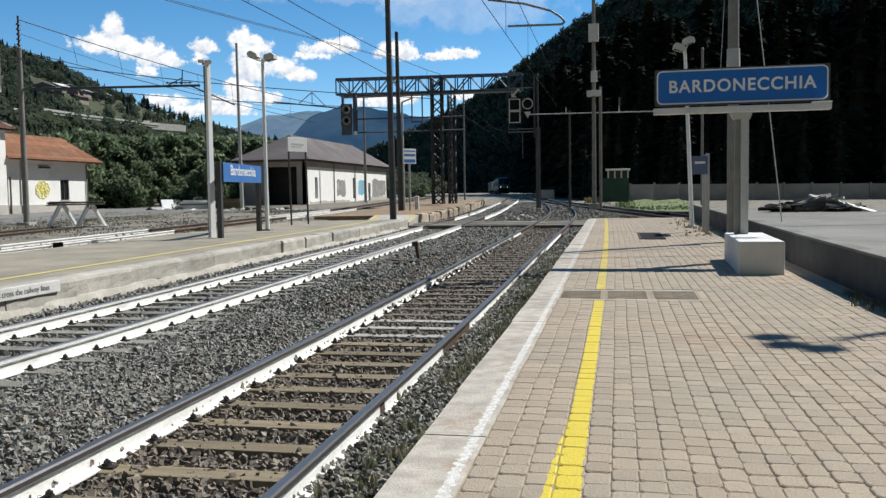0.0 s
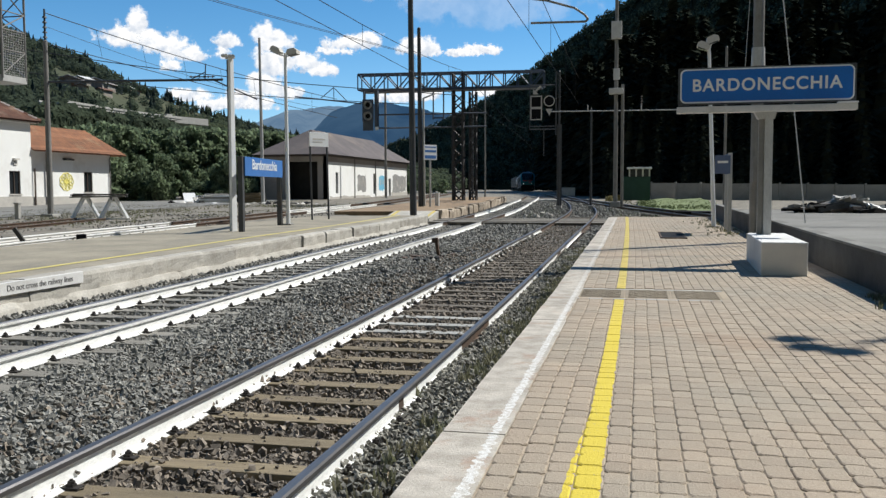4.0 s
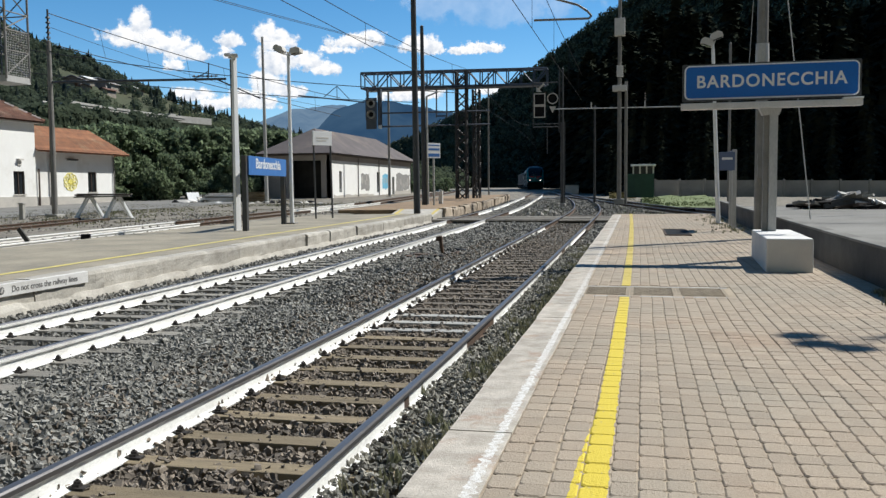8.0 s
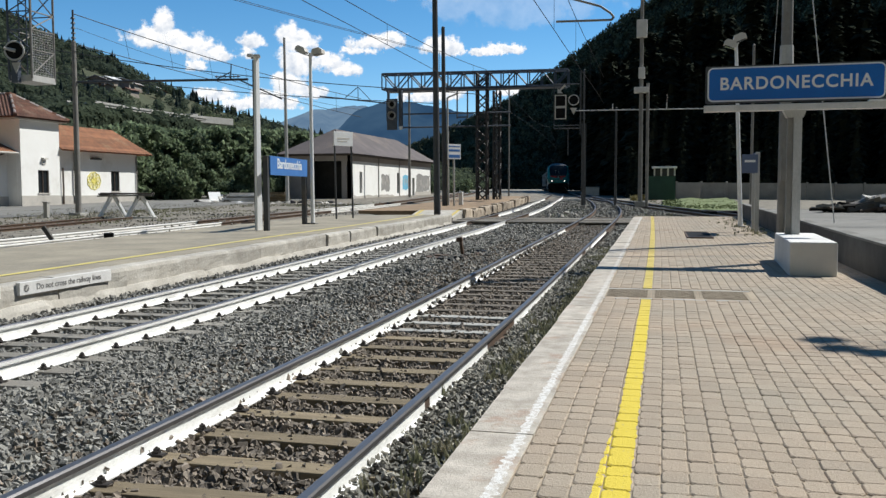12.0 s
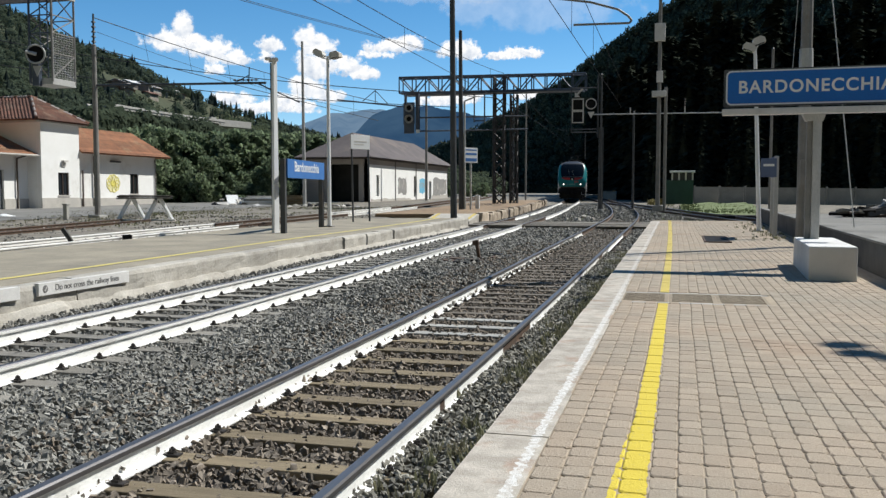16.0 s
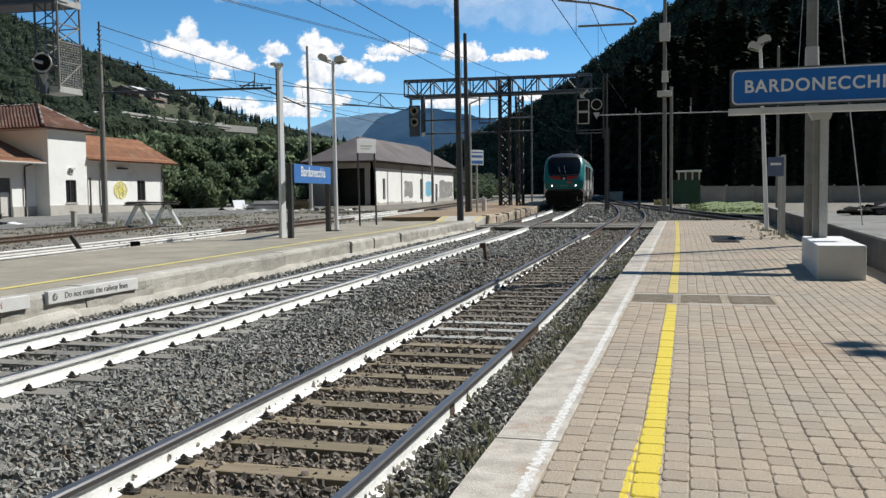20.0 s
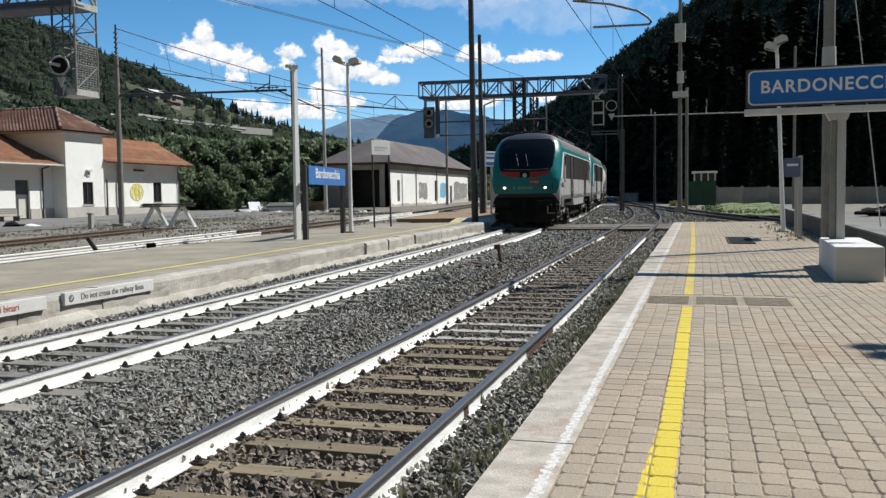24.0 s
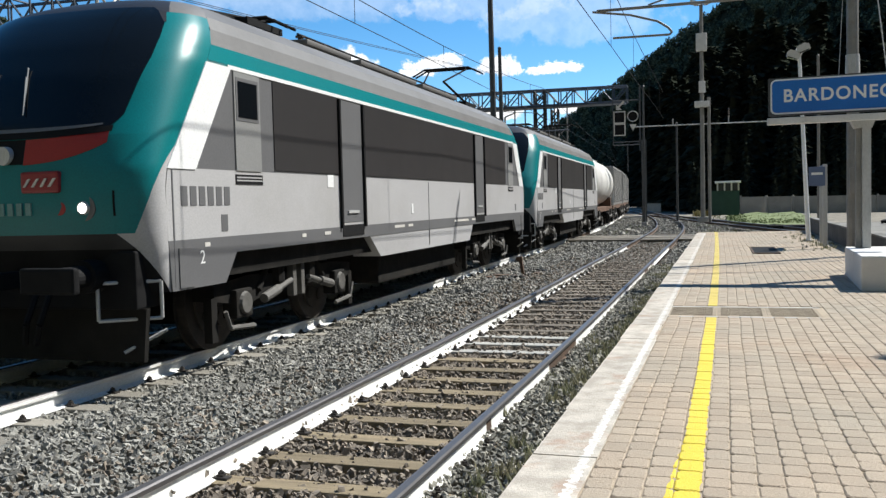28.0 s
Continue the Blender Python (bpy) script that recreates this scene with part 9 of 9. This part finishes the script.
def on_hill(az, el):
    """Where the line of sight at this azimuth and elevation meets the green hillside: its distance."""
    e = float(np.interp(az, left_az, left_el))
    r0, r1 = 150.0, float(np.interp(az, left_az, [760] * 9 + [780, 800, 820, 840, 860, 900, 950, 1000]))
    return r0 + (r1 - r0) * min(0.95, (math.tan(radians(el)) / math.tan(radians(e))) ** (1 / 0.9))


for az, r, el, s, roof_ in ((-35.1, 555, 6.32, 0.62, M_TILE_B), (-34.55, 562, 6.5, 0.80, M_PINKPL), (-33.9, 566, 6.62, 0.66, M_CONC_L), (-33.35, 570, 6.5, 0.74, M_CONC_L), (-32.75, 572, 6.42, 0.62, M_PINKPL), (-32.2, 575, 6.28, 0.55, M_PINKPL), (-31.65, 575, 6.32, 0.58, M_CONC_L), (-31.15, 570, 6.12, 0.42, M_TILE_B), (-34.2, 552, 6.2, 0.55, M_TILE_B), (-32.9, 556, 6.1, 0.5, M_TILE_B), (-45.5, 520, 9.6, 0.6, M_TILE_B)):
    p = vpt(az, on_hill(az, el - 0.36), el - 0.36)
    s *= 1.7
    hh = empty("hillside_house", "small grey rubble house with a low roof on the hillside", "house", Matrix.Translation(p) @ Matrix.Rotation(radians(az * 3 + 60 * (az % 1)), 4, "Z"), "hillside houses")
    part("wall", boxes((-6 * s, 6 * s, -4 * s, 4 * s, -2.6, 2.6 * s)), M_RUBBLE, hh)
    for sg_ in (-1, 1):
        bm = bmesh.new()
        prism(bm, [(sg_ * 5.4 * s, 2.3 * s), (sg_ * 5.4 * s, 2.65 * s), (0, 4.55 * s), (0, 4.2 * s)], "x", -7.2 * s, 7.2 * s)
        part("roof_slope", bm, roof_, hh)
    bm = bmesh.new()
    prism(bm, [(-3.9 * s, 2.6 * s), (3.9 * s, 2.6 * s), (0, 4.1 * s)], "x", -5.9 * s, 5.9 * s)
    part("gable_wall", bm, M_RUBBLE, hh)
    for x in (-3.5, 0, 3.5):
        part("window", boxes(((x - 0.6) * s, (x + 0.6) * s, -4.06 * s, -4 * s, 0.4 * s, 1.9 * s)), M_GLASS_D, hh)


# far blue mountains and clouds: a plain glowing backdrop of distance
# The air's blue haze is put into the colour, which glows without a lamp.
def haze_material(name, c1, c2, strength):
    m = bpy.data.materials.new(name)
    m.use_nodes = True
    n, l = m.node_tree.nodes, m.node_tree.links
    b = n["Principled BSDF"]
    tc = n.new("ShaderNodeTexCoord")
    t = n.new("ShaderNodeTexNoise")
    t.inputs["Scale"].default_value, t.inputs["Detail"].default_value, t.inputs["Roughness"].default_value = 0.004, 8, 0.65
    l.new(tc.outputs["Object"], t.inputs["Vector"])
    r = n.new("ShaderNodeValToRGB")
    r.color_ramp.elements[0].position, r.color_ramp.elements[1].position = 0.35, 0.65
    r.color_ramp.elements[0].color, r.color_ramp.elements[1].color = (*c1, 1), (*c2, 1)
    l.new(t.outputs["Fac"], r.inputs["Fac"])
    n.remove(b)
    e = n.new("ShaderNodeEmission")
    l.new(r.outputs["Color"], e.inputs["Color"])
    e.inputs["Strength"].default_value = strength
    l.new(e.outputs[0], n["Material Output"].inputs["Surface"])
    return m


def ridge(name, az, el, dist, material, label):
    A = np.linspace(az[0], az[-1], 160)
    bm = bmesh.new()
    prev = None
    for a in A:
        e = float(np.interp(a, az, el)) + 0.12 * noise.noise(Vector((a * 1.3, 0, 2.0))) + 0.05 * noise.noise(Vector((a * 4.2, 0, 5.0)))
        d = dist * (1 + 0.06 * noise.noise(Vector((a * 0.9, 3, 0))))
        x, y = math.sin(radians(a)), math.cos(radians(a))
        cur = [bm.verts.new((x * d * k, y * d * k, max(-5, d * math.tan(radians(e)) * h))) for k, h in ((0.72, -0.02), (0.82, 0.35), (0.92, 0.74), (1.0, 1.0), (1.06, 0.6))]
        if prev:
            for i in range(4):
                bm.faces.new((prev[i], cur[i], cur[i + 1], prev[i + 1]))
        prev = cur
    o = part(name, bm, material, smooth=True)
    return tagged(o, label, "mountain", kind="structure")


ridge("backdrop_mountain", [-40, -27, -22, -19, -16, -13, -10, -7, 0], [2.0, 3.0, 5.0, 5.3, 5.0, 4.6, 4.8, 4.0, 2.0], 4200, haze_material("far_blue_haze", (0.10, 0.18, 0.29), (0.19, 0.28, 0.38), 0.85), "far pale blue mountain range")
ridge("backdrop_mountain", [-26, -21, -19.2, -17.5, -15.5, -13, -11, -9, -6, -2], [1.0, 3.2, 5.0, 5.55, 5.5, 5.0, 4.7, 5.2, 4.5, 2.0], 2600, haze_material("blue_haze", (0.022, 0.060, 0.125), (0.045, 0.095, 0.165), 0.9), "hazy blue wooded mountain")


def cloud(az, el, w, h, seed, cut=0.5, thin=1.0, label="white cumulus cloud in the blue sky"):
    """A cumulus on the plain backdrop of the sky."""
    m = bpy.data.materials.new("cumulus")
    m.use_nodes = True
    n, l = m.node_tree.nodes, m.node_tree.links
    n.remove(n["Principled BSDF"])
    tc = n.new("ShaderNodeTexCoord")
    mp = n.new("ShaderNodeMapping")
    mp.inputs["Location"].default_value = (seed * 3.7, seed * 1.9, seed)
    mp.inputs["Scale"].default_value = (w / h * 0.62, 0.62, 1)
    l.new(tc.outputs["Object"], mp.inputs["Vector"])
    def nz(scale, detail, rough_):
        t = n.new("ShaderNodeTexNoise")
        t.inputs["Scale"].default_value, t.inputs["Detail"].default_value, t.inputs["Roughness"].default_value = scale, detail, rough_
        l.new(mp.outputs["Vector"], t.inputs["Vector"])
        return t.outputs["Fac"]
    def op(kind, a, b, c=None):
        q = n.new("ShaderNodeMath")
        q.operation = kind
        for k, v in enumerate((a, b, c)):
            if v is None:
                continue
            if isinstance(v, (int, float)):
                q.inputs[k].default_value = v
            else:
                l.new(v, q.inputs[k])
        return q.outputs[0]
    sp = n.new("ShaderNodeSeparateXYZ")
    l.new(tc.outputs["Object"], sp.inputs[0])
    low = op("MULTIPLY", op("MINIMUM", sp.outputs["Y"], 0.0), 0.55)
    yy = op("ADD", op("MAXIMUM", sp.outputs["Y"], 0.0), op("MULTIPLY", low, -2.6))
    rad = op("SQRT", op("ADD", op("POWER", sp.outputs["X"], 2.0), op("POWER", yy, 2.0)), 0)
    fbm = op("ADD", op("MULTIPLY", nz(2.1, 10, 0.66), 1.45), op("MULTIPLY", nz(0.9, 3, 0.5), 0.75))
    dens = op("SUBTRACT", fbm, op("ADD", op("MULTIPLY", rad, 0.92), cut))
    al = n.new("ShaderNodeMapRange")
    al.interpolation_type = "SMOOTHSTEP"
    al.inputs["From Min"].default_value, al.inputs["From Max"].default_value = 0.0, 0.30
    l.new(dens, al.inputs["Value"])
    # Blue-grey undersides and white tops are painted shading on a glowing card.
    sh = n.new("ShaderNodeMapRange")
    sh.inputs["From Min"].default_value, sh.inputs["From Max"].default_value = 0.25, 0.85
    l.new(op("ADD", nz(2.6, 6, 0.6), op("MULTIPLY", sp.outputs["Y"], 0.28)), sh.inputs["Value"])
    cr = n.new("ShaderNodeValToRGB")
    cr.color_ramp.elements[0].color, cr.color_ramp.elements[1].color = (0.52, 0.60, 0.72, 1), (1.0, 1.0, 1.0, 1)
    cr.color_ramp.elements[1].position = 0.55
    l.new(sh.outputs["Result"], cr.inputs["Fac"])
    em, tr, mx = n.new("ShaderNodeEmission"), n.new("ShaderNodeBsdfTransparent"), n.new("ShaderNodeMixShader")
    l.new(cr.outputs["Color"], em.inputs["Color"])
    em.inputs["Strength"].default_value = 0.88
    l.new(op("MULTIPLY", al.outputs["Result"], thin), mx.inputs["Fac"])
    l.new(tr.outputs[0], mx.inputs[1])
    l.new(em.outputs[0], mx.inputs[2])
    l.new(mx.outputs[0], n["Material Output"].inputs["Surface"])
    bm = bmesh.new()
    vs = [bm.verts.new(p) for p in ((-1.25, -1.0, 0), (1.25, -1.0, 0), (1.25, 1.25, 0), (-1.25, 1.25, 0))]
    bm.faces.new(vs)
    o = part("cloud", bm, m)
    D = 4400.0 + 6.0 * seed
    p = Vector((D * math.sin(radians(az)), D * math.cos(radians(az)), D * math.tan(radians(el))))
    k = D * math.tan(radians(1))
    o.matrix_basis = Matrix.Translation(p) @ Matrix.Rotation(radians(-az), 4, "Z") @ Matrix.Rotation(radians(90), 4, "X") @ Matrix.Diagonal((w * k, h * k, 1, 1))
    return tagged(o, label, "cloud", "clouds", "structure")


PUFFS = ((-30.91, 10.01, 0.82, 1.02), (-32.04, 9.11, 1.77, 1.02), (-29.47, 8.67, 1.90, 0.88), (-28.26, 8.24, 1.90, 0.73), (-29.03, 7.54, 0.76, 0.53), (-30.66, 9.18, 1.36, 0.88), (-25.64, 9.09, 0.95, 0.82), (-25.95, 8.41, 0.60, 0.64), (-23.47, 9.44, 0.87, 1.02),
         (-22.49, 9.08, 1.49, 1.02), (-21.21, 8.03, 1.63, 0.94), (-20.01, 7.45, 1.14, 0.64), (-23.01, 7.80, 1.36, 1.17), (-23.24, 6.51, 1.22, 1.23), (-21.85, 6.03, 1.22, 0.59), (-28.13, 5.82, 1.63, 0.70), (-26.31, 5.27, 2.04, 0.59), (-24.64, 5.69, 1.49, 0.70),
         (-24.06, 5.30, 1.77, 0.53), (-17.95, 9.15, 1.96, 0.70), (-16.92, 9.36, 1.22, 0.73), (-19.08, 8.65, 1.41, 0.38), (-13.85, 8.98, 1.63, 0.88), (-13.23, 8.68, 1.09, 0.47), (-10.96, 8.60, 1.58, 0.41), (-10.24, 8.79, 1.14, 0.47), (-9.10, 8.74, 0.82, 0.47),
         (-14.91, 5.86, 2.23, 0.59), (-13.25, 5.96, 1.14, 0.53), (-9.53, 6.14, 1.14, 0.47))
for k, (az, el, w, h) in enumerate(PUFFS):
    cloud(az, el, w * 1.2, h * 1.2, 1.0 + 0.83 * k, 0.36)
for az, el, w, h, seed in ((-9.0, 11.5, 7.0, 2.2, 11.0), (-25.0, 13.0, 9.0, 1.8, 12.0), (-15.0, 12.6, 6.0, 1.4, 13.0)):
    cloud(az, el, w, h, seed, 0.15, 0.22, "thin white cirrus veil in the blue sky")


motions()
